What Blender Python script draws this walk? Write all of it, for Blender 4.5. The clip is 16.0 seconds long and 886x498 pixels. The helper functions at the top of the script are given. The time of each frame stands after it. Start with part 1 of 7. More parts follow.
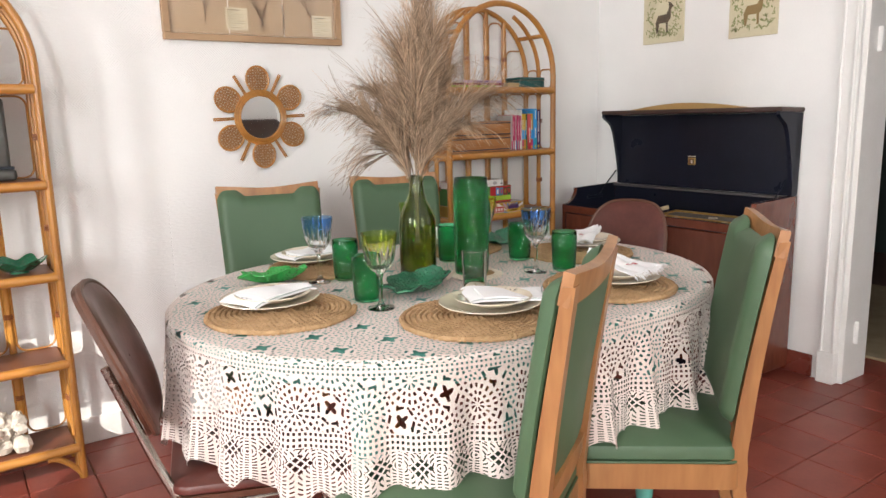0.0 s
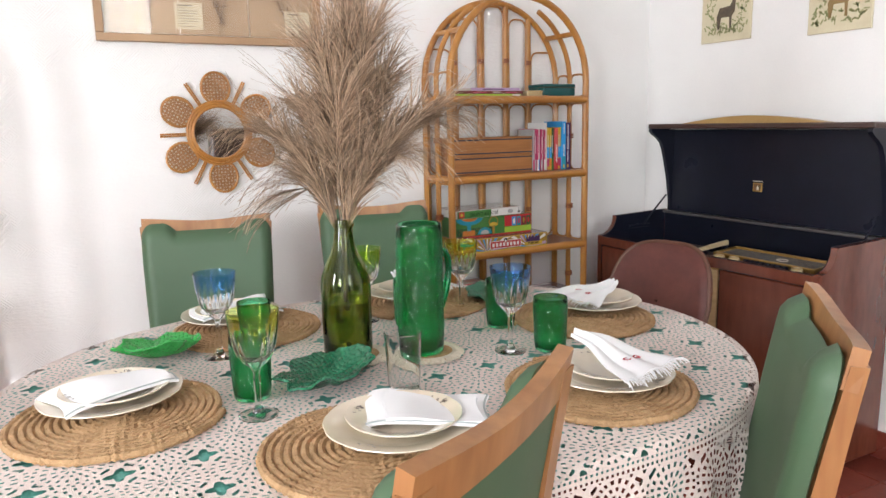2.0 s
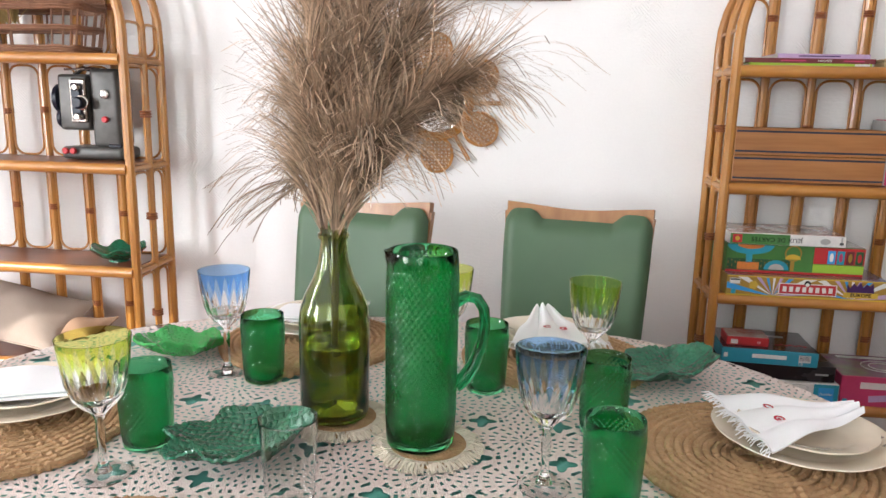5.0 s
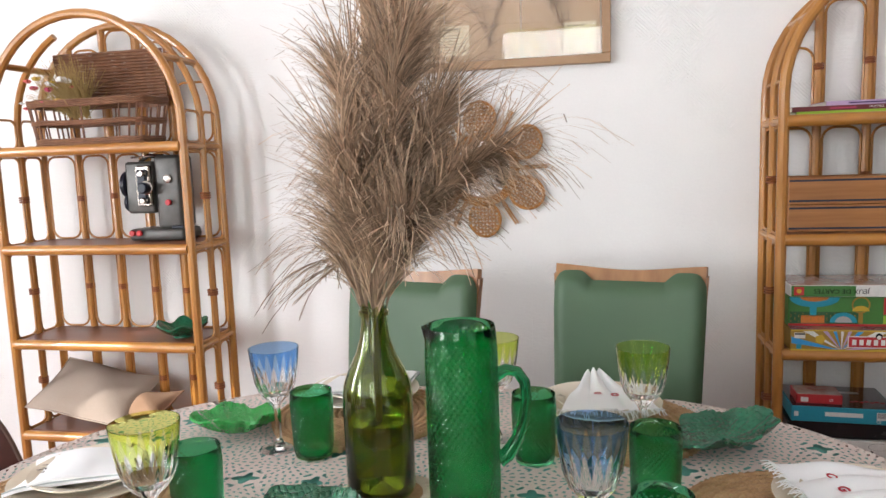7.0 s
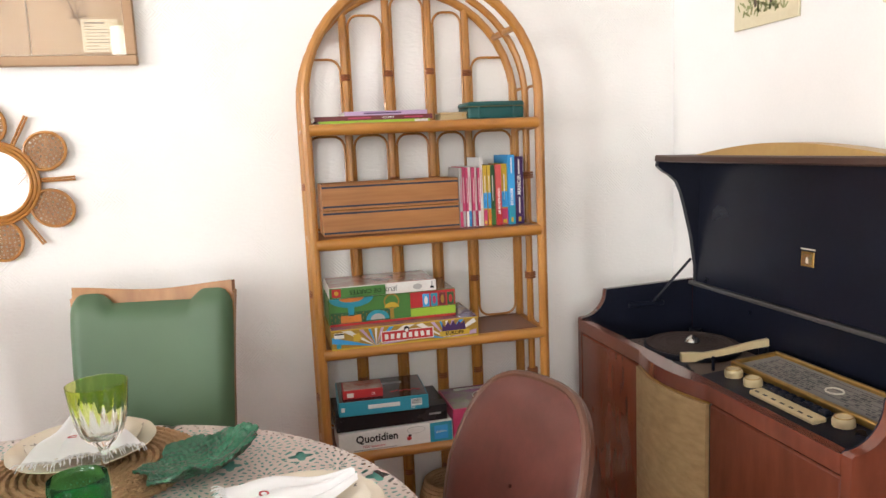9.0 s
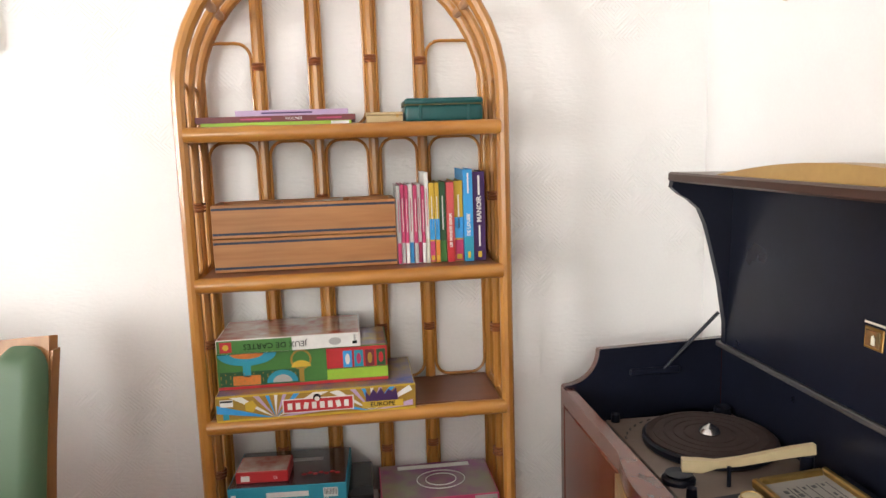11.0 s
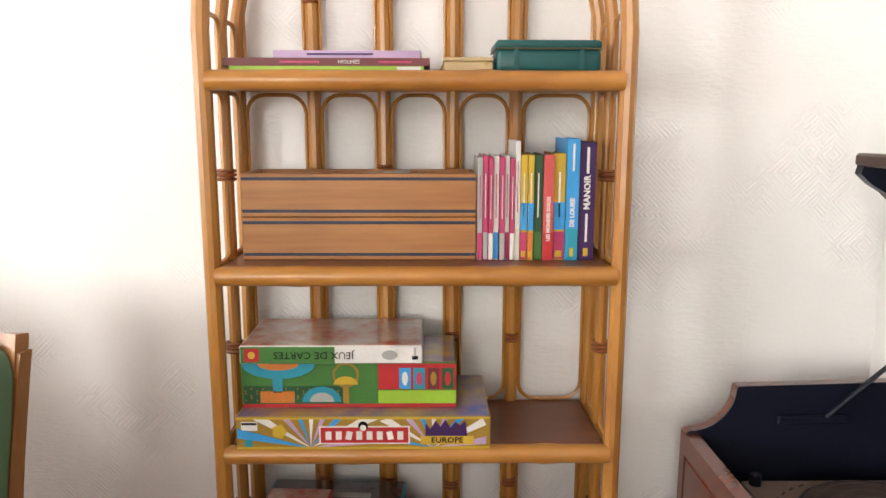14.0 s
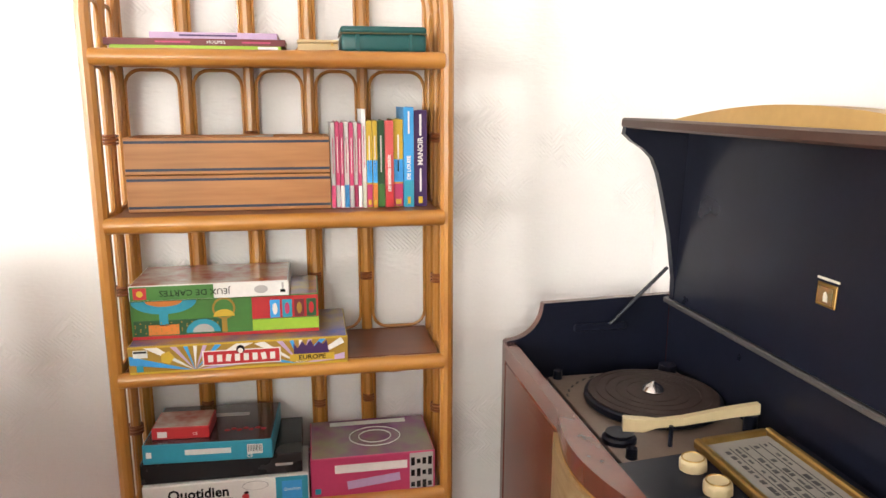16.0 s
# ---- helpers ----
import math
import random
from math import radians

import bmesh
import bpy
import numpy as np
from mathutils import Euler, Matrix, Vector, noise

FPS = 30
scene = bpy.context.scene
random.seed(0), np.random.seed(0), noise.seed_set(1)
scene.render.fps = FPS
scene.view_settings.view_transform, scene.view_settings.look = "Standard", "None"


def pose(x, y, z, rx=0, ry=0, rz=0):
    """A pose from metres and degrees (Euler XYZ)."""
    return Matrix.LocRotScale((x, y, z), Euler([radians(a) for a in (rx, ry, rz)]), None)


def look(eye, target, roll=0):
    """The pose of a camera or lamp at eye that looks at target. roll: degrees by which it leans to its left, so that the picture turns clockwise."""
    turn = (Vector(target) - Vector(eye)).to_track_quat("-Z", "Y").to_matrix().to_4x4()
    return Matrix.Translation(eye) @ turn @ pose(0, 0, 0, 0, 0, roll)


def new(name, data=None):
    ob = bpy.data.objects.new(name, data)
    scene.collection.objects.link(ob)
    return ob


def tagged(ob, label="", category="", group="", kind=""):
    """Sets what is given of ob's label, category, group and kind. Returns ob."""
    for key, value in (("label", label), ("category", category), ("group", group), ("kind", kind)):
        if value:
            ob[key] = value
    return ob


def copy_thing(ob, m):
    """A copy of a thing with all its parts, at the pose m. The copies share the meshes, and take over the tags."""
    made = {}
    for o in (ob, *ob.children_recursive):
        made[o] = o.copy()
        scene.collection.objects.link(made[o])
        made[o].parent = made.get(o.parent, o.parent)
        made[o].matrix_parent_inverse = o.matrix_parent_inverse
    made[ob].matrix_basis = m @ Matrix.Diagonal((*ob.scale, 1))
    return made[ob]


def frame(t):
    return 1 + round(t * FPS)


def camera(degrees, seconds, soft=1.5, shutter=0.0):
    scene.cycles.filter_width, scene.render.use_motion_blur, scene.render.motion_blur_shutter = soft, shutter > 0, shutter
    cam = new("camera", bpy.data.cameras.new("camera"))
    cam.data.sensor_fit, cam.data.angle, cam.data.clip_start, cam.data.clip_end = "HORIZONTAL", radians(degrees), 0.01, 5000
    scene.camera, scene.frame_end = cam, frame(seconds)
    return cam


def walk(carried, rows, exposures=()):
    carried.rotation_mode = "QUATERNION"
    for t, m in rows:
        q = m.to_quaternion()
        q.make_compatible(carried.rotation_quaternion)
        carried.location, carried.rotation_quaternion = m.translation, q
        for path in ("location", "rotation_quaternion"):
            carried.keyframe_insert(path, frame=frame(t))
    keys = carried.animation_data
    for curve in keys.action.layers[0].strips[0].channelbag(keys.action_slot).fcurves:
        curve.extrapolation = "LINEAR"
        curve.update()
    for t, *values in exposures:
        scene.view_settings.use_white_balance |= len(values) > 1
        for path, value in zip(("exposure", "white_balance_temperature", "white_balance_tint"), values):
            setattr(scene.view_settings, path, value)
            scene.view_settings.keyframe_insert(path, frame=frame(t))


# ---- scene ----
cam = camera(63.3, 16.0)
PATH = [
    (0, (0.086, 0.024, 1.215), (1.208, 1.638, 0.852), -1.4),
    (0.5, (0.206, 0.072, 1.234), (1.303, 1.701, 0.86), -1.4),
    (1, (0.364, 0.14, 1.245), (1.432, 1.789, 0.875), -1.4),
    (1.5, (0.497, 0.223, 1.239), (1.514, 1.908, 0.881), -1.4),
    (2, (0.662, 0.328, 1.249), (1.601, 2.059, 0.901), -1.2),
    (2.5, (0.828, 0.377, 1.245), (1.634, 2.174, 0.896), -0.8),
    (3, (1.037, 0.389, 1.256), (1.679, 2.248, 0.891), 0.1),
    (3.5, (1.174, 0.444, 1.253), (1.623, 2.352, 0.858), 0.9),
    (4, (1.299, 0.56, 1.239), (1.518, 2.506, 0.832), 1.1),
    (4.5, (1.391, 0.669, 1.243), (1.375, 2.624, 0.82), 1.3),
    (5, (1.471, 0.728, 1.24), (1.242, 2.673, 0.833), 1.3),
    (7.4, (1.533, 0.728, 1.285), (1.124, 2.671, 1.043), -2.0),
    (7.5, (1.562, 0.722, 1.298), (1.206, 2.673, 1.038), -2.3),
    (8, (1.702, 0.724, 1.305), (1.646, 2.705, 1.04), -2.7),
    (8.5, (1.795, 0.738, 1.276), (2.069, 2.703, 1.019), -2.5),
    (9, (1.859, 0.789, 1.276), (2.334, 2.711, 0.991), -2.5),
    (11.5, (2.345, 1.341, 1.296), (2.497, 3.316, 1.016), -1.5),
    (12, (2.339, 1.462, 1.289), (2.416, 3.443, 1.027), -1.1),
    (12.5, (2.329, 1.568, 1.288), (2.36, 3.55, 1.024), -0.8),
    (13, (2.328, 1.627, 1.283), (2.332, 3.606, 0.996), -0.5),
    (13.5, (2.336, 1.618, 1.269), (2.327, 3.592, 0.95), -0.3),
    (14, (2.326, 1.577, 1.266), (2.349, 3.547, 0.92), 0.1),
    (14.5, (2.335, 1.527, 1.277), (2.415, 3.488, 0.895), 0.4),
    (15, (2.35, 1.452, 1.267), (2.517, 3.406, 0.877), 0.5),
    (15.5, (2.348, 1.354, 1.259), (2.607, 3.296, 0.858), 0.3),
    (16, (2.356, 1.303, 1.254), (2.71, 3.229, 0.85), 0.1),
]
EXPOSURES = [(0.0, -0.08, 6300, 10), (2.0, 0.10, 6050, 10), (3.5, 0.28, 6000, 10), (5.0, 0.26, 6000, 10), (7.5, -0.02, 6050, 10), (8.2, 0.28, 6250, 10),
             (9.0, 0.48, 6450, 10), (11.5, 0.55, 6450, 10), (13.0, 0.55, 6500, 10), (14.5, 0.75, 6600, 10), (16.0, 1.0, 6650, 10)]
walk(cam, [(t, look(eye, target, roll)) for t, eye, target, roll in PATH], EXPOSURES)

# ---- world, sun and window light ----
FZ = 0.03          # finished floor level
world = bpy.data.worlds.new("sky")
scene.world = world
world.use_nodes = True
wn = world.node_tree.nodes
sky = wn.new("ShaderNodeTexSky")
sky.sky_type, sky.sun_disc = "NISHITA", False
sky.sun_elevation, sky.sun_rotation = radians(36), radians(229)
wn["Background"].inputs[1].default_value = 0.15
world.node_tree.links.new(sky.outputs[0], wn["Background"].inputs[0])
sun = new("sun", bpy.data.lights.new("sun", "SUN"))
sun.data.energy, sun.data.angle, sun.data.color = 5.0, radians(0.5), (1.0, 0.93, 0.82)
sun.matrix_world = look((-3.8, -3.2, 4.3), (0.4, 0.4, 1.25))


def window_light(name, at, target, w, h, watts, col=(1.0, 0.985, 0.96)):
    lamp = new(name, bpy.data.lights.new(name, "AREA"))
    lamp.data.shape, lamp.data.size, lamp.data.size_y = "RECTANGLE", w, h
    lamp.data.energy, lamp.data.color = watts, col
    lamp.matrix_world = look(at, target)
    return lamp


window_light("daylight_west", (-1.64, 1.08, 1.50), (3, 1.08, 1.50), 0.33, 1.15, 46)
# added fill lamp: brightens the room from the left, behind the camera
window_light("daylight_west_wide", (-1.64, -0.92, 1.43), (3, -0.92, 1.43), 1.08, 1.15, 96)
window_light("daylight_south", (1.16, -1.84, 1.50), (1.16, 3, 1.50), 0.90, 1.80, 34)

# ---- mesh tools ----
class Geo:
    """Vertices and faces gathered for one mesh."""

    def __init__(self):
        self.v, self.f, self.uv = [], [], {}

    def add(self, verts, faces, m=None, uv=None):
        base = len(self.v)
        for i, p in enumerate(verts):
            q = m @ Vector(p) if m is not None else p
            self.v.append((q[0], q[1], q[2]))
            if uv is not None:
                self.uv[base + i] = uv[i]
        self.f += [tuple(base + i for i in f) for f in faces]
        return self


def rbox(g, cx, cy, cz, sx, sy, sz, b=0.004, m=None, seg=1):
    """A box with chamfered or rounded edges, by its centre and size."""
    bm = bmesh.new()
    bmesh.ops.create_cube(bm, size=1.0)
    for v in bm.verts:
        v.co = Vector((v.co.x * sx, v.co.y * sy, v.co.z * sz))
    b = min(b, 0.45 * min(sx, sy, sz))
    if b > 0:
        bmesh.ops.bevel(bm, geom=list(bm.edges), offset=b, segments=seg, affect="EDGES", profile=0.5)
    bm.verts.index_update()
    vs = [(v.co.x + cx, v.co.y + cy, v.co.z + cz) for v in bm.verts]
    fs = [tuple(v.index for v in f.verts) for f in bm.faces]
    bm.free()
    return g.add(vs, fs, m)


def tube(g, pts, r, n=8, closed=False, m=None, flat=1.0):
    """A round bar swept along points; r may be a list."""
    pts = [Vector(p) for p in pts]
    k = len(pts)
    rs = r if isinstance(r, (list, tuple)) else [r] * k
    vs, fs, side = [], [], None
    for i, p in enumerate(pts):
        a = pts[i - 1] if (i or closed) else p
        b = pts[(i + 1) % k] if (i < k - 1 or closed) else p
        d = (b - a).normalized() if (b - a).length > 1e-9 else Vector((0, 0, 1))
        if side is None:
            side = d.orthogonal().normalized()
        side = (side - d * side.dot(d))
        side = side.normalized() if side.length > 1e-6 else d.orthogonal().normalized()
        up = d.cross(side)
        for j in range(n):
            c = 2 * math.pi * j / n
            vs.append(p + (side * math.cos(c) + up * math.sin(c) * flat) * rs[i])
    for i in range(k if closed else k - 1):
        i2 = (i + 1) % k
        fs += [(i * n + j, i * n + (j + 1) % n, i2 * n + (j + 1) % n, i2 * n + j) for j in range(n)]
    if not closed:
        fs += [tuple(reversed(range(n))), tuple((k - 1) * n + j for j in range(n))]
    return g.add(vs, fs, m)


def lathe(g, prof, n=40, at=(0, 0, 0), shape=None, m=None, closed=False):
    """A turned body from (radius, height) pairs; shape(angle, i) scales the radius."""
    vs, fs, uv = [], [], []
    k = len(prof)
    for i, (r, z) in enumerate(prof):
        for j in range(n):
            a = 2 * math.pi * j / n
            rr = r * (shape(a, i) if shape else 1)
            vs.append((at[0] + rr * math.cos(a), at[1] + rr * math.sin(a), at[2] + z))
            uv.append((j / n, z))
    for i in range(k if closed else k - 1):
        i2 = (i + 1) % k
        fs += [(i * n + j, i * n + (j + 1) % n, i2 * n + (j + 1) % n, i2 * n + j) for j in range(n)]
    if not closed:
        if prof[0][0] > 1e-5:
            fs.append(tuple(reversed(range(n))))
        if prof[-1][0] > 1e-5:
            fs.append(tuple((k - 1) * n + j for j in range(n)))
    return g.add(vs, fs, m, uv)


def prism(g, outline, depth, m=None):
    """A flat outline in x and y with thickness depth along z."""
    k = len(outline)
    vs = [(x, y, 0) for x, y in outline] + [(x, y, depth) for x, y in outline]
    fs = [tuple(reversed(range(k))), tuple(range(k, 2 * k))]
    fs += [(i, (i + 1) % k, k + (i + 1) % k, k + i) for i in range(k)]
    return g.add(vs, fs, m)


def sheet(g, nu, nv, fn, thick=0.0, m=None, close_u=False):
    """A surface fn(u, v) for u, v from 0 to 1; with thickness it becomes a closed slab."""
    top = [Vector(fn(i / nu, j / nv)) for i in range(nu + 1) for j in range(nv + 1)]
    w = nv + 1
    q = [(i * w + j, (i + 1) * w + j, (i + 1) * w + j + 1, i * w + j + 1) for i in range(nu) for j in range(nv)]
    uv = [(i / nu, j / nv) for i in range(nu + 1) for j in range(nv + 1)]
    if not thick:
        return g.add(top, q, m, uv)
    nrm = [Vector() for _ in top]
    for a, b, c, d in q:
        n = (top[c] - top[a]).cross(top[d] - top[b])
        for i in (a, b, c, d):
            nrm[i] += n
    low = [p - (n.normalized() if n.length > 1e-12 else Vector((0, 0, 1))) * thick for p, n in zip(top, nrm)]
    k = len(top)
    fs = q + [tuple(reversed([i + k for i in f])) for f in q]
    rim = [i * w for i in range(nu)] + [nu * w + j for j in range(nv)] + [i * w + nv for i in range(nu, 0, -1)] + [j for j in range(nv, 0, -1)]
    fs += [(rim[(i + 1) % len(rim)], rim[i], rim[i] + k, rim[(i + 1) % len(rim)] + k) for i in range(len(rim))]
    return g.add(top + low, fs, m, uv + uv)


def mesh_of(name, g, material, smooth=35):
    me = bpy.data.meshes.new(name)
    me.from_pydata(g.v, [], g.f)
    me.materials.append(material)
    if g.uv:
        lay = me.uv_layers.new(name="UVMap")
        idx = np.empty(len(me.loops), dtype=np.int32)
        me.loops.foreach_get("vertex_index", idx)
        flat = np.array([g.uv.get(i, (0, 0)) for i in range(len(g.v))], dtype=np.float32)[idx]
        lay.data.foreach_set("uv", flat.ravel())
    if smooth:
        me.shade_smooth()
        me.set_sharp_from_angle(angle=radians(smooth))
    me.update()
    return me


def part(name, g, material, parent, label="", smooth=35):
    ob = new(name, mesh_of(name, g, material, smooth))
    ob.parent = parent
    return tagged(ob, label)


def thing(name, m, label, category, group="", kind=""):
    ob = new(name)
    ob.empty_display_size = 0.05
    ob.matrix_world = m
    return tagged(ob, label, category, group, kind)


def single(name, g, material, label, category, group="", kind="", m=None, smooth=35):
    ob = new(name, mesh_of(name, g, material, smooth))
    if m is not None:
        ob.matrix_world = m
    return tagged(ob, label, category, group, kind)


def lettering(name, text, size, m, material, parent, stretch=1.0, bold=0.0):
    """Words in the built-in font, as a thin mesh."""
    cu = bpy.data.curves.new(name, "FONT")
    cu.body, cu.size, cu.align_x, cu.align_y, cu.extrude, cu.offset = text, size, "CENTER", "CENTER", 0.0003, bold
    cu.resolution_u = 2
    tmp = bpy.data.objects.new(name, cu)
    me = bpy.data.meshes.new_from_object(tmp)
    bpy.data.objects.remove(tmp)
    me.transform(m @ Matrix.Diagonal((stretch, 1, 1, 1)))
    me.materials.clear()
    me.materials.append(material)
    ob = new(name, me)
    ob.parent = parent
    return ob


# ---- materials ----
def mat(name, c1, c2=None, rough=0.5, metal=0.0, scale=8.0, fine=90.0, stretch=(1, 1, 1), bump=0.15, depth=0.002, coat=0.0, rand=0.0, spec=0.5, sheen=0.0):
    """A surface with broad stains, fine grain and relief; rand varies it from piece to piece."""
    m = bpy.data.materials.new(name)
    m.use_nodes = True
    nt = m.node_tree
    N, L = nt.nodes, nt.links
    bsdf = N["Principled BSDF"]
    c2 = c2 or tuple(c * 0.8 for c in c1)
    tc, mp = N.new("ShaderNodeTexCoord"), N.new("ShaderNodeMapping")
    mp.inputs["Scale"].default_value = stretch
    L.new(tc.outputs["Object"], mp.inputs["Vector"])
    n1, n2 = N.new("ShaderNodeTexNoise"), N.new("ShaderNodeTexNoise")
    n1.inputs["Scale"].default_value, n1.inputs["Detail"].default_value = scale, 5
    n2.inputs["Scale"].default_value, n2.inputs["Detail"].default_value = fine, 3
    for n in (n1, n2):
        L.new(mp.outputs[0], n.inputs["Vector"])
    add = N.new("ShaderNodeMath")
    add.operation = "MULTIPLY_ADD"
    add.inputs[1].default_value = 0.45
    L.new(n2.outputs[0], add.inputs[0])
    L.new(n1.outputs[0], add.inputs[2])
    rng = N.new("ShaderNodeMapRange")
    rng.inputs[1].default_value, rng.inputs[2].default_value = 0.45, 1.0
    L.new(add.outputs[0], rng.inputs[0])
    mix = N.new("ShaderNodeMix")
    mix.data_type = "RGBA"
    mix.inputs[6].default_value, mix.inputs[7].default_value = (*c1, 1), (*c2, 1)
    L.new(rng.outputs[0], mix.inputs[0])
    out = mix.outputs[2]
    if rand:
        info, hsv, r2 = N.new("ShaderNodeObjectInfo"), N.new("ShaderNodeHueSaturation"), N.new("ShaderNodeMapRange")
        r2.inputs[3].default_value, r2.inputs[4].default_value = 1 - rand, 1 + rand
        L.new(info.outputs["Random"], r2.inputs[0])
        L.new(r2.outputs[0], hsv.inputs["Value"])
        L.new(out, hsv.inputs["Color"])
        out = hsv.outputs[0]
    L.new(out, bsdf.inputs["Base Color"])
    rr = N.new("ShaderNodeMapRange")
    rr.inputs[3].default_value, rr.inputs[4].default_value = max(0.02, rough - 0.08), min(1, rough + 0.1)
    L.new(n1.outputs[0], rr.inputs[0])
    L.new(rr.outputs[0], bsdf.inputs["Roughness"])
    bsdf.inputs["Metallic"].default_value = metal
    bsdf.inputs["Coat Weight"].default_value = coat
    bsdf.inputs["Coat Roughness"].default_value = 0.12
    bsdf.inputs["Specular IOR Level"].default_value = spec
    bsdf.inputs["Sheen Weight"].default_value = sheen
    if bump:
        b = N.new("ShaderNodeBump")
        b.inputs["Strength"].default_value, b.inputs["Distance"].default_value = bump, depth
        L.new(add.outputs[0], b.inputs["Height"])
        L.new(b.outputs[0], bsdf.inputs["Normal"])
    return m


def maths(nt, op, a, b=None, c=None):
    n = nt.nodes.new("ShaderNodeMath")
    n.operation = op
    for i, v in enumerate((a, b, c)):
        if v is None:
            continue
        if isinstance(v, (int, float)):
            n.inputs[i].default_value = v
        else:
            nt.links.new(v, n.inputs[i])
    return n.outputs[0]


def glass(name, col, rough=0.02, top=None, z0=0.0, z1=1.0, ior=1.45):
    """Tinted glass. top: a second tint cased over the upper part, cut away in pointed flutes from z0..z1."""
    m = bpy.data.materials.new(name)
    m.use_nodes = True
    nt = m.node_tree
    N, L = nt.nodes, nt.links
    bsdf = N["Principled BSDF"]
    bsdf.inputs["Base Color"].default_value = (*col, 1)
    bsdf.inputs["Roughness"].default_value = rough
    bsdf.inputs["Transmission Weight"].default_value = 1.0
    bsdf.inputs["IOR"].default_value = ior
    if top:
        tc, sep, rng, mix = N.new("ShaderNodeTexCoord"), N.new("ShaderNodeSeparateXYZ"), N.new("ShaderNodeMapRange"), N.new("ShaderNodeMix")
        L.new(tc.outputs["Object"], sep.inputs[0])
        th = maths(nt, "ARCTAN2", sep.outputs[1], sep.outputs[0])
        cut = maths(nt, "POWER", maths(nt, "ABSOLUTE", maths(nt, "COSINE", maths(nt, "MULTIPLY", th, 8.0))), 1.5)
        L.new(maths(nt, "SUBTRACT", sep.outputs[2], maths(nt, "MULTIPLY", cut, 0.030)), rng.inputs[0])
        rng.inputs[1].default_value, rng.inputs[2].default_value = z0, z1
        mix.data_type = "RGBA"
        mix.inputs[6].default_value, mix.inputs[7].default_value = (*col, 1), (*top, 1)
        L.new(rng.outputs[0], mix.inputs[0])
        L.new(mix.outputs[2], bsdf.inputs["Base Color"])
    return m


WALL = mat("wall_paper_paint", (0.86, 0.85, 0.83), (0.80, 0.79, 0.775), rough=0.75, scale=3, fine=160, bump=0.25, depth=0.002)
CEIL = mat("ceiling_paint", (0.84, 0.84, 0.83), rough=0.85, scale=2)
TRIM = mat("gloss_white_paint", (0.83, 0.82, 0.80), (0.74, 0.73, 0.70), rough=0.35, scale=6, bump=0.1)
TILE = mat("red_floor_tile", (0.27, 0.058, 0.036), (0.18, 0.038, 0.024), rough=0.36, scale=5, fine=60, bump=0.12, rand=0.13)
GROUT = mat("tile_joint", (0.13, 0.06, 0.045), rough=0.9)
RATTAN = mat("honey_rattan", (0.49, 0.225, 0.045), (0.29, 0.112, 0.018), rough=0.34, scale=9, fine=70, stretch=(1, 1, 0.25), bump=0.15, depth=0.001, coat=0.3)
RATTAN_H = mat("honey_rattan_rail", (0.51, 0.235, 0.048), (0.30, 0.115, 0.018), rough=0.34, scale=9, fine=70, stretch=(0.25, 1, 1), bump=0.15, depth=0.001, coat=0.3)
BINDING = mat("rattan_binding", (0.27, 0.085, 0.025), (0.17, 0.05, 0.015), rough=0.45, scale=60)
SHELFWOOD = mat("brown_shelf_board", (0.19, 0.065, 0.03), (0.12, 0.04, 0.02), rough=0.35, scale=4, fine=40, stretch=(0.3, 1, 1))
CHAIRWOOD = mat("cherry_chair_wood", (0.42, 0.205, 0.075), (0.22, 0.092, 0.032), rough=0.38, scale=9, fine=60, stretch=(1, 1, 0.15), bump=0.1, coat=0.15)
GREEN = mat("green_vinyl_cloth", (0.068, 0.125, 0.064), (0.058, 0.106, 0.055), rough=0.5, scale=4, fine=700, bump=0.12, depth=0.0006)
PIPING = mat("dark_green_piping", (0.05, 0.095, 0.04), rough=0.5)
MAROON = mat("maroon_leatherette", (0.118, 0.032, 0.024), (0.07, 0.018, 0.013), rough=0.3, scale=14, fine=60, bump=0.25, depth=0.002)
PLY = mat("brown_bent_plywood", (0.105, 0.042, 0.024), (0.06, 0.024, 0.013), rough=0.3, scale=7, stretch=(1, 1, 0.3), coat=0.4)
STEEL = mat("worn_chrome_tube", (0.40, 0.37, 0.34), (0.26, 0.22, 0.19), rough=0.25, metal=1.0, scale=20)
TEAL = mat("teal_painted_wood", (0.12, 0.40, 0.33), (0.10, 0.34, 0.28), rough=0.5, scale=6)
MAHOG = mat("polished_mahogany", (0.19, 0.052, 0.028), (0.095, 0.025, 0.014), rough=0.22, scale=5, fine=40, stretch=(1, 1, 0.25), bump=0.03, coat=0.5)
LACQ = mat("black_lacquer", (0.009, 0.011, 0.022), (0.006, 0.007, 0.014), rough=0.3, scale=10, bump=0.03, spec=0.3)

# ---- room ----
WEST, EAST, SOUTH, NORTH, TOP = -1.6, 3.17, -1.8, 2.9, 2.62


def wall(name, boxes, label, material=None):
    g = Geo()
    for b in boxes:
        rbox(g, (b[0] + b[1]) / 2, (b[2] + b[3]) / 2, (b[4] + b[5]) / 2, b[1] - b[0], b[3] - b[2], b[5] - b[4], 0)
    return single(name, g, material or WALL, label, "wall", kind="structure", smooth=0)


T = 0.2
RELIEF = WALL.copy()
RELIEF.name = "relief_wall_paper"


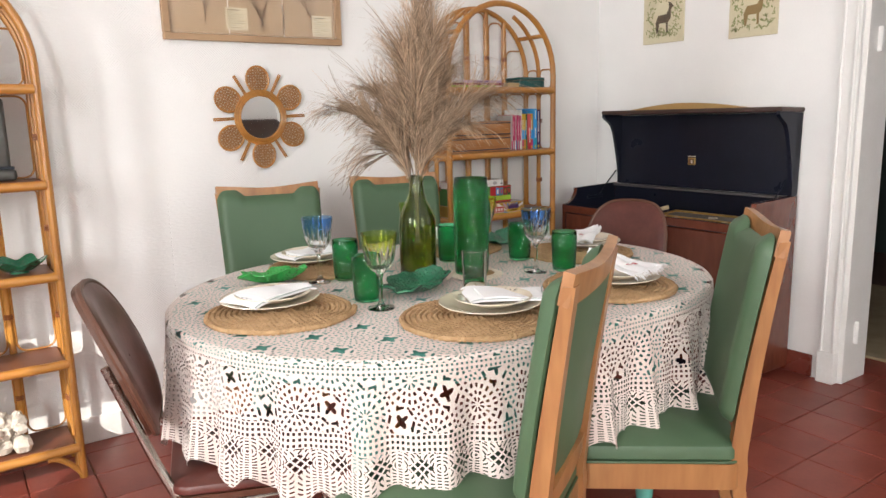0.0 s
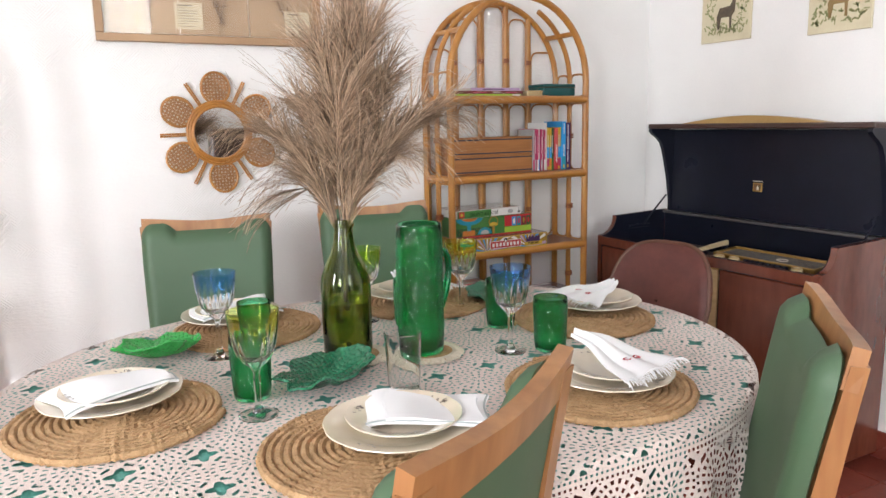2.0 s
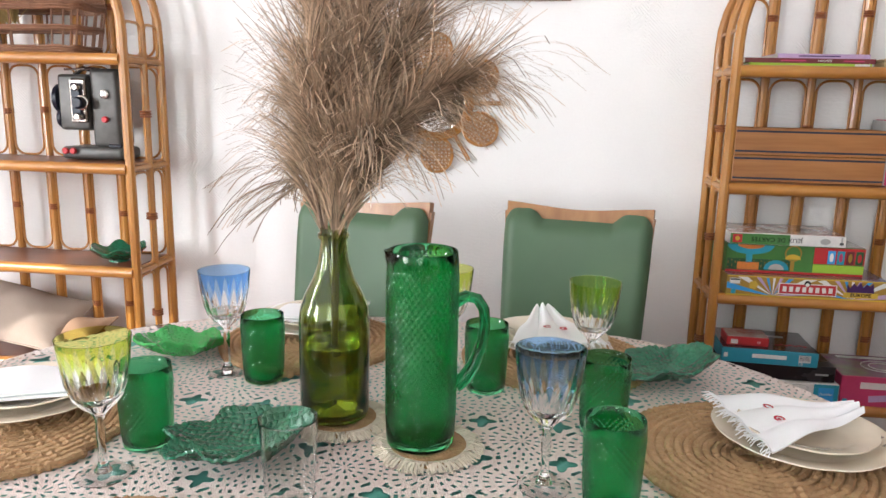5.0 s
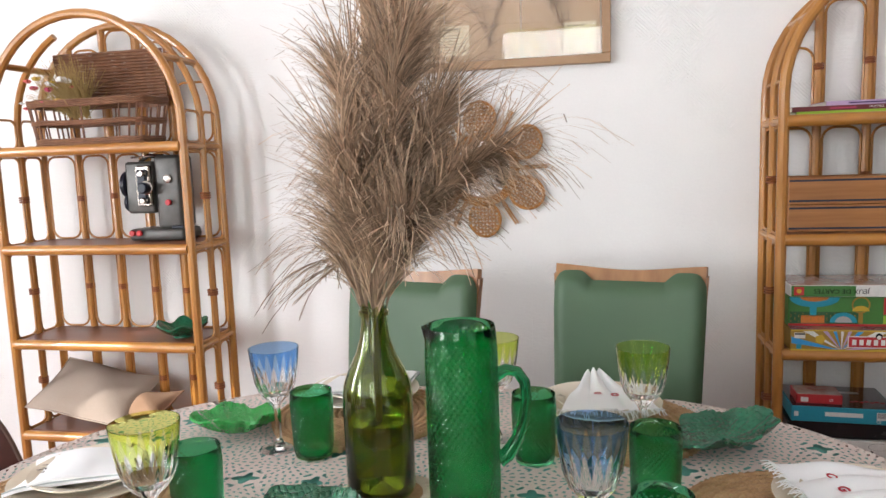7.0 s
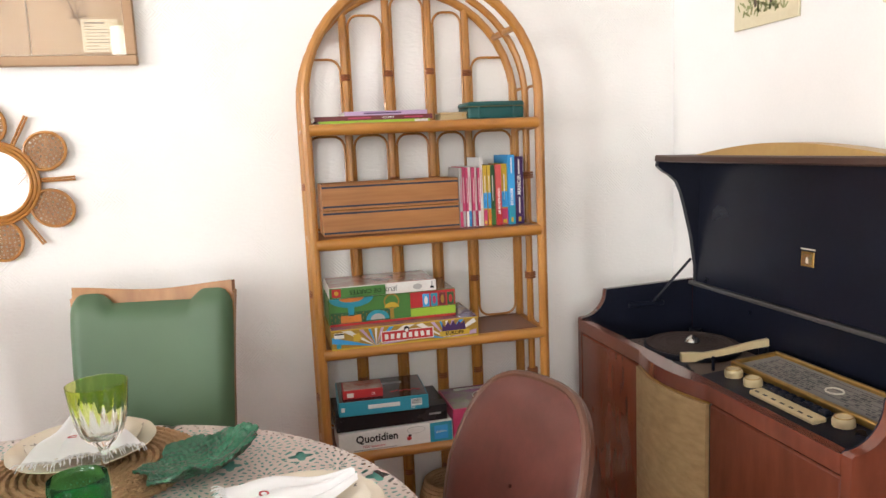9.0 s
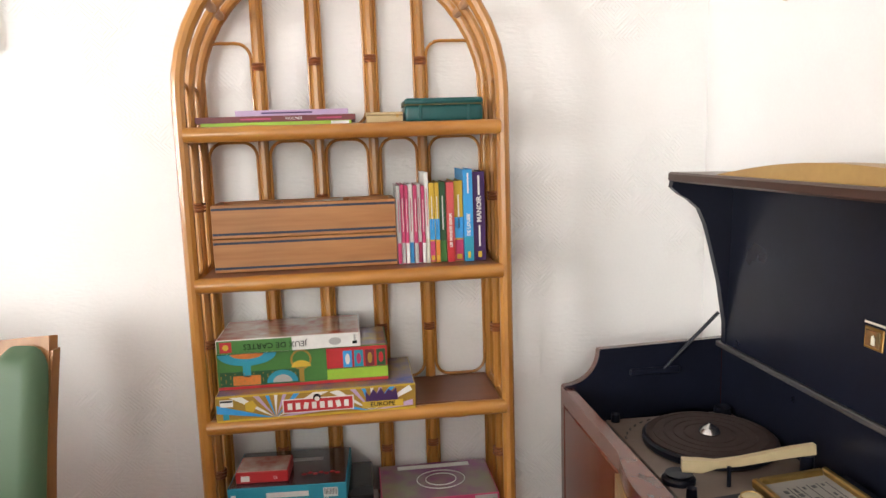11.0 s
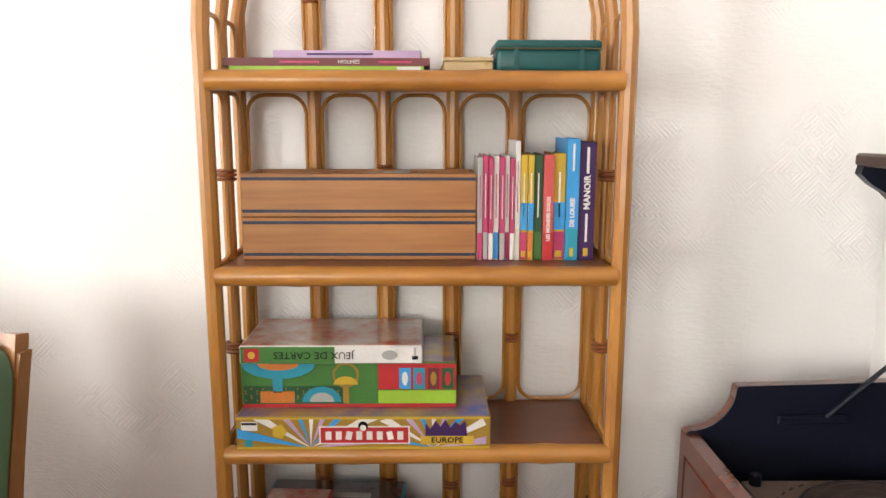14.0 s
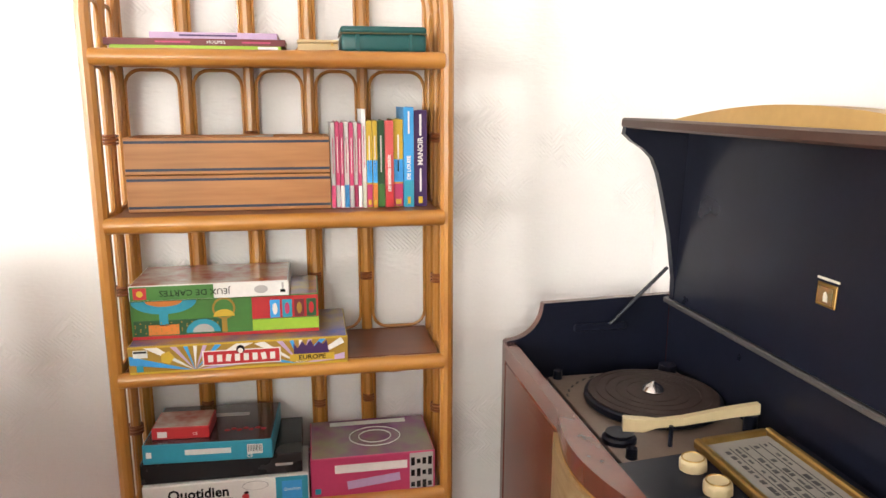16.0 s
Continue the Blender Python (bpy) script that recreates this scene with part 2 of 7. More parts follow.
def relief_paper(m):
    """Embossed paper: faint vertical seams and stepped geometric patches."""
    nt = m.node_tree
    N, L = nt.nodes, nt.links
    tc = N.new("ShaderNodeTexCoord")
    sep = N.new("ShaderNodeSeparateXYZ")
    L.new(tc.outputs["Object"], sep.inputs[0])
    comb = N.new("ShaderNodeCombineXYZ")
    L.new(sep.outputs[0], comb.inputs[0])
    L.new(sep.outputs[2], comb.inputs[1])
    vor = N.new("ShaderNodeTexVoronoi")
    vor.distance = "MANHATTAN"
    vor.inputs["Scale"].default_value = 9
    L.new(comb.outputs[0], vor.inputs["Vector"])
    bands = maths(nt, "SINE", maths(nt, "MULTIPLY", vor.outputs["Distance"], 70))
    n = N.new("ShaderNodeTexNoise")
    n.inputs["Scale"].default_value = 3.2
    L.new(comb.outputs[0], n.inputs["Vector"])
    mask = N.new("ShaderNodeMapRange")
    mask.inputs[1].default_value, mask.inputs[2].default_value = 0.53, 0.63
    L.new(n.outputs[0], mask.inputs[0])
    seam = maths(nt, "LESS_THAN", maths(nt, "ABSOLUTE", maths(nt, "SUBTRACT", maths(nt, "FRACT", maths(nt, "ADD", maths(nt, "MULTIPLY", sep.outputs[0], 1.88), 0.0)), 0.5)), 0.003)
    weave = N.new("ShaderNodeTexNoise")
    weave.inputs["Scale"].default_value = 140
    mp = N.new("ShaderNodeMapping")
    mp.inputs["Scale"].default_value = (0.35, 1, 1)
    L.new(comb.outputs[0], mp.inputs[0])
    L.new(mp.outputs[0], weave.inputs["Vector"])
    h = maths(nt, "ADD", maths(nt, "MULTIPLY", maths(nt, "MULTIPLY", bands, mask.outputs[0]), 0.55), maths(nt, "MULTIPLY", weave.outputs[0], 0.9))
    h = maths(nt, "SUBTRACT", h, maths(nt, "MULTIPLY", seam, 1.0))
    b = N.new("ShaderNodeBump")
    b.inputs["Strength"].default_value, b.inputs["Distance"].default_value = 0.4, 0.003
    L.new(h, b.inputs["Height"])
    L.new(b.outputs[0], N["Principled BSDF"].inputs["Normal"])


relief_paper(RELIEF)
wall("wall_north", [(WEST - T, EAST + T, NORTH, NORTH + T, -0.1, TOP + 0.1)], "white painted embossed wallpaper on a plain wall", RELIEF)
wall("wall_west", [(WEST - T, WEST, SOUTH, -1.5, 0, TOP), (WEST - T, WEST, -0.34, 0.84, 0, TOP), (WEST - T, WEST, -1.5, -0.34, 0, 0.80), (WEST - T, WEST, -1.5, -0.34, 2.06, TOP), (WEST - T, WEST, 1.32, NORTH, 0, TOP), (WEST - T, WEST, 0.84, 1.32, 0, 0.80), (WEST - T, WEST, 0.84, 1.32, 2.16, TOP)], "white painted wall with a window opening")
wall("wall_south", [(WEST - T, 0.68, SOUTH - T, SOUTH, 0, TOP), (1.64, EAST + T, SOUTH - T, SOUTH, 0, TOP), (0.68, 1.64, SOUTH - T, SOUTH, 2.5, TOP)], "white painted wall with a garden door opening")
DY0, DY1, DH = 0.59, 1.490, 2.1      # doorway in the east wall
wall("wall_east", [(EAST, EAST + T, SOUTH, DY0, 0, TOP), (EAST, EAST + T, DY1, NORTH, 0, TOP), (EAST, EAST + T, DY0, DY1, DH, TOP)], "white painted wall with an open doorway")
g = Geo()
rbox(g, (WEST + 6.5) / 2, 0.55, TOP + 0.06, 6.5 - WEST + 0.5, 5.3, 0.12, 0)
single("ceiling", g, CEIL, "plain white plaster ceiling", "ceiling", kind="structure", smooth=0)
g = Geo()
rbox(g, (WEST + 6.5) / 2, 0.55, FZ - 0.06 - 0.012, 6.5 - WEST + 0.5, 5.3, 0.12, 0)
floor = single("floor", g, GROUT, "red terracotta tiled floor with thin dark joints", "floor", kind="structure", smooth=0)

# skirtings
g = Geo()
rbox(g, (WEST + EAST) / 2, NORTH - 0.006, FZ + 0.05, EAST - WEST, 0.012, 0.10, 0.003)
single("baseboard", g, TRIM, "white painted low skirting along the wall", "skirting", kind="structure")
SKIRT = mat("red_skirting_tile", (0.20, 0.045, 0.028), (0.14, 0.03, 0.02), rough=0.25, scale=6, rand=0.1)
red = thing("trim", pose(0, 0, 0), "red glazed tile skirting along the wall", "skirting", kind="structure")
skirt_tile = Geo()
rbox(skirt_tile, 0, 0, 0, 0.012, 0.196, 0.10, 0.003)
skirt_me = mesh_of("tile", skirt_tile, SKIRT)
for i in range(7):
    o = new("tile", skirt_me)
    o.parent = red
    o.location = (EAST - 0.007, DY1 + 0.205 + 0.2 * i, FZ + 0.052)

# doorway casing
door = thing("door_1", pose(EAST, DY1, FZ), "white painted door casing round an open doorway", "doorway", kind="structure")


def casing(name, y, dy, h):
    g = Geo()
    rbox(g, -0.012, y, h / 2, 0.024, dy, h, 0.004)
    rbox(g, -0.028, y - dy * 0.36, h / 2, 0.014, dy * 0.2, h, 0.004)
    rbox(g, -0.026, y + dy * 0.38, h / 2, 0.010, dy * 0.16, h, 0.003)
    rbox(g, -0.018, y, 0.07, 0.040, dy + 0.004, 0.14, 0.004)
    part(name, g, TRIM, door)


casing("jamb_trim", 0.036, 0.072, DH - FZ + 0.09)
casing("jamb_trim", DY0 - DY1 - 0.036, 0.072, DH - FZ + 0.09)
g = Geo()
rbox(g, -0.013, (DY0 - DY1) / 2, DH - FZ + 0.047, 0.026, DY1 - DY0, 0.094, 0.004)
part("head_trim", g, TRIM, door)
g = Geo()
rbox(g, 0.1, -0.012, (DH - FZ) / 2, 0.2, 0.022, DH - FZ - 0.003, 0.002)
part("lining", g, TRIM, door)
g = Geo()
rbox(g, 0.085, -0.03, 1.45, 0.02, 0.02, 0.1, 0.004)
rbox(g, 0.085, -0.03, 0.22, 0.02, 0.02, 0.1, 0.004)
part("hinge", g, TRIM, door)

# room beyond the doorway
DADO = mat("dark_green_wall_paint", (0.035, 0.05, 0.042), rough=0.5, scale=3)
GREYW = mat("grey_wall_paint", (0.36, 0.36, 0.35), rough=0.7, scale=3)
g = Geo()
rbox(g, 6.5, 0.55, TOP / 2 + 0.55, 0.2, 5.0, TOP - 1.1, 0)
rbox(g, 4.9, NORTH + 0.3, TOP / 2 + 0.55, 3.1, 0.2, TOP - 1.1, 0)
rbox(g, 4.9, SOUTH - 0.1, TOP / 2 + 0.55, 3.1, 0.2, TOP - 1.1, 0)
single("wall_hall", g, GREYW, "grey painted upper wall of the next room", "wall", kind="structure", smooth=0)
g = Geo()
rbox(g, 6.49, 0.55, 0.55, 0.2, 5.0, 1.1, 0)
rbox(g, 4.9, NORTH + 0.29, 0.55, 3.1, 0.2, 1.1, 0)
rbox(g, 4.9, SOUTH - 0.09, 0.55, 3.1, 0.2, 1.1, 0)
single("wall_hall_dado", g, DADO, "dark green painted lower wall of the next room", "wall", kind="structure", smooth=0)
RUG = mat("beige_rug_pile", (0.36, 0.28, 0.17), (0.24, 0.18, 0.10), rough=0.95, scale=9, fine=300, bump=0.6, depth=0.006)
g = Geo()
rbox(g, 4.35, 1.75, FZ + 0.008, 1.5, 1.7, 0.014, 0.005)
single("rug", g, RUG, "flat beige rug on the red tiles of the next room", "rug")

# windows
PANE = glass("window_glass", (1, 1, 1))


def glazing(name, m, w, h, cols, rows, label):
    """A glazed frame in the plane x, z, origin at the lower middle."""
    win = thing(name, m, label, "window", kind="structure")
    for sx in (-1, 1):
        g = Geo()
        rbox(g, sx * (w / 2 - 0.03), 0, h / 2, 0.06, 0.06, h, 0.004)
        part("window_frame", g, TRIM, win)
    for z in (0.03, h - 0.03):
        g = Geo()
        rbox(g, 0, 0, z, w - 0.12, 0.06, 0.06, 0.004)
        part("window_frame", g, TRIM, win)
    cw, rh = (w - 0.12) / cols, (h - 0.12) / rows
    for i in range(1, cols):
        g = Geo()
        rbox(g, -w / 2 + 0.06 + i * cw, 0, h / 2, 0.07, 0.05, h - 0.12, 0.004)
        part("mullion", g, TRIM, win)
    for i in range(cols):
        for j in range(rows):
            if j:
                g = Geo()
                rbox(g, -w / 2 + 0.06 + (i + 0.5) * cw, 0, 0.06 + j * rh, cw - 0.07, 0.035, 0.03, 0.003)
                part("glazing_bar", g, TRIM, win)
            g = Geo()
            rbox(g, -w / 2 + 0.06 + (i + 0.5) * cw, 0, 0.06 + (j + 0.5) * rh, cw - 0.066, 0.004, rh - 0.028, 0)
            p = part("pane", g, PANE, win, smooth=0)
            p.visible_shadow = False


glazing("window_1", pose(WEST - 0.1, 1.08, 0.80, 0, 0, 90), 0.48, 1.36, 1, 1, "white wooden casement window letting in sun")
# unseen window, added as an opening for the western fill lamp
glazing("window_3", pose(WEST - 0.1, -0.92, 0.80, 0, 0, 90), 1.16, 1.26, 2, 1, "white wooden casement window behind the camera")
glazing("window_2", pose(1.16, SOUTH - 0.1, FZ), 0.96, 2.47, 2, 3, "white glazed garden door with green trees outside")

# garden seen through the glass
GARDEN = bpy.data.materials.new("garden_foliage")
GARDEN.use_nodes = True
nt = GARDEN.node_tree
em = nt.nodes.new("ShaderNodeEmission")
tx, rp, tcg = nt.nodes.new("ShaderNodeTexNoise"), nt.nodes.new("ShaderNodeValToRGB"), nt.nodes.new("ShaderNodeTexCoord")
tx.inputs["Scale"].default_value, tx.inputs["Detail"].default_value = 1.4, 9
rp.color_ramp.elements[0].position, rp.color_ramp.elements[0].color = 0.36, (0.02, 0.05, 0.01, 1)
rp.color_ramp.elements[1].position, rp.color_ramp.elements[1].color = 0.68, (0.75, 0.85, 0.30, 1)
e = rp.color_ramp.elements.new(0.52)
e.color = (0.16, 0.28, 0.05, 1)
nt.links.new(tcg.outputs["Object"], tx.inputs["Vector"])
nt.links.new(tx.outputs[0], rp.inputs[0])
nt.links.new(rp.outputs[0], em.inputs[0])
em.inputs[1].default_value = 2.6
nt.links.new(em.outputs[0], nt.nodes["Material Output"].inputs[0])
g = Geo()
rbox(g, 1.2, -9.0, 2.4, 14, 0.1, 6.0, 0)
single("backdrop", g, GARDEN, "sunlit green trees of the garden", "garden", kind="structure", smooth=0)
LAWN = mat("garden_ground", (0.10, 0.14, 0.05), (0.16, 0.13, 0.08), rough=0.95, scale=1)
g = Geo()
rbox(g, 0, 0, -0.32, 160, 160, 0.4, 0)
single("ground", g, LAWN, "grassy garden ground outside the house", "ground", kind="structure", smooth=0)

# ---- rattan shelves ----
def bar(g, a, b, r, n=8, knots=2, seed=0):
    """A cane pole with slightly swollen knots."""
    rnd = random.Random(seed)
    a, b = Vector(a), Vector(b)
    pts, rs = [], []
    ks = [(i + 0.3 + 0.4 * rnd.random()) / knots for i in range(knots)]
    for i in range(25):
        t = i / 24
        pts.append(a.lerp(b, t))
        rs.append(r * (1 + 0.12 * sum(math.exp(-(((t - k) / 0.02) ** 2)) for k in ks)))
    return tube(g, pts, rs, n)


LEVELS = (0.140, 0.437, 0.733, 1.030, 1.328)
SW, SD, SPRING = 0.318, 0.20, 1.40      # half width, depth, height where the arch springs


def arch(y, x=SW, z0=FZ, spring=SPRING, rise=None):
    rise = rise or x
    pts = [(-x, y, z0 + (spring - z0) * i / 14) for i in range(14)]
    pts += [(-x * math.cos(math.pi * i / 22), y, spring + rise * math.sin(math.pi * i / 22)) for i in range(23)]
    pts += [(x, y, spring - (spring - z0) * i / 14) for i in range(1, 15)]
    return pts


def loop_cell(x0, x1, z0, z1, y, r=0.032):
    """A thin cane bent into a rounded rectangle."""
    pts = []
    for cx, cz, s in ((x1 - r, z1 - r, 0), (x0 + r, z1 - r, 90), (x0 + r, z0 + r, 180), (x1 - r, z0 + r, 270)):
        for i in range(6):
            a = radians(s + i * 18)
            pts.append((cx + r * math.cos(a), y, cz + r * math.sin(a)))
    return pts


def rattan_shelf(m, label):
    s = thing("rattan_bookshelf", m, label, "bookshelf", "arched rattan bookshelves")
    for name, y in (("front_arch", 0.0), ("back_arch", SD)):
        part(name, tube(Geo(), arch(y), 0.0135 if y == 0 else 0.012, 10), RATTAN, s)
    for sx in (-1, 1):
        g = Geo()
        pts = [(sx * SW, SD * 0.52, FZ + (SPRING - FZ) * i / 16) for i in range(17)]
        pts += [(sx * SW * math.cos(a), SD * 0.52, SPRING + SW * math.sin(a)) for a in [radians(5 + 8 * i) for i in range(8)]]
        tube(g, pts, 0.0105, 8)
        part("side_pole", g, RATTAN, s)
        for z in LEVELS + (1.585,):
            g = Geo()
            xx = SW if z < SPRING else SW * math.sqrt(max(0.05, 1 - ((z - SPRING) / SW) ** 2))
            bar(g, (sx * xx, 0, z), (sx * xx, SD, z), 0.010, 8, 1, int(z * 100))
            part("side_rail", g, RATTAN_H, s)
    xs = [-SW, -0.186, -0.062, 0.060, 0.172, SW]
    for i, x in enumerate(xs[1:-1]):
        g = Geo()
        zt = SPRING + math.sqrt(SW ** 2 - x ** 2) - 0.005
        bar(g, (x, SD, 0.14), (x, SD, zt), 0.0115, 9, 7, 10 + i)
        part("back_slat", g, RATTAN, s)
        for k, z in enumerate(LEVELS):
            g = Geo()
            zz = z + (0.145 if k < 4 else 0.155) + 0.008 * math.sin(5 * i + k)
            for dz in (-0.006, 0, 0.006):
                tube(g, [(x + 0.0125 * math.cos(a), SD + 0.0125 * math.sin(a), zz + dz) for a in [radians(30 * q) for q in range(12)]], 0.003, 5, True)
            part("binding", g, BINDING, s)
    for k, z in enumerate(LEVELS):
        g = Geo()
        bar(g, (-SW + 0.006, -0.004, z), (SW - 0.006, -0.004, z), 0.0155, 12, 2, k)
        part("front_rail", g, RATTAN_H, s)
        g = Geo()
        bar(g, (-SW, SD, z), (SW, SD, z), 0.009, 8, 2, k + 20)
        part("back_rail", g, RATTAN_H, s)
        g = Geo()
        rbox(g, 0, SD / 2 + 0.004, z + 0.007, 2 * SW - 0.025, SD - 0.012, 0.012, 0.003)
        part("shelf_board", g, SHELFWOOD, s)
        z1 = LEVELS[k + 1] - 0.014 if k < 4 else None
        for a, b in zip(xs[:-1], xs[1:]):
            g = Geo()
            if z1:
                tube(g, loop_cell(a + 0.014, b - 0.014, z + 0.016, z1, SD - 0.002), 0.0036, 5, True)
            else:
                mid = min(abs(a), abs(b)) if a * b > 0 else 0
                edge = max(abs(a), abs(b))
                top = SPRING + math.sqrt(max(0.004, SW ** 2 - edge ** 2)) - 0.01
                top = max(top, 1.45) if edge > 0.3 else top
                tube(g, loop_cell(a + 0.014, b - 0.014, z + 0.016, max(top, z + 0.2) if edge < 0.3 else z + 0.20, SD - 0.002), 0.0036, 5, True)
            part("cane_loop", g, RATTAN, s)
        for sx in (-1, 1):
            zz = z1 or max(z + 0.10, SPRING + 0.03)
            for y0, y1 in ((0.012, SD * 0.52 - 0.01), (SD * 0.52 + 0.01, SD - 0.012)):
                g = Geo()
                lp = loop_cell(y0, y1, z + 0.012, zz, 0, 0.022)
                tube(g, [(sx * SW, p[0], p[2]) for p in lp], 0.0042, 5, True)
                part("side_loop", g, RATTAN, s)
    for sx in (-1, 1):
        g = Geo()
        tube(g, [(sx * (SW - 0.10 + 0.095 * t), -0.002, 0.122 - 0.075 * t ** 2) for t in [i / 8 for i in range(9)]], 0.010, 8)
        part("foot_brace", g, RATTAN_H, s)
        for z in LEVELS[:-1]:
            g = Geo()
            for dz in (-0.007, 0, 0.007):
                tube(g, [(sx * SW + 0.0145 * math.cos(a), SD * 0.5 + 0.0125 * math.sin(a), z + 0.15 + dz) for a in [radians(30 * q) for q in range(12)]], 0.003, 5, True)
            part("binding", g, BINDING, s)
    return s


SHELF_R = pose(2.298, 2.68, 0)
SHELF_L = pose(0.048, 2.615, 0)
rattan_shelf(SHELF_R, "arched honey rattan bookshelf holding board games and books")
rattan_shelf(SHELF_L, "arched honey rattan bookshelf holding basket and projector")

# ---- table ----
TX0, TX1, TY, TR, TZ = 1.08, 1.47, 1.685, 0.585, 0.748


def stadium(rho, k):
    """A point of an oval round the table's middle line; k runs 0..1 round it. Returns the point, the outward way and the arc length."""
    straight, arc = TX1 - TX0, math.pi * rho
    ref = math.pi * TR
    whole = 2 * (TX1 - TX0) + 2 * ref
    s = (k % 1) * whole
    if s < straight:
        return (TX0 + s, TY - rho), (0, -1), s
    if s < straight + ref:
        a = -math.pi / 2 + math.pi * (s - straight) / ref
        return (TX1 + rho * math.cos(a), TY + rho * math.sin(a)), (math.cos(a), math.sin(a)), s
    if s < 2 * straight + ref:
        return (TX1 - (s - straight - ref), TY + rho), (0, 1), s
    a = math.pi / 2 + math.pi * (s - 2 * straight - ref) / ref
    return (TX0 + rho * math.cos(a), TY + rho * math.sin(a)), (math.cos(a), math.sin(a)), s


table = thing("dining_table", pose(0, 0, 0), "oval teal painted wooden dining table under a lace cloth", "table")
g = Geo()
ring = [stadium(TR - 0.004, i / 96)[0] for i in range(96)]
prism(g, ring, 0.028, pose(0, 0, TZ - 0.03))
part("tabletop", g, TEAL, table)
g = Geo()
ring = [stadium(TR - 0.10, i / 96)[0] for i in range(96)]
prism(g, ring, 0.07, pose(0, 0, TZ - 0.101))
part("apron", g, TEAL, table)
for lx, ly in ((0.80, 1.36), (0.80, 2.0), (1.75, 1.36), (1.75, 2.0)):
    g = Geo()
    lathe(g, [(0.022, FZ), (0.026, FZ + 0.02), (0.036, 0.35), (0.042, 0.6), (0.042, TZ - 0.1)], 20, (lx, ly, 0))
    part("leg", g, TEAL, table)


def crochet():
    m = bpy.data.materials.new("ecru_crochet_lace")
    m.use_nodes = True
    nt = m.node_tree
    N, L = nt.nodes, nt.links
    bsdf = N["Principled BSDF"]
    uvn, att = N.new("ShaderNodeUVMap"), N.new("ShaderNodeAttribute")
    att.attribute_name = "hang"
    sep = N.new("ShaderNodeSeparateXYZ")
    L.new(uvn.outputs[0], sep.inputs[0])
    asep = N.new("ShaderNodeSeparateXYZ")
    L.new(att.outputs["Vector"], asep.inputs[0])
    d, s = asep.outputs[0], asep.outputs[1]
    wob = N.new("ShaderNodeTexNoise")
    wob.inputs["Scale"].default_value = 14
    L.new(uvn.outputs[0], wob.inputs["Vector"])
    w = maths(nt, "MULTIPLY", maths(nt, "SUBTRACT", wob.outputs[0], 0.5), 0.16)

    def cell(off, size):
        x = maths(nt, "SUBTRACT", maths(nt, "FRACT", maths(nt, "ADD", maths(nt, "ADD", maths(nt, "DIVIDE", sep.outputs[0], size), off), w)), 0.5)
        y = maths(nt, "SUBTRACT", maths(nt, "FRACT", maths(nt, "ADD", maths(nt, "ADD", maths(nt, "DIVIDE", sep.outputs[1], size), off), w)), 0.5)
        r = maths(nt, "SQRT", maths(nt, "ADD", maths(nt, "MULTIPLY", x, x), maths(nt, "MULTIPLY", y, y)))
        return r, maths(nt, "ARCTAN2", y, x)

    def ring_holes(r, th, a, b, count, duty, phase=0.0):
        band = maths(nt, "MULTIPLY", maths(nt, "GREATER_THAN", r, a), maths(nt, "LESS_THAN", r, b))
        spokes = maths(nt, "GREATER_THAN", maths(nt, "SINE", maths(nt, "MULTIPLY_ADD", th, float(count), phase)), maths(nt, "MULTIPLY_ADD", maths(nt, "GREATER_THAN", d, 0.02), -0.30, duty))
        return maths(nt, "MULTIPLY", band, spokes)

    r, th = cell(0.0, 0.118)
    q, tq = cell(0.5, 0.118)
    holes = ring_holes(r, th, 0.055, 0.135, 8, 0.45)
    for a, b, c, du in ((0.190, 0.258, 14, 0.52), (0.320, 0.388, 20, 0.55), (0.445, 0.490, 28, 0.50)):
        holes = maths(nt, "MAXIMUM", holes, ring_holes(r, th, a, b, c, du))
    vor = N.new("ShaderNodeTexVoronoi")
    vor.inputs["Scale"].default_value = 8.47
    L.new(uvn.outputs[0], vor.inputs["Vector"])
    clover = maths(nt, "LESS_THAN", maths(nt, "ADD", q, maths(nt, "MULTIPLY", maths(nt, "GREATER_THAN", d, 0.03), 0.035)), maths(nt, "MULTIPLY_ADD", maths(nt, "COSINE", maths(nt, "MULTIPLY", tq, 4.0)), 0.042, 0.138))
    plug = maths(nt, "GREATER_THAN", vor.outputs["Color"], 0.08)
    holes = maths(nt, "MAXIMUM", holes, maths(nt, "MULTIPLY", clover, plug))
    side = ring_holes(q, tq, 0.215, 0.27, 6, 0.5, 0.8)
    holes = maths(nt, "MAXIMUM", holes, side)
    # bands of the hanging border
    def band_mesh(z0, z1, period, duty, skew=0.0):
        band = maths(nt, "MULTIPLY", maths(nt, "GREATER_THAN", d, z0), maths(nt, "LESS_THAN", d, z1))
        ph = maths(nt, "ADD", maths(nt, "MULTIPLY", s, 2 * math.pi / period), maths(nt, "MULTIPLY", d, skew))
        return band, maths(nt, "MULTIPLY", band, maths(nt, "GREATER_THAN", maths(nt, "SINE", ph), duty))
    for z0, z1, per, du, sk in ((0.032, 0.037, 0.010, 0.2, 0), (0.043, 0.048, 0.010, 0.2, 0), (0.168, 0.174, 0.010, 0.1, 0), (0.180, 0.186, 0.010, 0.1, 0), (0.192, 0.198, 0.010, 0.1, 0)):
        band, h = band_mesh(z0 - 0.003, z1 + 0.003, per, du, sk)
        inner, h2 = band_mesh(z0, z1, per, du, sk)
        holes = maths(nt, "MAXIMUM", maths(nt, "MULTIPLY", holes, maths(nt, "SUBTRACT", 1.0, band)), h2)
    # diamonds and fans near the hem
    zone, _ = band_mesh(0.203, 0.32, 0.05, 0)
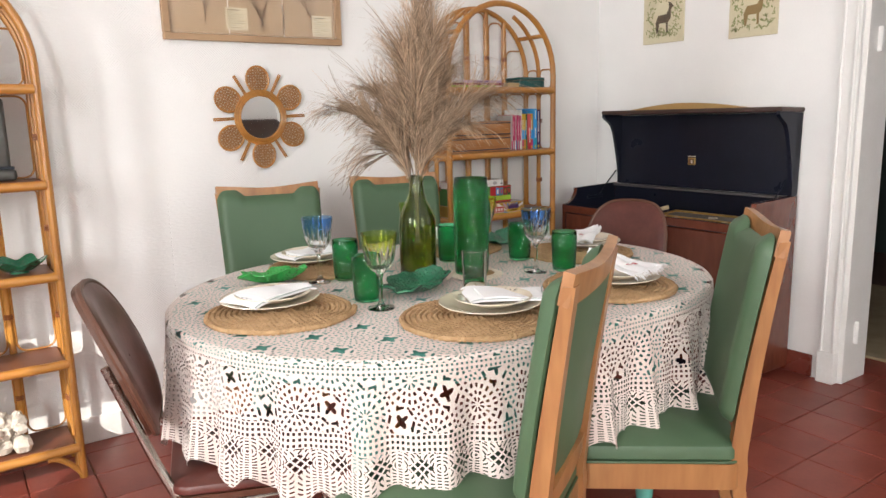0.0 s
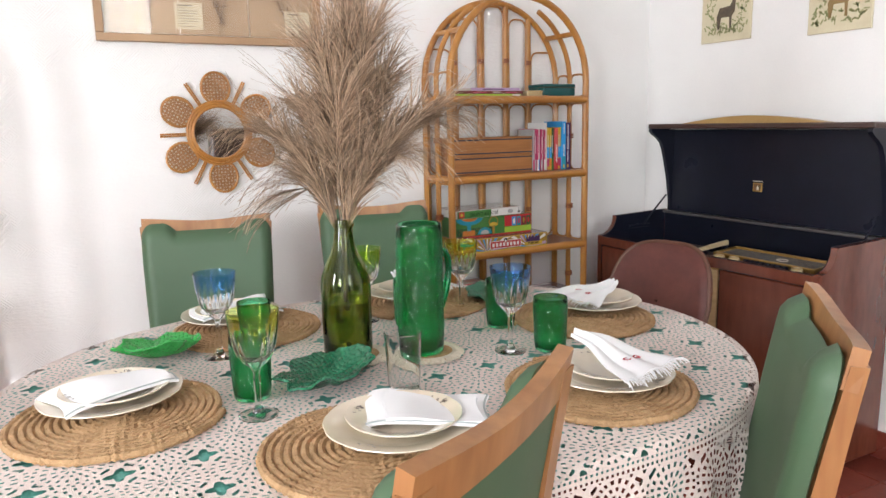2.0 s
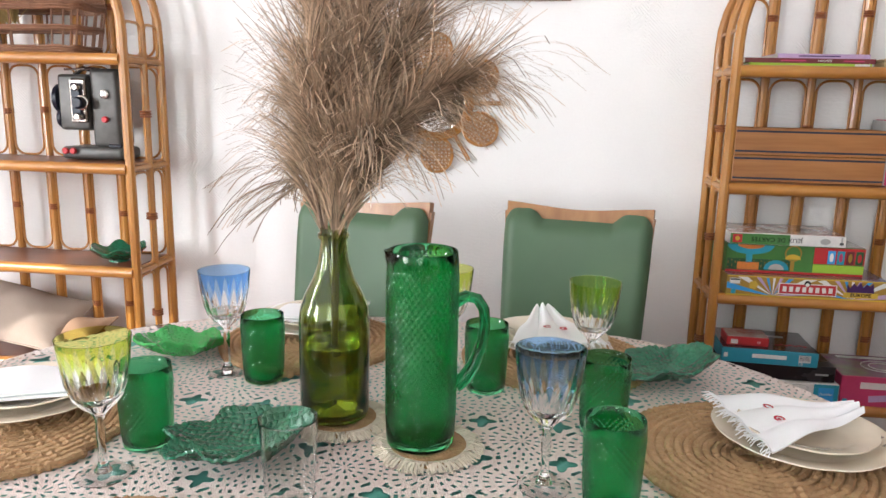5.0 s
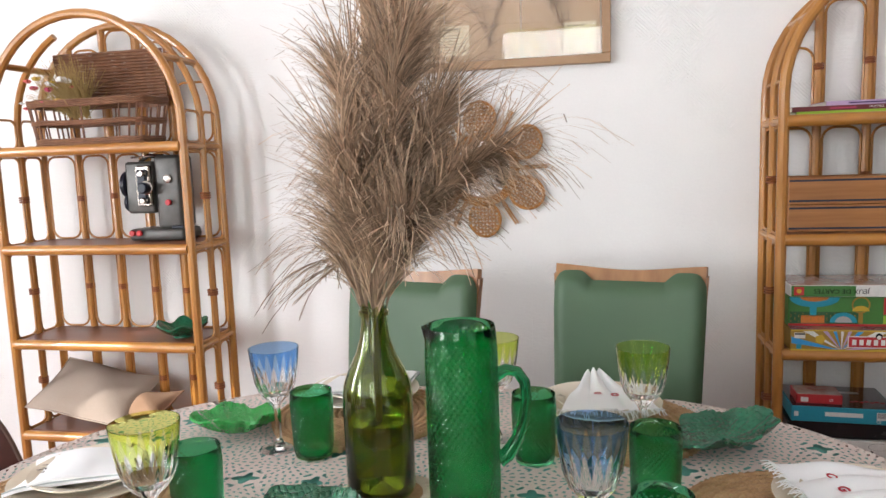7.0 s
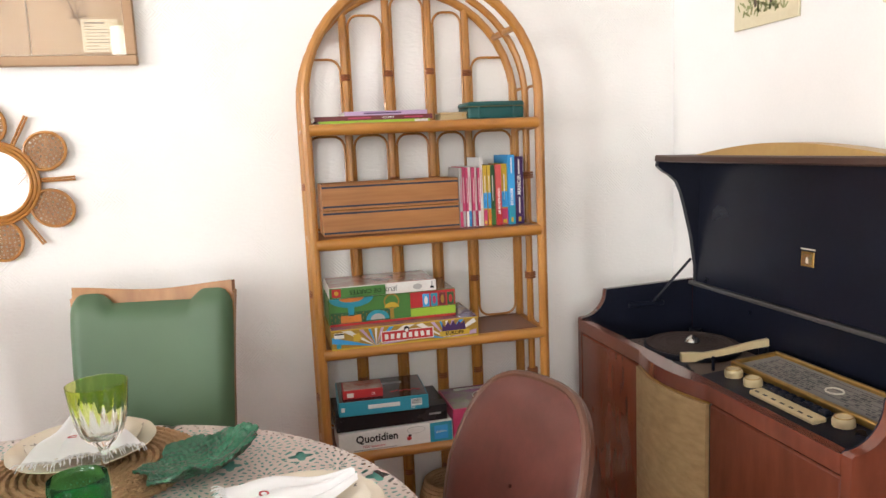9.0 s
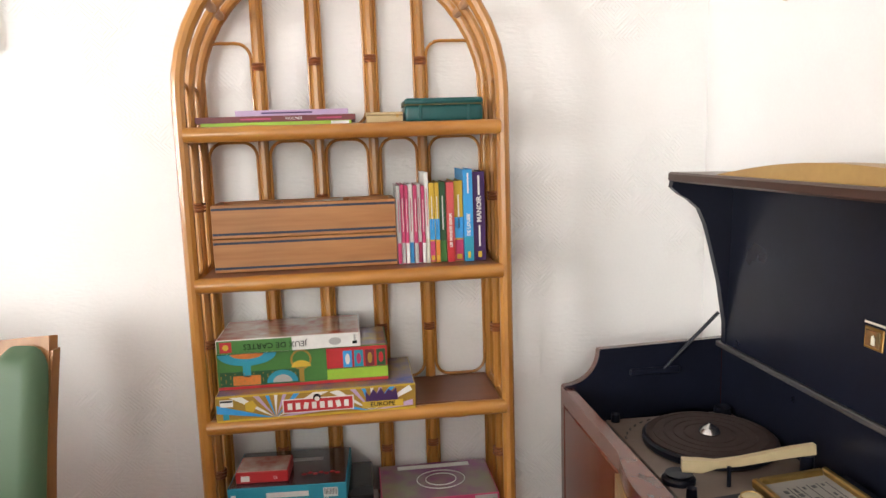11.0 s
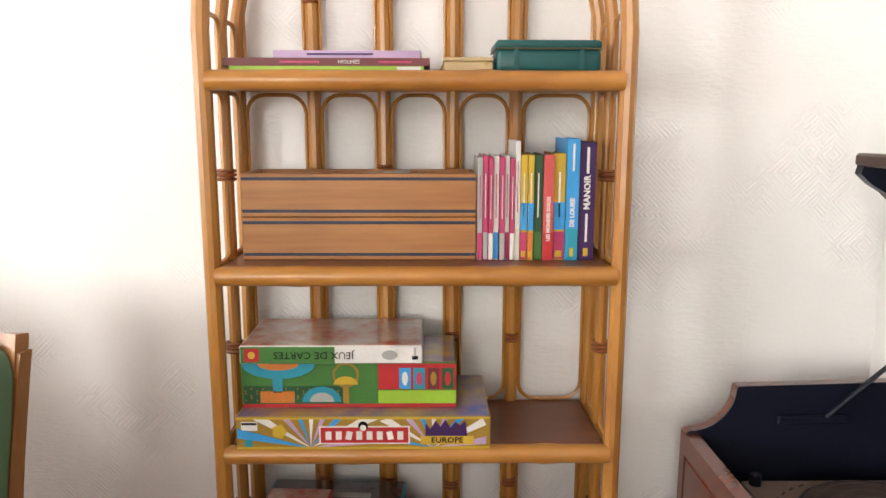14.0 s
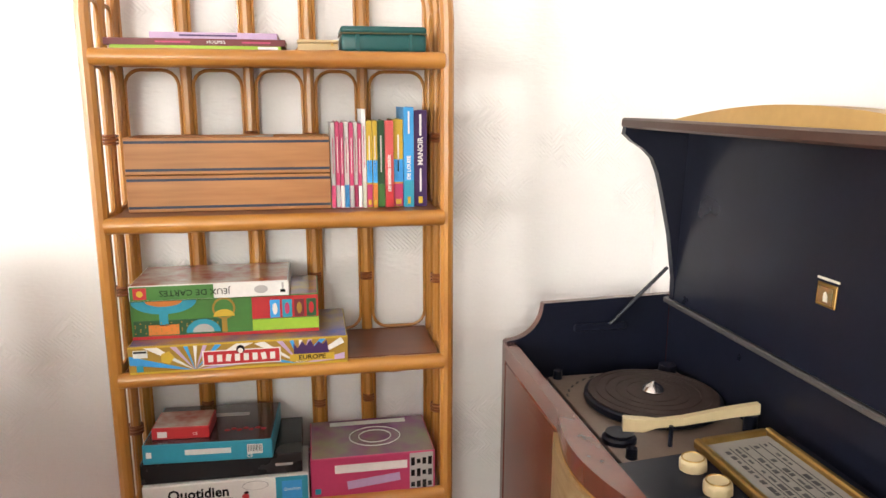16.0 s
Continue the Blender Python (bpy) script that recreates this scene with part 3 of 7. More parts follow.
    fx = maths(nt, "SUBTRACT", maths(nt, "FRACT", maths(nt, "DIVIDE", s, 0.078)), 0.5)
    dy = maths(nt, "DIVIDE", maths(nt, "SUBTRACT", d, 0.232), 0.078)
    dia = maths(nt, "ADD", maths(nt, "MULTIPLY", maths(nt, "ABSOLUTE", fx), 0.8), maths(nt, "ABSOLUTE", dy))
    dm = maths(nt, "LESS_THAN", dia, 0.27)
    lat = maths(nt, "MULTIPLY", maths(nt, "GREATER_THAN", maths(nt, "SINE", maths(nt, "MULTIPLY", maths(nt, "ADD", fx, dy), 30.0)), -0.55),
                maths(nt, "GREATER_THAN", maths(nt, "SINE", maths(nt, "MULTIPLY", maths(nt, "SUBTRACT", fx, dy), 30.0)), -0.55))
    fr = maths(nt, "SQRT", maths(nt, "ADD", maths(nt, "POWER", maths(nt, "SUBTRACT", maths(nt, "ABSOLUTE", fx), 0.5), 2.0), maths(nt, "POWER", maths(nt, "SUBTRACT", dy, 0.0), 2.0)))
    fan = maths(nt, "MULTIPLY", maths(nt, "GREATER_THAN", maths(nt, "SINE", maths(nt, "MULTIPLY", fr, 70.0)), 0.45), maths(nt, "GREATER_THAN", maths(nt, "SINE", maths(nt, "MULTIPLY", s, 520.0)), -0.3))
    hem = maths(nt, "MAXIMUM", maths(nt, "MULTIPLY", dm, lat), maths(nt, "MULTIPLY", maths(nt, "SUBTRACT", 1.0, dm), fan))
    holes = maths(nt, "ADD", maths(nt, "MULTIPLY", holes, maths(nt, "SUBTRACT", 1.0, zone)), maths(nt, "MULTIPLY", hem, zone))
    tr, mix = N.new("ShaderNodeBsdfTransparent"), N.new("ShaderNodeMixShader")
    fine = N.new("ShaderNodeTexNoise")
    fine.inputs["Scale"].default_value = 420
    L.new(uvn.outputs[0], fine.inputs["Vector"])
    col = N.new("ShaderNodeMix")
    col.data_type = "RGBA"
    col.inputs[6].default_value, col.inputs[7].default_value = (0.78, 0.70, 0.64, 1), (0.60, 0.50, 0.445, 1)
    L.new(fine.outputs[0], col.inputs[0])
    L.new(col.outputs[2], bsdf.inputs["Base Color"])
    bsdf.inputs["Roughness"].default_value = 0.9
    bsdf.inputs["Sheen Weight"].default_value = 0.2
    b = N.new("ShaderNodeBump")
    b.inputs["Strength"].default_value, b.inputs["Distance"].default_value = 0.9, 0.002
    L.new(maths(nt, "SUBTRACT", fine.outputs[0], holes), b.inputs["Height"])
    L.new(b.outputs[0], bsdf.inputs["Normal"])
    L.new(holes, mix.inputs[0])
    L.new(bsdf.outputs[0], mix.inputs[1])
    L.new(tr.outputs[0], mix.inputs[2])
    L.new(mix.outputs[0], N["Material Output"].inputs["Surface"])
    return m


LACE = crochet()


def tablecloth():
    n, hang = 640, []
    g = Geo()
    rows = [0.0, 0.15, 0.3, 0.42, 0.5, 0.56]
    drop = [0.0, 0.006, 0.014, 0.024, 0.036] + [0.036 + 0.27 * (i + 1) / 20 for i in range(20)]
    whole = 2 * (TX1 - TX0) + 2 * math.pi * TR
    vs, uv = [], []
    for rho in rows:
        for i in range(n):
            p, w, s = stadium(rho, i / n)
            vs.append((*p, TZ + 0.0035))
            uv.append(p)
            hang.append((0, s, 0))
    for d in drop:
        for i in range(n):
            k = i / n
            p0, w, s = stadium(TR, k)
            bend = min(d / 0.03, 1.0)
            out = 0.014 * math.sin(bend * math.pi / 2) + 0.012
            z = TZ + 0.0035 - (0.012 * (1 - math.cos(bend * math.pi / 2)) if d < 0.03 else 0.012 + (d - 0.03))
            f = max(0.0, (d - 0.03) / 0.27)
            wave = math.sin(2 * math.pi * s / 0.155 + 1.3 * math.sin(3.1 * s)) + 0.5 * math.sin(2 * math.pi * s / 0.078 + 2 * math.sin(2.3 * s))
            out += 0.022 * f ** 1.3 * wave + 0.016 * f
            z += -0.0 + (0.014 * math.cos(2 * math.pi * s / 0.078) * max(0, f - 0.75) * 4 if f > 0.75 else 0)
            z += 0.012 * f * math.sin(2 * math.pi * s / 0.9 + 0.7)
            vs.append((p0[0] + w[0] * (out - 0.012), p0[1] + w[1] * (out - 0.012), z))
            q = stadium(TR + d, k)[0]
            uv.append(q)
            hang.append((d, s, 0))
    tot = len(rows) + len(drop)
    fs = [(r * n + i, r * n + (i + 1) % n, (r + 1) * n + (i + 1) % n, (r + 1) * n + i) for r in range(tot - 1) for i in range(n) if r or True]
    g.add(vs, fs, None, uv)
    me = mesh_of("tablecloth", g, LACE, 180)
    at = me.attributes.new("hang", "FLOAT_VECTOR", "POINT")
    at.data.foreach_set("vector", np.array(hang, dtype=np.float32).ravel())
    ob = new("tablecloth", me)
    return tagged(ob, "ecru crochet lace tablecloth with scalloped hem over the table", "tablecloth")


tablecloth()


# ---- chairs ----
def rounded(w0, w1, dep, r, n=6):
    """A seat outline: back width w0, front width w1, depth dep, rounded at the front."""
    pts = []
    for cx, cy, s in ((w1 / 2 - r, dep / 2 - r, 0), (-w1 / 2 + r, dep / 2 - r, 90)):
        pts += [(cx + r * math.cos(radians(s + 90 * i / n)), cy + r * math.sin(radians(s + 90 * i / n))) for i in range(n + 1)]
    rb = r * 0.4
    for cx, cy, s in ((-w0 / 2 + rb, -dep / 2 + rb, 180), (w0 / 2 - rb, -dep / 2 + rb, 270)):
        pts += [(cx + rb * math.cos(radians(s + 90 * i / n)), cy + rb * math.sin(radians(s + 90 * i / n))) for i in range(n + 1)]
    return pts


def puffed(g, outline, z0, z1, dome, edge=0.014):
    """A stuffed cushion over an outline."""
    k = len(outline)
    cx = sum(p[0] for p in outline) / k
    cy = sum(p[1] for p in outline) / k
    rows = [(1 - 0.03, z0), (1.0, z0 + edge * 0.6), (1.0, z1 - edge), (0.985, z1 - edge * 0.35), (0.95, z1), (0.7, z1 + dome * 0.55), (0.4, z1 + dome * 0.88), (0.12, z1 + dome)]
    vs = [(cx + (x - cx) * f, cy + (y - cy) * f, z) for f, z in rows for x, y in outline]
    fs = [(r * k + i, r * k + (i + 1) % k, (r + 1) * k + (i + 1) % k, (r + 1) * k + i) for r in range(len(rows) - 1) for i in range(k)]
    fs += [tuple(reversed(range(k))), tuple((len(rows) - 1) * k + i for i in range(k))]
    return g.add(vs, fs)


def back_y(x, z):
    """The backrest's face: leaning and hollow."""
    return -0.205 - 0.078 * max(0, (z - 0.46) / 0.51) ** 1.25 + 0.38 * x * x


def green_chair(m, label, lift=0.0):
    """lift raises the top of the back, wide narrows its upper rail."""
    wide = 1 - 1.8 * lift
    c = thing("dining_chair", m, label, "chair", "green upholstered dining chairs")
    seat = rounded(0.37, 0.46, 0.43, 0.09)
    part("seat", puffed(Geo(), seat, 0.428, 0.470, 0.022), GREEN, c, "green vinyl seat pad")
    g = Geo()
    prism(g, [(x * 0.985, y * 0.985) for x, y in rounded(0.385, 0.475, 0.445, 0.09)], 0.062, pose(0, 0, 0.364))
    part("seat_frame", g, CHAIRWOOD, c)
    tube_pts = [(x * 1.005, y * 1.005, 0.4285) for x, y in seat]
    part("piping", tube(Geo(), tube_pts, 0.0035, 6, True), PIPING, c)
    # back posts, sweeping from the floor to the top rail
    for sx in (-1, 1):
        g = Geo()
        rows = []
        for i in range(25):
            z = FZ + (0.938 + lift - FZ) * i / 24
            x = sx * wide * (0.160 + 0.016 * max(0, (z - 0.45) / 0.5) ** 2)
            y = back_y(x, z) if z > 0.46 else -0.193 - 0.07 * ((0.46 - z) / 0.43) ** 1.5
            w, t = 0.033 + 0.003 * max(0, (z - 0.8) / 0.17), 0.036 - 0.014 * max(0, (z - 0.5) / 0.44)
            if z < 0.40:
                w, t = 0.030, 0.03 - 0.006 * (0.4 - z)
            rows.append([(x - w / 2, y - t), (x + w / 2, y - t), (x + w / 2, y), (x - w / 2, y)])
        vs = [(p[0], p[1], FZ + (0.938 + lift - FZ) * i / 24) for i, r in enumerate(rows) for p in r]
        fs = [(4 * i + j, 4 * i + (j + 1) % 4, 4 * i + 4 + (j + 1) % 4, 4 * i + 4 + j) for i in range(24) for j in range(4)] + [(3, 2, 1, 0), (96, 97, 98, 99)]
        g.add(vs, fs)
        part("back_post", g, CHAIRWOOD, c)

    def rail(z0, z1f, off, thick, half, nu=20):
        """A rail between two heights that follows the hollow back."""
        g = Geo()
        return sheet(g, nu, 5, lambda u, v: (half * (2 * u - 1), back_y(half * (2 * u - 1), z0 + (z1f(u) - z0) * v) + off, z0 + (z1f(u) - z0) * v), thick)

    part("top_rail", rail(0.902 + lift, lambda u: 0.950 + lift + 0.006 * (2 * u - 1) ** 2 - 0.004 * math.cos(math.pi * (2 * u - 1)), -0.020, 0.021, 0.1925 * wide), CHAIRWOOD, c, "curved cherry wood top rail")
    part("lower_rail", rail(0.50, lambda u: 0.545 + 0.01 * math.cos(math.pi * (2 * u - 1)), -0.027, 0.026, 0.16), CHAIRWOOD, c)
    # stuffed front panel with raised ears
    hx = 0.180 * wide

    def crest(u):
        x = abs(2 * u - 1)
        rise = min(1.0, max(0.0, (x - 0.50) / 0.22))
        ear = 0.024 * rise * rise * (3 - 2 * rise)
        drop = 0.024 * max(0, (x - 0.88) / 0.12) ** 2.4
        return 0.914 + lift + ear - drop

    def panel(u, v):
        x = hx * (2 * u - 1) * (0.93 + 0.07 * min(1, v * 1.2))
        z = 0.525 + (crest(u) - 0.525) * v
        e = min(1, min(u, 1 - u) * 26) * min(1, min(v, 1 - v) * 22)
        puff = 0.002 + 0.024 * math.sqrt(max(0, e)) + 0.003 * math.sin(math.pi * u)
        return (x, back_y(x, z) + puff, z)

    part("backrest", sheet(Geo(), 64, 40, panel, 0.012), GREEN, c, "green vinyl padded backrest", 50)
    edge = [panel(u / 40, 0.995) for u in range(41)]
    part("piping", tube(Geo(), [(x, y + 0.002, z - 0.001) for x, y, z in edge], 0.0034, 6), PIPING, c)

    def rear(u, v):
        x = 0.148 * wide * (2 * u - 1)
        z = 0.553 + (0.350 + lift) * v
        return (x, back_y(x, z) - 0.019, z)

    part("rear_panel", sheet(Geo(), 12, 6, rear, 0.02), GREEN, c)
    for sx in (-1, 1):
        g = Geo()
        lathe(g, [(0.011, FZ), (0.013, FZ + 0.01), (0.021, 0.25), (0.025, 0.33), (0.022, 0.345), (0.026, 0.364)], 14, (sx * 0.19, 0.165, 0))
        part("front_leg", g, CHAIRWOOD, c)
    return c


def face(x, y, deg, dz=0.0):
    return pose(x, y, dz, 0, 0, deg)


first = green_chair(face(0.992, 2.250, 166.5), "green vinyl dining chair with cherry wood frame, wall side", 0.027)
tagged(copy_thing(first, face(1.545, 2.262, 169)), "green vinyl dining chair with cherry wood frame, near rattan bookshelf")
near = green_chair(face(0.916, 1.172, 31.5), "green vinyl dining chair with cherry wood frame, pulled from table")
tagged(copy_thing(near, face(1.474, 1.164, 43)), "green vinyl dining chair with cherry wood frame, turned towards table")


def leatherette_chair(m, label):
    c = thing("tube_chair", m, label, "chair", "maroon tubular chairs")
    seat = rounded(0.36, 0.41, 0.40, 0.12)
    part("seat", puffed(Geo(), seat, 0.43, 0.455, 0.012, 0.01), MAROON, c, "maroon leatherette seat")
    g = Geo()
    prism(g, [(x * 0.99, y * 0.99) for x, y in seat], 0.014, pose(0, 0, 0.415))
    part("seat_board", g, PLY, c)

    def face_of(u, v, grow=1.0):
        a = 2 * math.pi * u
        ex = 0.158 * grow
        cx, cz = math.cos(a), math.sin(a)
        x = ex * math.copysign(abs(cx) ** 0.62, cx) * v
        zz = math.copysign(abs(cz) ** 0.62, cz) * v
        x *= 1 - 0.10 * zz if zz > 0 else 1 + 0.10 * zz
        z = 0.705 + 0.165 * grow * zz
        y = -0.215 - 0.13 * (z - 0.5) / 0.35 + 1.0 * x * x
        return x, y, z

    def pad(u, v):
        x, y, z = face_of(u, 0.02 + 0.98 * v)
        return (x, y + 0.012 + 0.014 * math.sqrt(max(0, 1 - v ** 4)), z)

    part("backrest", sheet(Geo(), 48, 10, pad, 0.014), MAROON, c, "maroon leatherette backrest pad", 60)
    part("back_shell", sheet(Geo(), 48, 8, lambda u, v: face_of(u, 0.02 + 0.98 * v, 1.02), 0.010), PLY, c, "brown bent plywood back shell", 60)
    rim = [face_of(i / 48, 1.0, 1.015) for i in range(48)]
    part("edge_band", tube(Geo(), [(x, y + 0.006, z) for x, y, z in rim], 0.0075, 7, True), mat("brown_edge_band", (0.11, 0.045, 0.026), rough=0.4), c)
    for sx in (-1, 1):
        g = Geo()
        pts = [(sx * 0.12, -0.302, 0.72), (sx * 0.125, -0.266, 0.62), (sx * 0.135, -0.222, 0.50), (sx * 0.15, -0.19, 0.43), (sx * 0.155, -0.15, 0.40), (sx * 0.165, -0.05, 0.395), (sx * 0.175, 0.10, 0.40), (sx * 0.18, 0.15, 0.385), (sx * 0.185, 0.17, 0.34), (sx * 0.195, 0.19, FZ)]
        smooth = []
        for i in range(len(pts) - 1):
            for t in (0, 0.33, 0.66):
                smooth.append(Vector(pts[i]).lerp(Vector(pts[i + 1]), t))
        tube(g, smooth + [pts[-1]], 0.0105, 10)
        part("frame_tube", g, STEEL, c)
        g = Geo()
        tube(g, [(sx * 0.165, 0.05, 0.385), (sx * 0.168, -0.06, 0.36), (sx * 0.175, -0.14, 0.30), (sx * 0.185, -0.20, 0.16), (sx * 0.19, -0.24, FZ)], 0.0105, 10)
        part("rear_leg", g, STEEL, c)
    g = Geo()
    tube(g, [(-0.165, -0.02, 0.385), (0.165, -0.02, 0.385)], 0.009, 8)
    part("cross_tube", g, STEEL, c)
    return c


lc = leatherette_chair(face(1.975, 1.78, 110), "maroon leatherette chair on steel tubes beside the radiogram")
tagged(copy_thing(lc, face(0.641, 1.625, -106)), "maroon leatherette chair on steel tubes at the table's end")

# ---- radiogram ----
CX0, CX1, CY0, CY1 = 2.755, 3.15, 1.705, 2.752      # front, back, near and far sides
RZ, RTOP = 0.742, 0.822                              # front edge and shoulder height
GRILLE = mat("gold_grille_cloth", (0.40, 0.28, 0.14), (0.27, 0.18, 0.08), rough=0.6, scale=30, fine=350, stretch=(1, 1, 2.5), bump=0.8, depth=0.003)
DECK = mat("brown_deck_enamel", (0.22, 0.165, 0.13), (0.19, 0.14, 0.11), rough=0.4, scale=20)
MATT = mat("brown_rubber_mat", (0.055, 0.035, 0.03), rough=0.75, scale=30)
IVORY = mat("ivory_bakelite", (0.72, 0.60, 0.36), (0.64, 0.52, 0.30), rough=0.3, scale=20, bump=0.03)
BRASS = mat("brass_trim", (0.55, 0.36, 0.12), (0.40, 0.25, 0.08), rough=0.35, metal=0.9, scale=25)
GOLDW = mat("gold_painted_wood", (0.44, 0.28, 0.10), (0.36, 0.22, 0.08), rough=0.4, scale=8)
DIAL = mat("grey_dial_glass", (0.40, 0.38, 0.34), (0.33, 0.31, 0.28), rough=0.15, scale=10, bump=0, coat=0.6)
PRINT = mat("dial_print", (0.05, 0.05, 0.05), rough=0.5, bump=0)
CREAM = mat("cream_print", (0.75, 0.70, 0.58), rough=0.5, bump=0)
radio = thing("radiogram", pose(0, 0, 0), "mahogany radiogram cabinet with its black lined lid open", "radiogram")


def shoulder():
    """The outline of a side board in depth (x) and height: low at the front, with an S up to the shoulder."""
    pts = [(CX0, 0.06), (CX1, 0.06), (CX1, RTOP + 0.012), (CX0 + 0.085, RTOP + 0.004)]
    pts += [(CX0 + 0.005 + 0.078 * math.cos(radians(a)), RTOP - 0.076 * math.sin(radians(a))) for a in range(0, 91, 10)]
    return pts + [(CX0, RZ)]


for y in (CY0, CY1 - 0.022):
    g = Geo()
    prism(g, shoulder(), 0.022, Matrix(((1, 0, 0, 0), (0, 0, 1, y), (0, 1, 0, 0), (0, 0, 0, 1))))
    part("side_board", g, MAHOG, radio)
for y in (CY0 + 0.0225, CY1 - 0.0245):
    g = Geo()
    inner_side = [(CX0 + 0.002, 0.62), (CX1 - 0.021, 0.62)] + [(min(max(x, CX0 + 0.002), CX1 - 0.021), z + 0.0015) for x, z in shoulder()[2:]]
    prism(g, inner_side, 0.002, Matrix(((1, 0, 0, 0), (0, 0, 1, y), (0, 1, 0, 0), (0, 0, 0, 1))))
    part("side_lining", g, LACQ, radio)
g = Geo()
rbox(g, CX1 - 0.01, (CY0 + CY1) / 2, 0.44, 0.02, CY1 - CY0 - 0.046, 0.77, 0.002)
part("back_board", g, LACQ, radio)
g = Geo()
rbox(g, (CX0 + CX1) / 2, (CY0 + CY1) / 2, 0.075, CX1 - CX0 - 0.04, CY1 - CY0 - 0.05, 0.05, 0.003)
rbox(g, (CX0 + CX1) / 2 + 0.03, (CY0 + CY1) / 2, 0.045, CX1 - CX0 - 0.12, CY1 - CY0 - 0.12, 0.03, 0.003)
part("plinth", g, LACQ, radio)
# front: panel, bowed grille, panel
FL = CY1 - CY0 - 0.044
y0 = CY0 + 0.022
for name, a, b, material in (("door", y0 + 0.002, y0 + 0.366, MAHOG), ("front_panel", y0 + 0.662, y0 + FL - 0.002, MAHOG)):
    g = Geo()
    rbox(g, CX0 + 0.012, (a + b) / 2, 0.40, 0.022, b - a, 0.60, 0.004)
    part(name, g, material, radio)
g = Geo()
sheet(g, 18, 4, lambda u, v: (CX0 + 0.004 - 0.026 * math.sin(math.pi * u), y0 + 0.369 + 0.290 * u, 0.10 + 0.60 * v), 0.012)
part("grille", g, GRILLE, radio, "gold woven loudspeaker grille")
g = Geo()
for i in range(47):
    u = i / 46
    rbox(g, CX0 + 0.001 - 0.026 * math.sin(math.pi * u), y0 + 0.371 + 0.286 * u, 0.40, 0.003, 0.0022, 0.60, 0)
part("grille_ribs", g, GRILLE, radio)
g = Geo()
tube(g, [(CX0 + 0.004 - 0.028 * math.sin(math.pi * i / 20), y0 + 0.369 + 0.290 * i / 20, 0.703) for i in range(21)], 0.005, 6)
part("grille_braid", g, BRASS, radio)
g = Geo()
pl = [(CX0 + 0.022, y0), (CX0 + 0.022, y0 + FL)] + [(CX0 - 0.002 - 0.026 * max(0, math.sin(math.pi * (1 - i / 20) * 1.0)) * (1 if 0 < i < 20 else 0), y0 + 0.369 + 0.290 * (1 - i / 20)) for i in range(21)] + [(CX0 - 0.002, y0)]
pl.insert(2, (CX0 - 0.002, y0 + FL))
prism(g, pl, 0.036, pose(0, 0, 0.706))
part("front_rail", g, MAHOG, radio)
g = Geo()
rbox(g, CX0 - 0.010, y0 + 0.345, 0.40, 0.012, 0.012, 0.05, 0.004)
part("door_pull", g, BRASS, radio)
# inside: sunken deck with the turntable, and the tuner board
g = Geo()
rbox(g, 2.965, (CY0 + CY1) / 2, 0.645, 0.345, FL - 0.004, 0.012, 0)
part("well_floor", g, LACQ, radio)
DYC, DXC = 2.530, 3.000
g = Geo()
rbox(g, 2.985, 2.50, 0.669, 0.29, 0.39, 0.012, 0.004, None, 2)
part("deck_plate", g, DECK, radio, "brown enamelled record deck plate")
g = Geo()
lathe(g, [(0.0, 0.676), (0.128, 0.676), (0.132, 0.680), (0.132, 0.690), (0.128, 0.693), (0.0, 0.693)], 56, (DXC, DYC, 0))
part("platter", g, LACQ, radio)
g = Geo()
lathe(g, [(0.0, 0.6935), (0.124, 0.6935), (0.124, 0.696), (0.118, 0.6975), (0.0, 0.6975)], 56, (DXC, DYC, 0))
part("turntable_mat", g, MATT, radio, "brown ribbed rubber turntable mat")
for r in (0.05, 0.07, 0.09, 0.11):
    g = Geo()
    tube(g, [(DXC + r * math.cos(radians(6 * i)), DYC + r * math.sin(radians(6 * i)), 0.6978) for i in range(60)], 0.0012, 5, True)
    part("mat_rib", g, MATT, radio)
g = Geo()
lathe(g, [(0.020, 0.697), (0.0215, 0.701), (0.018, 0.708), (0.013, 0.712), (0.006, 0.715), (0.004, 0.718), (0, 0.7185)], 28, (DXC, DYC, 0))
part("spindle", g, mat("polished_aluminium", (0.75, 0.74, 0.72), rough=0.2, metal=1.0), radio, "polished metal spindle cap")
g = Geo()
arm = [(2.868, 2.378, 0.712), (2.90, 2.368, 0.712), (2.925, 2.364, 0.714), (2.97, 2.362, 0.716), (3.02, 2.360, 0.722), (3.06, 2.356, 0.728), (3.107, 2.353, 0.732)]
vs, fs = [], []
for i, p in enumerate(arm):
    a = Vector(arm[min(i + 1, len(arm) - 1)]) - Vector(arm[max(i - 1, 0)])
    n = Vector((-a.y, a.x, 0)).normalized()
    w = 0.010 if i < 2 else 0.006 + 0.002 * i / 6
    h = 0.022 if i < 2 else 0.011 + 0.007 * i / 6
    for sx, sz in ((-1, 0), (1, 0), (0.8, 1), (-0.8, 1)):
        q = Vector(p) + n * w * sx
        vs.append((q.x, q.y, q.z - h / 2 + h * sz))
for i in range(len(arm) - 1):
    fs += [(4 * i + j, 4 * i + (j + 1) % 4, 4 * i + 4 + (j + 1) % 4, 4 * i + 4 + j) for j in range(4)]
fs += [(3, 2, 1, 0), tuple(4 * (len(arm) - 1) + j for j in range(4))]
g.add(vs, fs)
part("tone_arm", g, IVORY, radio, "ivory bakelite tone arm")
g = Geo()
lathe(g, [(0.030, 0.661), (0.030, 0.67), (0.026, 0.674), (0, 0.674)], 28, (2.868, 2.388, 0.012))
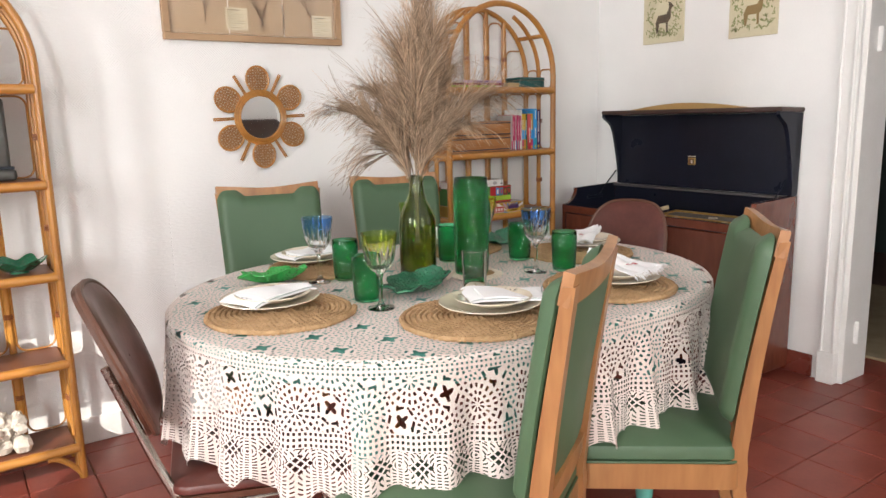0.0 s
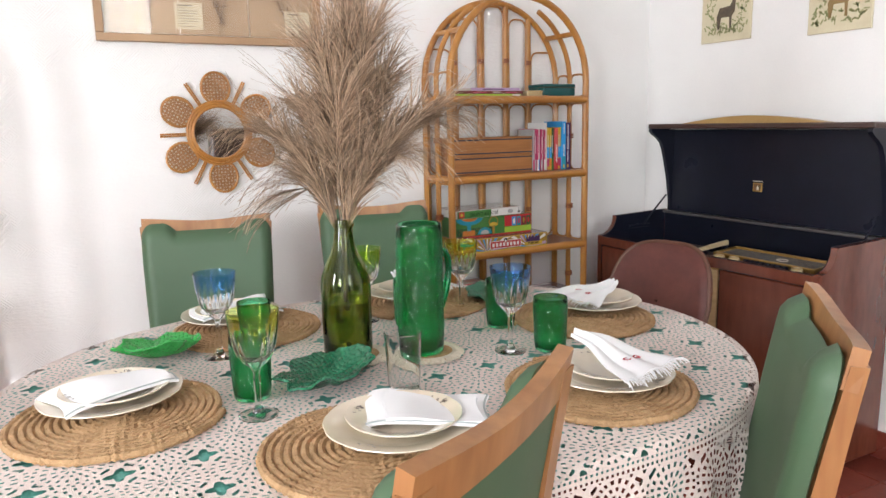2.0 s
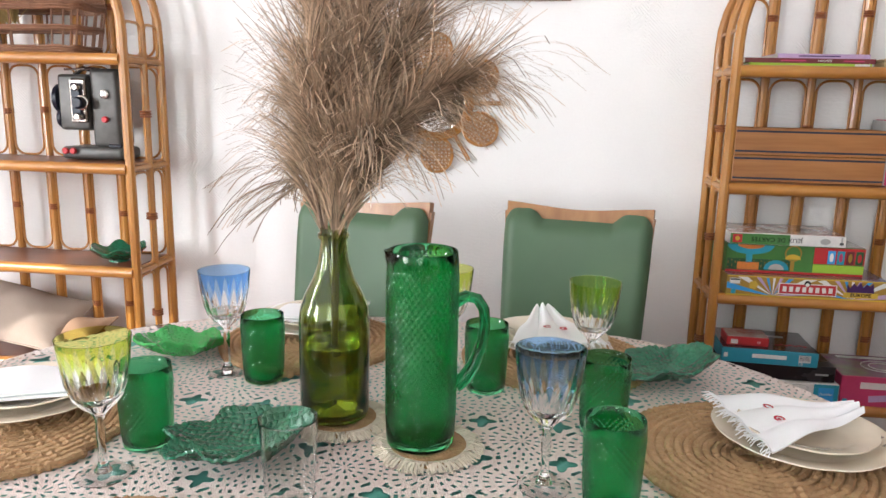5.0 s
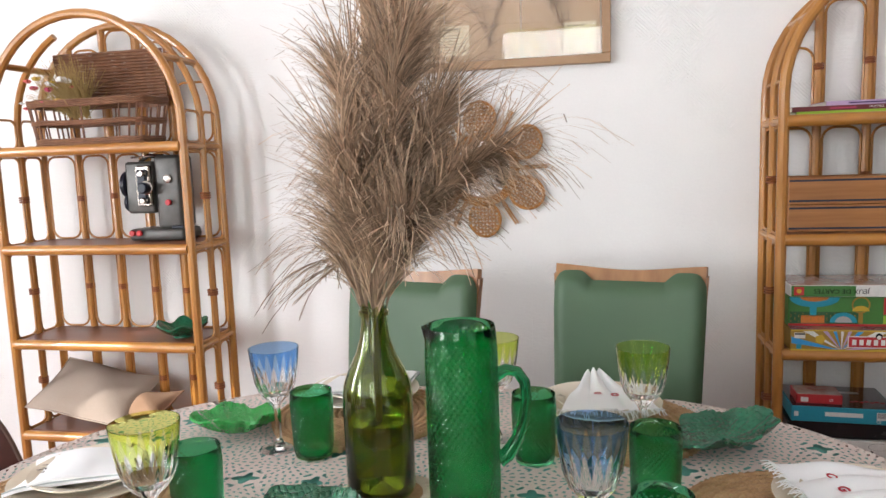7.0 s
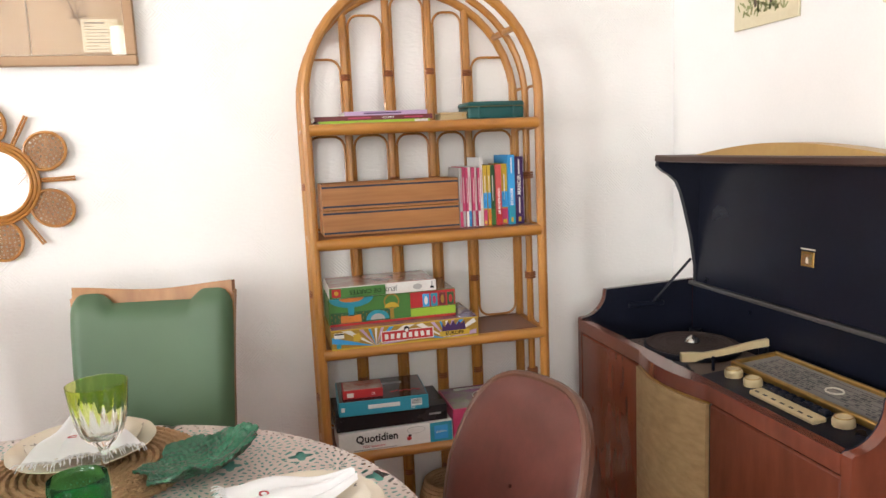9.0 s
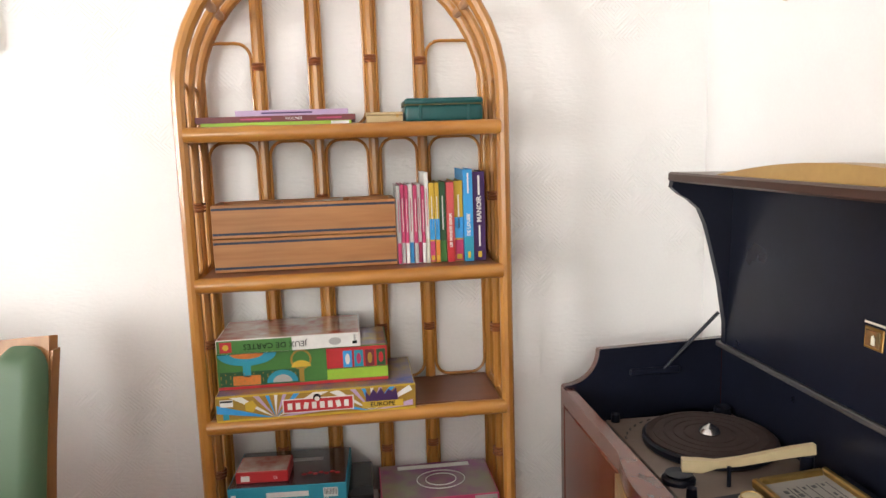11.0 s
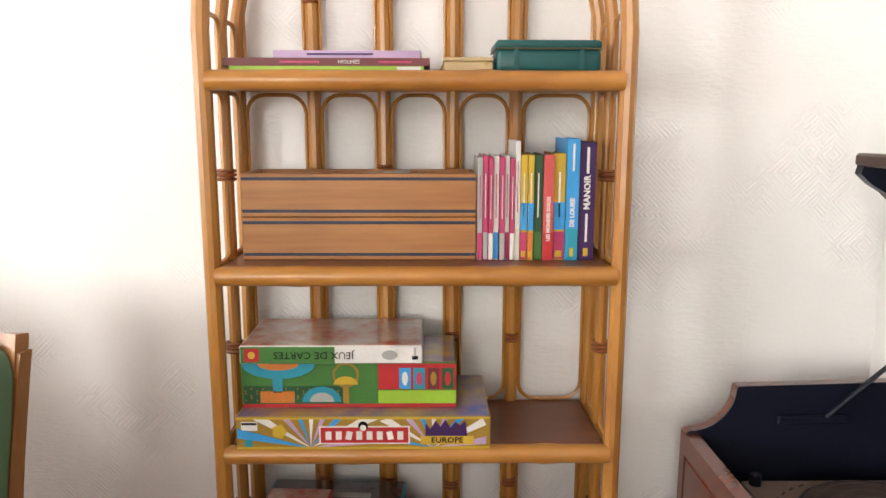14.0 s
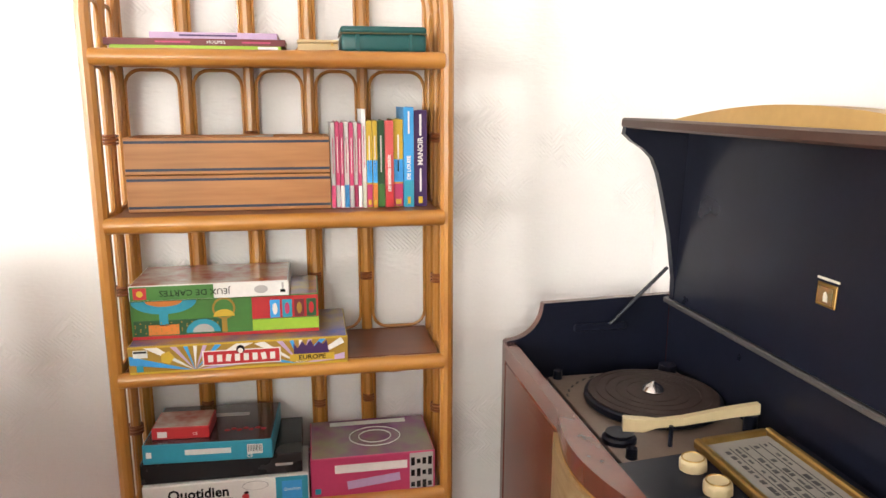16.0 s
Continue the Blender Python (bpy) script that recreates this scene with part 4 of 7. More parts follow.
lathe(g, [(0.024, 0.675), (0.024, 0.679), (0, 0.68)], 28, (2.868, 2.388, 0.012))
part("speed_dial", g, LACQ, radio)
g = Geo()
part("arm_rest", tube(g, [(2.945, 2.352, 0.66), (2.945, 2.352, 0.712)], 0.004, 8), LACQ, radio)
part("arm_pivot", tube(Geo(), [(3.095, 2.354, 0.66), (3.095, 2.354, 0.72)], 0.012, 12), LACQ, radio)
for x, y in ((2.858, 2.68), (3.105, 2.672), (2.862, 2.325)):
    g = Geo()
    lathe(g, [(0.010 if x < 3 else 0.019, 0.661), (0.009 if x < 3 else 0.018, 0.680), (0, 0.669)], 20, (x, y, 0.013))
    part("deck_screw", g, LACQ, radio)
g = Geo()
for i in range(6):
    a = radians(112 + 9 * i)
    rbox(g, 0, 0, 0, 0.012, 0.004, 0.0006, 0, pose(DXC + 0.155 * math.cos(a) - 0.01, DYC + 0.155 * math.sin(a), 0.6755, 0, 0, 35 + 9 * i))
part("deck_print", g, PRINT, radio)
# tuner board
TB = pose(2.972, 2.03, 0.704, 0, -4, 0)
g = Geo()
rbox(g, -0.01, -0.01, -0.012, 0.32, 0.53, 0.02, 0.003, TB)
part("tuner_board", g, LACQ, radio, "black tuner board")
g = Geo()
for x, y, sx, sy in ((-0.014, 0.042, 0.012, 0.44), (0.112, 0.042, 0.012, 0.44), (0.049, 0.256, 0.114, 0.012), (0.049, -0.172, 0.114, 0.012)):
    rbox(g, x, y, 0.007, sx, sy, 0.018, 0.003, TB)
part("dial_frame", g, BRASS, radio, "brass dial frame")
g = Geo()
rbox(g, 0.049, 0.042, 0.004, 0.112, 0.414, 0.008, 0.001, TB)
part("tuning_dial", g, DIAL, radio, "grey printed tuning dial")
g = Geo()
rnd = random.Random(4)
for row in range(5):
    x = 0.020 + 0.017 * row
    rbox(g, x + 0.003, 0.042, 0.0083, 0.0012, 0.37, 0.0006, 0, TB)
    y = -0.18
    while y < 0.18:
        w = rnd.uniform(0.006, 0.016)
        if rnd.random() < 0.75 and not (abs(y + 0.04) < 0.03):
            rbox(g, x - 0.006, y + 0.042, 0.0083, rnd.choice((0.004, 0.007)), w, 0.0006, 0, TB)
        y += w + 0.006
part("dial_print", g, PRINT, radio)
g = Geo()
tube(g, [Vector((0.049 + 0.016 * math.cos(a), 0.0 + 0.020 * math.sin(a), 0.009)) for a in [radians(15 * i) for i in range(24)]], 0.002, 6, True, TB)
part("tuning_eye", g, CREAM, radio)
for x, y in ((-0.052, 0.205), (-0.052, 0.135), (-0.045, -0.125)):
    g = Geo()
    lathe(g, [(0.021, 0.0), (0.021, 0.010), (0.0205, 0.014), (0.017, 0.018), (0, 0.019)], 32, (0, 0, 0), lambda a, i: 1 + (0.02 * math.cos(24 * a) if i < 2 else 0), TB @ pose(x, y, -0.001))
    k = part("knob", g, IVORY, radio, "cream ribbed control knob")
    g = Geo()
    tube(g, [(0.0165 * math.cos(radians(15 * i)), 0.0165 * math.sin(radians(15 * i)), 0.0182) for i in range(24)], 0.0013, 5, True, TB @ pose(x, y, -0.001))
    part("ring", g, BRASS, k)
g = Geo()
rbox(g, -0.075, 0.0, 0.002, 0.034, 0.195, 0.012, 0.003, TB)
part("key_plate", g, IVORY, radio, "ivory push key plate")
g = Geo()
for i in range(7):
    rbox(g, -0.084, -0.08 + 0.0265 * i, 0.0085, 0.005, 0.012, 0.0008, 0, TB)
part("key_print", g, PRINT, radio)
for i in range(8):
    g = Geo()
    rbox(g, -0.050, -0.082 + 0.0234 * i, 0.009, 0.020, 0.021, 0.016, 0.004, TB)
    part("push_key", g, LACQ, radio)
# open lid: a shallow box turned up on its hinge
LID = pose(CX1 - 0.012, 0, RTOP + 0.014, 0, 1.5, 0)
LY0, LY1 = 1.702, 2.697
LM = (LY0 + LY1) / 2
lid = part("lid", rbox(Geo(), -0.006, LM, 0.179, 0.046, LY1 - LY0 - 0.012, 0.358, 0.002, LID), LACQ, radio, "black lined lid standing open")
lip = [(0.0, 0.000), (0.0, 0.357), (-0.165, 0.366), (-0.168, 0.349), (-0.150, 0.334), (-0.128, 0.322), (-0.104, 0.302), (-0.088, 0.270), (-0.074, 0.226), (-0.050, 0.140), (-0.032, 0.046), (-0.030, 0.000)]
for y in (LY0 + 0.006, LY1 - 0.024):
    g = Geo()
    prism(g, lip, 0.018, LID @ Matrix(((1, 0, 0, 0), (0, 0, 1, y), (0, 1, 0, 0), (0, 0, 0, 1))))
    part("lid_side", g, LACQ, lid)
g = Geo()
rbox(g, -0.076, LM, 0.371, 0.184, LY1 - LY0, 0.020, 0.004, LID)
part("lid_front", g, mat("dark_walnut_edge", (0.06, 0.030, 0.022), rough=0.35), lid)
g = Geo()
arcp = [(0.33 * (2 * i / 24 - 1), 0.030 * math.cos(math.pi / 2 * (2 * i / 24 - 1))) for i in range(25)]
prism(g, arcp, 0.06, LID @ pose(-0.150, LM, 0.380) @ Matrix(((0, 0, 1, 0), (1, 0, 0, 0), (0, 1, 0, 0), (0, 0, 0, 1))))
part("lid_ornament", g, GOLDW, lid, "gold arched ornament on the lid")
g = Geo()
rbox(g, -0.030, 2.225, 0.132, 0.003, 0.042, 0.036, 0.001, LID)
part("emblem", g, BRASS, lid, "small brass framed emblem")
g = Geo()
rbox(g, -0.0325, 2.225, 0.132, 0.003, 0.031, 0.026, 0.0005, LID)
part("emblem_picture", g, mat("emblem_green", (0.05, 0.08, 0.03), (0.3, 0.12, 0.04), rough=0.4, scale=60), lid)
g = Geo()
prism(g, [(-0.003, -0.009), (0.006, -0.009), (0.005, 0.001), (0.001, 0.007), (-0.003, 0.004)], 0.001, LID @ pose(-0.035, 2.222, 0.132) @ Matrix(((0, 0, -1, 0), (-1, 0, 0, 0), (0, 1, 0, 0), (0, 0, 0, 1))))
rbox(g, -0.030, 2.225, 0.156, 0.002, 0.046, 0.0035, 0, LID)
part("emblem_figure", g, CREAM, lid)
g = Geo()
rbox(g, CX1 - 0.026, (CY0 + CY1) / 2, RTOP + 0.004, 0.024, FL - 0.01, 0.012, 0.002)
part("hinge", g, mat("dull_hinge_steel", (0.20, 0.19, 0.19), rough=0.5, metal=0.8), radio, "long piano hinge")
for y in (CY0 + 0.035, CY1 - 0.034):
    g = Geo()
    tube(g, [(CX1 - 0.046, y - 0.020 if y > 2 else y, RTOP + 0.082), (2.985, y, 0.775)], 0.004, 6)
    rbox(g, 2.965, y, 0.772, 0.12, 0.008, 0.016, 0.003)
    part("lid_stay", g, LACQ, radio)

# ---- things on the table ----
CZ = TZ + 0.005      # top of the cloth
JUTE = mat("plaited_jute", (0.50, 0.32, 0.165), (0.31, 0.185, 0.085), rough=0.9, scale=40, fine=260, bump=1.0, depth=0.006)
CHINA = mat("cream_china", (0.78, 0.70, 0.56), (0.74, 0.65, 0.51), rough=0.18, scale=6, bump=0.02, coat=0.5)
SPRIG = mat("grey_floral_print", (0.20, 0.17, 0.14), rough=0.3, bump=0)
LINEN = mat("white_linen", (0.82, 0.82, 0.82), (0.76, 0.76, 0.77), rough=0.9, scale=8, fine=500, bump=0.3, depth=0.001, sheen=0.2)
REDYARN = mat("red_embroidery", (0.50, 0.03, 0.05), rough=0.8)
GREYHEM = mat("grey_hem_stitch", (0.42, 0.47, 0.46), rough=0.9)
FRINGE = mat("ecru_cotton_fringe", (0.72, 0.66, 0.54), (0.6, 0.53, 0.42), rough=0.95, scale=30)
G_JUG = glass("green_moulded_glass", (0.13, 0.68, 0.31), 0.0, ior=1.36)
G_TUM = glass("green_tumbler_glass", (0.17, 0.70, 0.36), 0.0, ior=1.36)
G_BOT = glass("olive_bottle_glass", (0.38, 0.45, 0.12), 0.0)
G_CLEAR = glass("clear_glass", (0.98, 0.985, 0.98), 0.0, ior=1.25)
G_LIME = glass("lime_crystal", (0.97, 0.98, 0.96), 0.0, (0.86, 0.95, 0.36), 0.128, 0.134, 1.32)
G_BLUE = glass("blue_crystal", (0.96, 0.97, 0.98), 0.0, (0.42, 0.66, 1.0), 0.128, 0.134, 1.32)
LEAF1 = mat("bright_green_glaze", (0.03, 0.36, 0.06), (0.02, 0.26, 0.04), rough=0.15, scale=18, fine=90, bump=0.9, depth=0.008, coat=0.5)
LEAF2 = mat("deep_green_glaze", (0.02, 0.17, 0.085), (0.008, 0.085, 0.04), rough=0.15, scale=22, fine=110, bump=1.0, depth=0.010, coat=0.5)


def placemat(m, label):
    p = thing("placemat", m, label, "placemat", "round jute placemats")
    g = Geo()
    pitch, pts, rs = 0.0128, [], []
    a = 2 * math.pi * 1.2
    while pitch * a / (2 * math.pi) < 0.178:
        r = pitch * a / (2 * math.pi)
        pts.append((r * math.cos(a), r * math.sin(a), 0.005 + 0.0008 * math.sin(9 * a)))
        rs.append(0.0067 * (1 + 0.20 * math.sin(r * a * 290)))
        a += 0.0060 / max(r, 0.02)
    tube(g, pts, rs, 7, False, None)
    part("jute_coil", g, JUTE, p)
    g = Geo()
    lathe(g, [(0, 0.001), (0.172, 0.001), (0.172, 0.003), (0, 0.003)], 40)
    part("backing", g, JUTE, p)
    return p


MATS = [(0.725, 1.64, 10), (1.06, 1.30, 60), (1.52, 1.315, 130), (1.80, 1.70, 200), (1.54, 2.06, 250), (1.055, 2.065, 310)]
mat0 = placemat(pose(MATS[0][0], MATS[0][1], CZ, 0, 0, MATS[0][2]), "round plaited jute placemat on the lace cloth")
for x, y, a in MATS[1:]:
    copy_thing(mat0, pose(x, y, CZ, 0, 0, a))


def plate(m, R, label, group):
    """A scalloped plate with a printed sprig."""
    p = thing("plate", m, label, "plate", group)
    k = R / 0.12
    prof = [(0.0, 0.004), (0.055 * k, 0.004), (0.075 * k, 0.006), (0.085 * k, 0.011), (0.118 * k, 0.0195), (0.120 * k, 0.021), (0.1195 * k, 0.0225), (0.116 * k, 0.022), (0.084 * k, 0.0145), (0.074 * k, 0.0095), (0.055 * k, 0.007), (0.0, 0.007)]
    lathe(g := Geo(), prof, 72, (0, 0, 0), lambda a, i: 1 + (0.012 * abs(math.sin(6 * a)) if 3 < i < 9 else 0))
    part("dish", g, CHINA, p)
    for a0 in (20, 140, 255):
        g = Geo()
        rnd = random.Random(a0)
        for i in range(9):
            a = radians(a0 + rnd.uniform(-12, 12))
            r = rnd.uniform(0.092, 0.108) * k
            z = 0.0165 + (r / k - 0.084) * 0.22 + 0.0008
            rbox(g, 0, 0, 0, rnd.uniform(0.004, 0.008), 0.0022, 0.0004, 0, pose(r * math.cos(a), r * math.sin(a), z, 0, -13, math.degrees(a) + rnd.uniform(-60, 60)))
        part("floral_print", g, SPRIG, p)
    return p


PLATES = [(0.720, 1.69, 15), (1.11, 1.31, 80), (1.545, 1.315, 150), (1.875, 1.745, 210), (1.52, 2.115, 260), (1.03, 2.14, 320)]
big = small = None
for i, (x, y, a) in enumerate(PLATES):
    for R, dz, lab, gr in ((0.12, 0.0125, "cream scalloped dinner plate with floral print on placemat", "cream dinner plates"), (0.092, 0.024, "small cream scalloped plate stacked on dinner plate", "cream side plates")):
        m = pose(x + (0.006 if R < 0.1 else 0), y - (0.004 if R < 0.1 else 0), CZ + dz, 0, 0, a + (40 if R < 0.1 else 0))
        if i == 0:
            made = plate(m, R, lab, gr)
            big, small = (made, small) if R > 0.1 else (big, made)
        else:
            copy_thing(big if R > 0.1 else small, m)


def napkin(m, kind, seed, label):
    """A folded napkin: flat with a stitched hem, or gathered with fringe."""
    rnd = random.Random(seed)
    n = thing("napkin", m, label, "napkin", "white napkins")
    ph = rnd.uniform(0, 6)
    if kind == "flat":
        def f(u, v, lift=0.0):
            x, y = 0.20 * (u - 0.5), 0.13 * (v - 0.5)
            z = 0.010 + 0.006 * math.sin(5 * u + ph) * v + 0.008 * math.cos(3 * v + ph) * (u - 0.2) + lift
            z -= 0.10 * max(0, abs(u - 0.5) - 0.36) ** 1.5
            return (x + 0.01 * math.sin(4 * v + ph), y + 0.008 * math.sin(3 * u), z)
        part("cloth", sheet(Geo(), 20, 14, f, 0.0045), LINEN, n)
        part("cloth_fold", sheet(Geo(), 16, 10, lambda u, v: tuple(Vector(f(0.12 + 0.76 * u, 0.06 + 0.8 * v, 0.005)) + Vector((0.008, -0.006, 0.002 * math.sin(7 * u)))), 0.004), LINEN, n)
        g = Geo()
        tube(g, [Vector(f(0.985, i / 14, 0.001)) for i in range(15)], 0.0018, 5)
        tube(g, [Vector(f(i / 20, 0.02, 0.001)) for i in range(21)], 0.0016, 5)
        part("hem_stitch", g, GREYHEM, n)
    else:
        up = 0.045 if kind == "peak" else 0.016
        def f(u, v):
            w = 0.03 + 0.15 * v
            x, y = w * (u - 0.5), 0.17 * (v - 0.45)
            fold = abs(math.sin(2.5 * math.pi * u + 0.5))
            z = 0.012 + up * (1 - v) ** 0.8 * (1 - 1.2 * (u - 0.5) ** 2) + 0.012 * fold * (1 - 0.4 * v) + 0.004 * math.sin(9 * v + ph)
            return (x, y, z)
        part("cloth", sheet(Geo(), 26, 18, f, 0.003), LINEN, n)
        g = Geo()
        for i in range(90):
            u = i / 89
            a, b = Vector(f(u, 1.0)), Vector(f(u, 0.97))
            d = (a - b).normalized()
            e = a + d * rnd.uniform(0.010, 0.020) + Vector((rnd.uniform(-0.006, 0.006), 0, rnd.uniform(-0.006, 0.007)))
            tube(g, [a, (a + e) / 2 + Vector((0, 0, 0.003)), e], 0.0008, 4)
        part("fringe", g, LINEN, n)
        c = Vector(f(0.5, 0.72))
        for k, (ch, dx) in enumerate((("G", -0.016), ("C", 0.016))):
            q = Vector(f(0.5 + dx / 0.14, 0.74))
            lettering("embroidered_letter", ch, 0.019, pose(q.x, q.y, q.z + 0.003, -4 + 8 * k, 0, 0) @ pose(0, 0, 0, 0, 0, 180), REDYARN, n, 1.1, 0.0006)
    return n


for kind, x, y, a, dx, dy, lab in (("flat", *PLATES[0], 0.0, -0.005, "white napkin with grey stitched hem folded flat"), ("flat", *PLATES[1], 0.05, -0.005, "white napkin with grey stitched hem over plate"),
                                   ("peak", *PLATES[2], 0, 0, "white fringed napkin folded to a peak, red monogram"), ("low", *PLATES[3], 0.005, 0, "white fringed napkin lying gathered, red monogram"),
                                   ("low", *PLATES[4], 0.005, 0.0, "white fringed napkin gathered on plate, red monogram"), ("flat", *PLATES[5], 0.01, 0, "white napkin folded flat on far plate")):
    turn = {("flat", 15): 20, ("flat", 80): -35, ("peak", 150): 195, ("low", 210): 100, ("low", 260): 190, ("flat", 320): 5}[(kind, a)]
    napkin(pose(x + dx, y + dy, CZ + 0.034, 0, 0, turn), kind, int(a), lab)


def moulded(g, r, inner, z0, z1, foot, cells, rise, depth, lip=None):
    """A glass wall with raised diamonds between z0 and z1, a plain rim above and a smooth inside; r(z) and inner(z) give the radii, lip(a, z) widens the rim."""
    n, rows = cells * 6, int((z1 - z0) / rise * 7)
    vs, ring = [], []

    def loop(fn, z):
        ring.append(len(vs))
        for j in range(n):
            a = 2 * math.pi * j / n
            q = fn(a) * (lip(a, z) if lip else 1)
            vs.append((q * math.cos(a), q * math.sin(a), z))

    loop(lambda a: 0.0004, 0.0)
    loop(lambda a: r(foot) - 0.005, 0.0)
    loop(lambda a: r(foot) - 0.001, 0.002)
    for i in range(rows + 1):
        z = z0 + (z1 - z0) * i / rows
        ease = min(1.0, 6 * i / rows, 10 * (rows - i) / rows)
        b = math.pi * (z - z0) / rise
        loop(lambda a: r(z) + ease * depth * (abs(math.sin(cells * a / 2 + b) * math.sin(cells * a / 2 - b)) ** 0.6 - 0.35), z)
    top = z1 + 0.010
    for k in range(4):
        loop(lambda a: r(top) - 0.0004 * k, z1 + 0.0033 * k)
    loop(lambda a: (r(top) + inner(top)) / 2, top + 0.0012)
    for k in range(9):
        z = top + (foot - top) * k / 8
        loop(lambda a: inner(z), z)
    loop(lambda a: inner(foot) - 0.004, foot - 0.003)
    loop(lambda a: 0.0004, foot - 0.003)
    fs = [(p + j, p + (j + 1) % n, q + (j + 1) % n, q + j) for p, q in zip(ring[:-1], ring[1:]) for j in range(n)]
    return g.add(vs, fs)


def vessel(name, prof, material, m, label, category, group="", n=64, shape=None, smooth=50):
    t = thing(name, m, label, category, group)
    part("body", lathe(Geo(), prof, n, (0, 0, 0), shape), material, t, smooth=smooth)
    return t


tum = thing("tumbler", pose(1.025, 1.873, CZ), "green moulded glass tumbler with diamond relief", "glass", "green glass tumblers")
part("body", moulded(Geo(), lambda z: 0.0333 + 0.036 * z, lambda z: 0.0305 + 0.038 * z, 0.005, 0.107, 0.009, 30, 0.0092, 0.0022), G_TUM, tum, smooth=60)
for x, y in ((0.952, 1.615), (1.588, 1.551), (1.598, 1.764), (1.412, 1.896)):
    copy_thing(tum, pose(x, y, CZ, 0, 0, 40 * x))
vessel("tumbler", [(0.0, 0.0), (0.0265, 0.0), (0.0285, 0.003), (0.035, 0.117), (0.0335, 0.1175), (0.0332, 0.116), (0.0272, 0.012), (0.0, 0.010)], G_CLEAR, pose(1.203, 1.488, CZ), "clear plain glass tumbler standing empty on the lace", "glass")

# jug
jug = thing("pitcher", pose(1.333, 1.672, CZ + 0.008, 0, 0, 18), "tall green moulded glass pitcher with diamond relief and handle", "pitcher")


def spout(a, z):
    return 1 + 0.17 * math.exp(-(((a - math.pi) / 0.2) ** 2)) * max(0.0, (z - 0.255) / 0.028) ** 1.5


part("body", moulded(Geo(), lambda z: 0.0488, lambda z: 0.0455, 0.008, 0.268, 0.012, 36, 0.0125, 0.0030, spout), G_JUG, jug, smooth=60)
hp = [(0.047, 0.205), (0.062, 0.212), (0.078, 0.208), (0.088, 0.192), (0.090, 0.168), (0.086, 0.140), (0.076, 0.112), (0.062, 0.090), (0.049, 0.082)]
part("handle", tube(Geo(), [(x, 0, z) for x, z in hp], [0.010, 0.0085, 0.008, 0.008, 0.008, 0.0085, 0.009, 0.011, 0.012], 12), glass("green_handle_glass", (0.03, 0.42, 0.15)), jug, "solid green glass handle")

# bottle with water and dried grass
bottle = thing("wine_bottle", pose(1.19, 1.738, CZ + 0.008), "olive green glass bottle holding dried pampas grass", "bottle")
outer = [(0.0, 0.006), (0.030, 0.004), (0.044, 0.0), (0.050, 0.003), (0.0525, 0.012), (0.053, 0.15), (0.0505, 0.172), (0.042, 0.195), (0.030, 0.218), (0.0225, 0.242), (0.0195, 0.268), (0.019, 0.276), (0.0225, 0.277), (0.0230, 0.283), (0.020, 0.285), (0.0195, 0.292)]
inner = [(0.0165, 0.2925), (0.016, 0.27), (0.0195, 0.24), (0.027, 0.216), (0.039, 0.193), (0.0475, 0.171), (0.050, 0.15), (0.0495, 0.014), (0.042, 0.007), (0.02, 0.02), (0, 0.026)]
part("body", lathe(Geo(), outer + inner, 56), G_BOT, bottle, smooth=50)
part("water", lathe(Geo(), [(0.0, 0.030), (0.035, 0.018), (0.046, 0.014), (0.0488, 0.02), (0.0492, 0.118), (0.0, 0.118)], 48), glass("water", (0.80, 0.82, 0.55)), bottle, "old water in the bottle", smooth=50)


def coaster(m):
    c = thing("coaster", m, "small round jute coaster with white cotton fringe", "coaster", "fringed coasters")
    g = Geo()
    lathe(g, [(0, 0.0), (0.062, 0.0), (0.063, 0.004), (0.058, 0.006), (0, 0.006)], 40)
    part("pad", g, JUTE, c)
    g = Geo()
    rnd = random.Random(8)
    for i in range(420):
        a = rnd.uniform(0, 2 * math.pi)
        r0, r1 = 0.055, rnd.uniform(0.070, 0.082)
        b = a + rnd.uniform(-0.12, 0.12)
        tube(g, [(r0 * math.cos(a), r0 * math.sin(a), 0.0065), (0.066 * math.cos((a + b) / 2), 0.066 * math.sin((a + b) / 2), rnd.uniform(0.005, 0.010)), (r1 * math.cos(b), r1 * math.sin(b), rnd.uniform(0.001, 0.004))], 0.0014, 4)
    part("fringe", g, FRINGE, c, "white cotton fringe")
    return c


co = coaster(pose(1.345, 1.668, CZ))
copy_thing(co, pose(1.20, 1.733, CZ, 0, 0, 50))


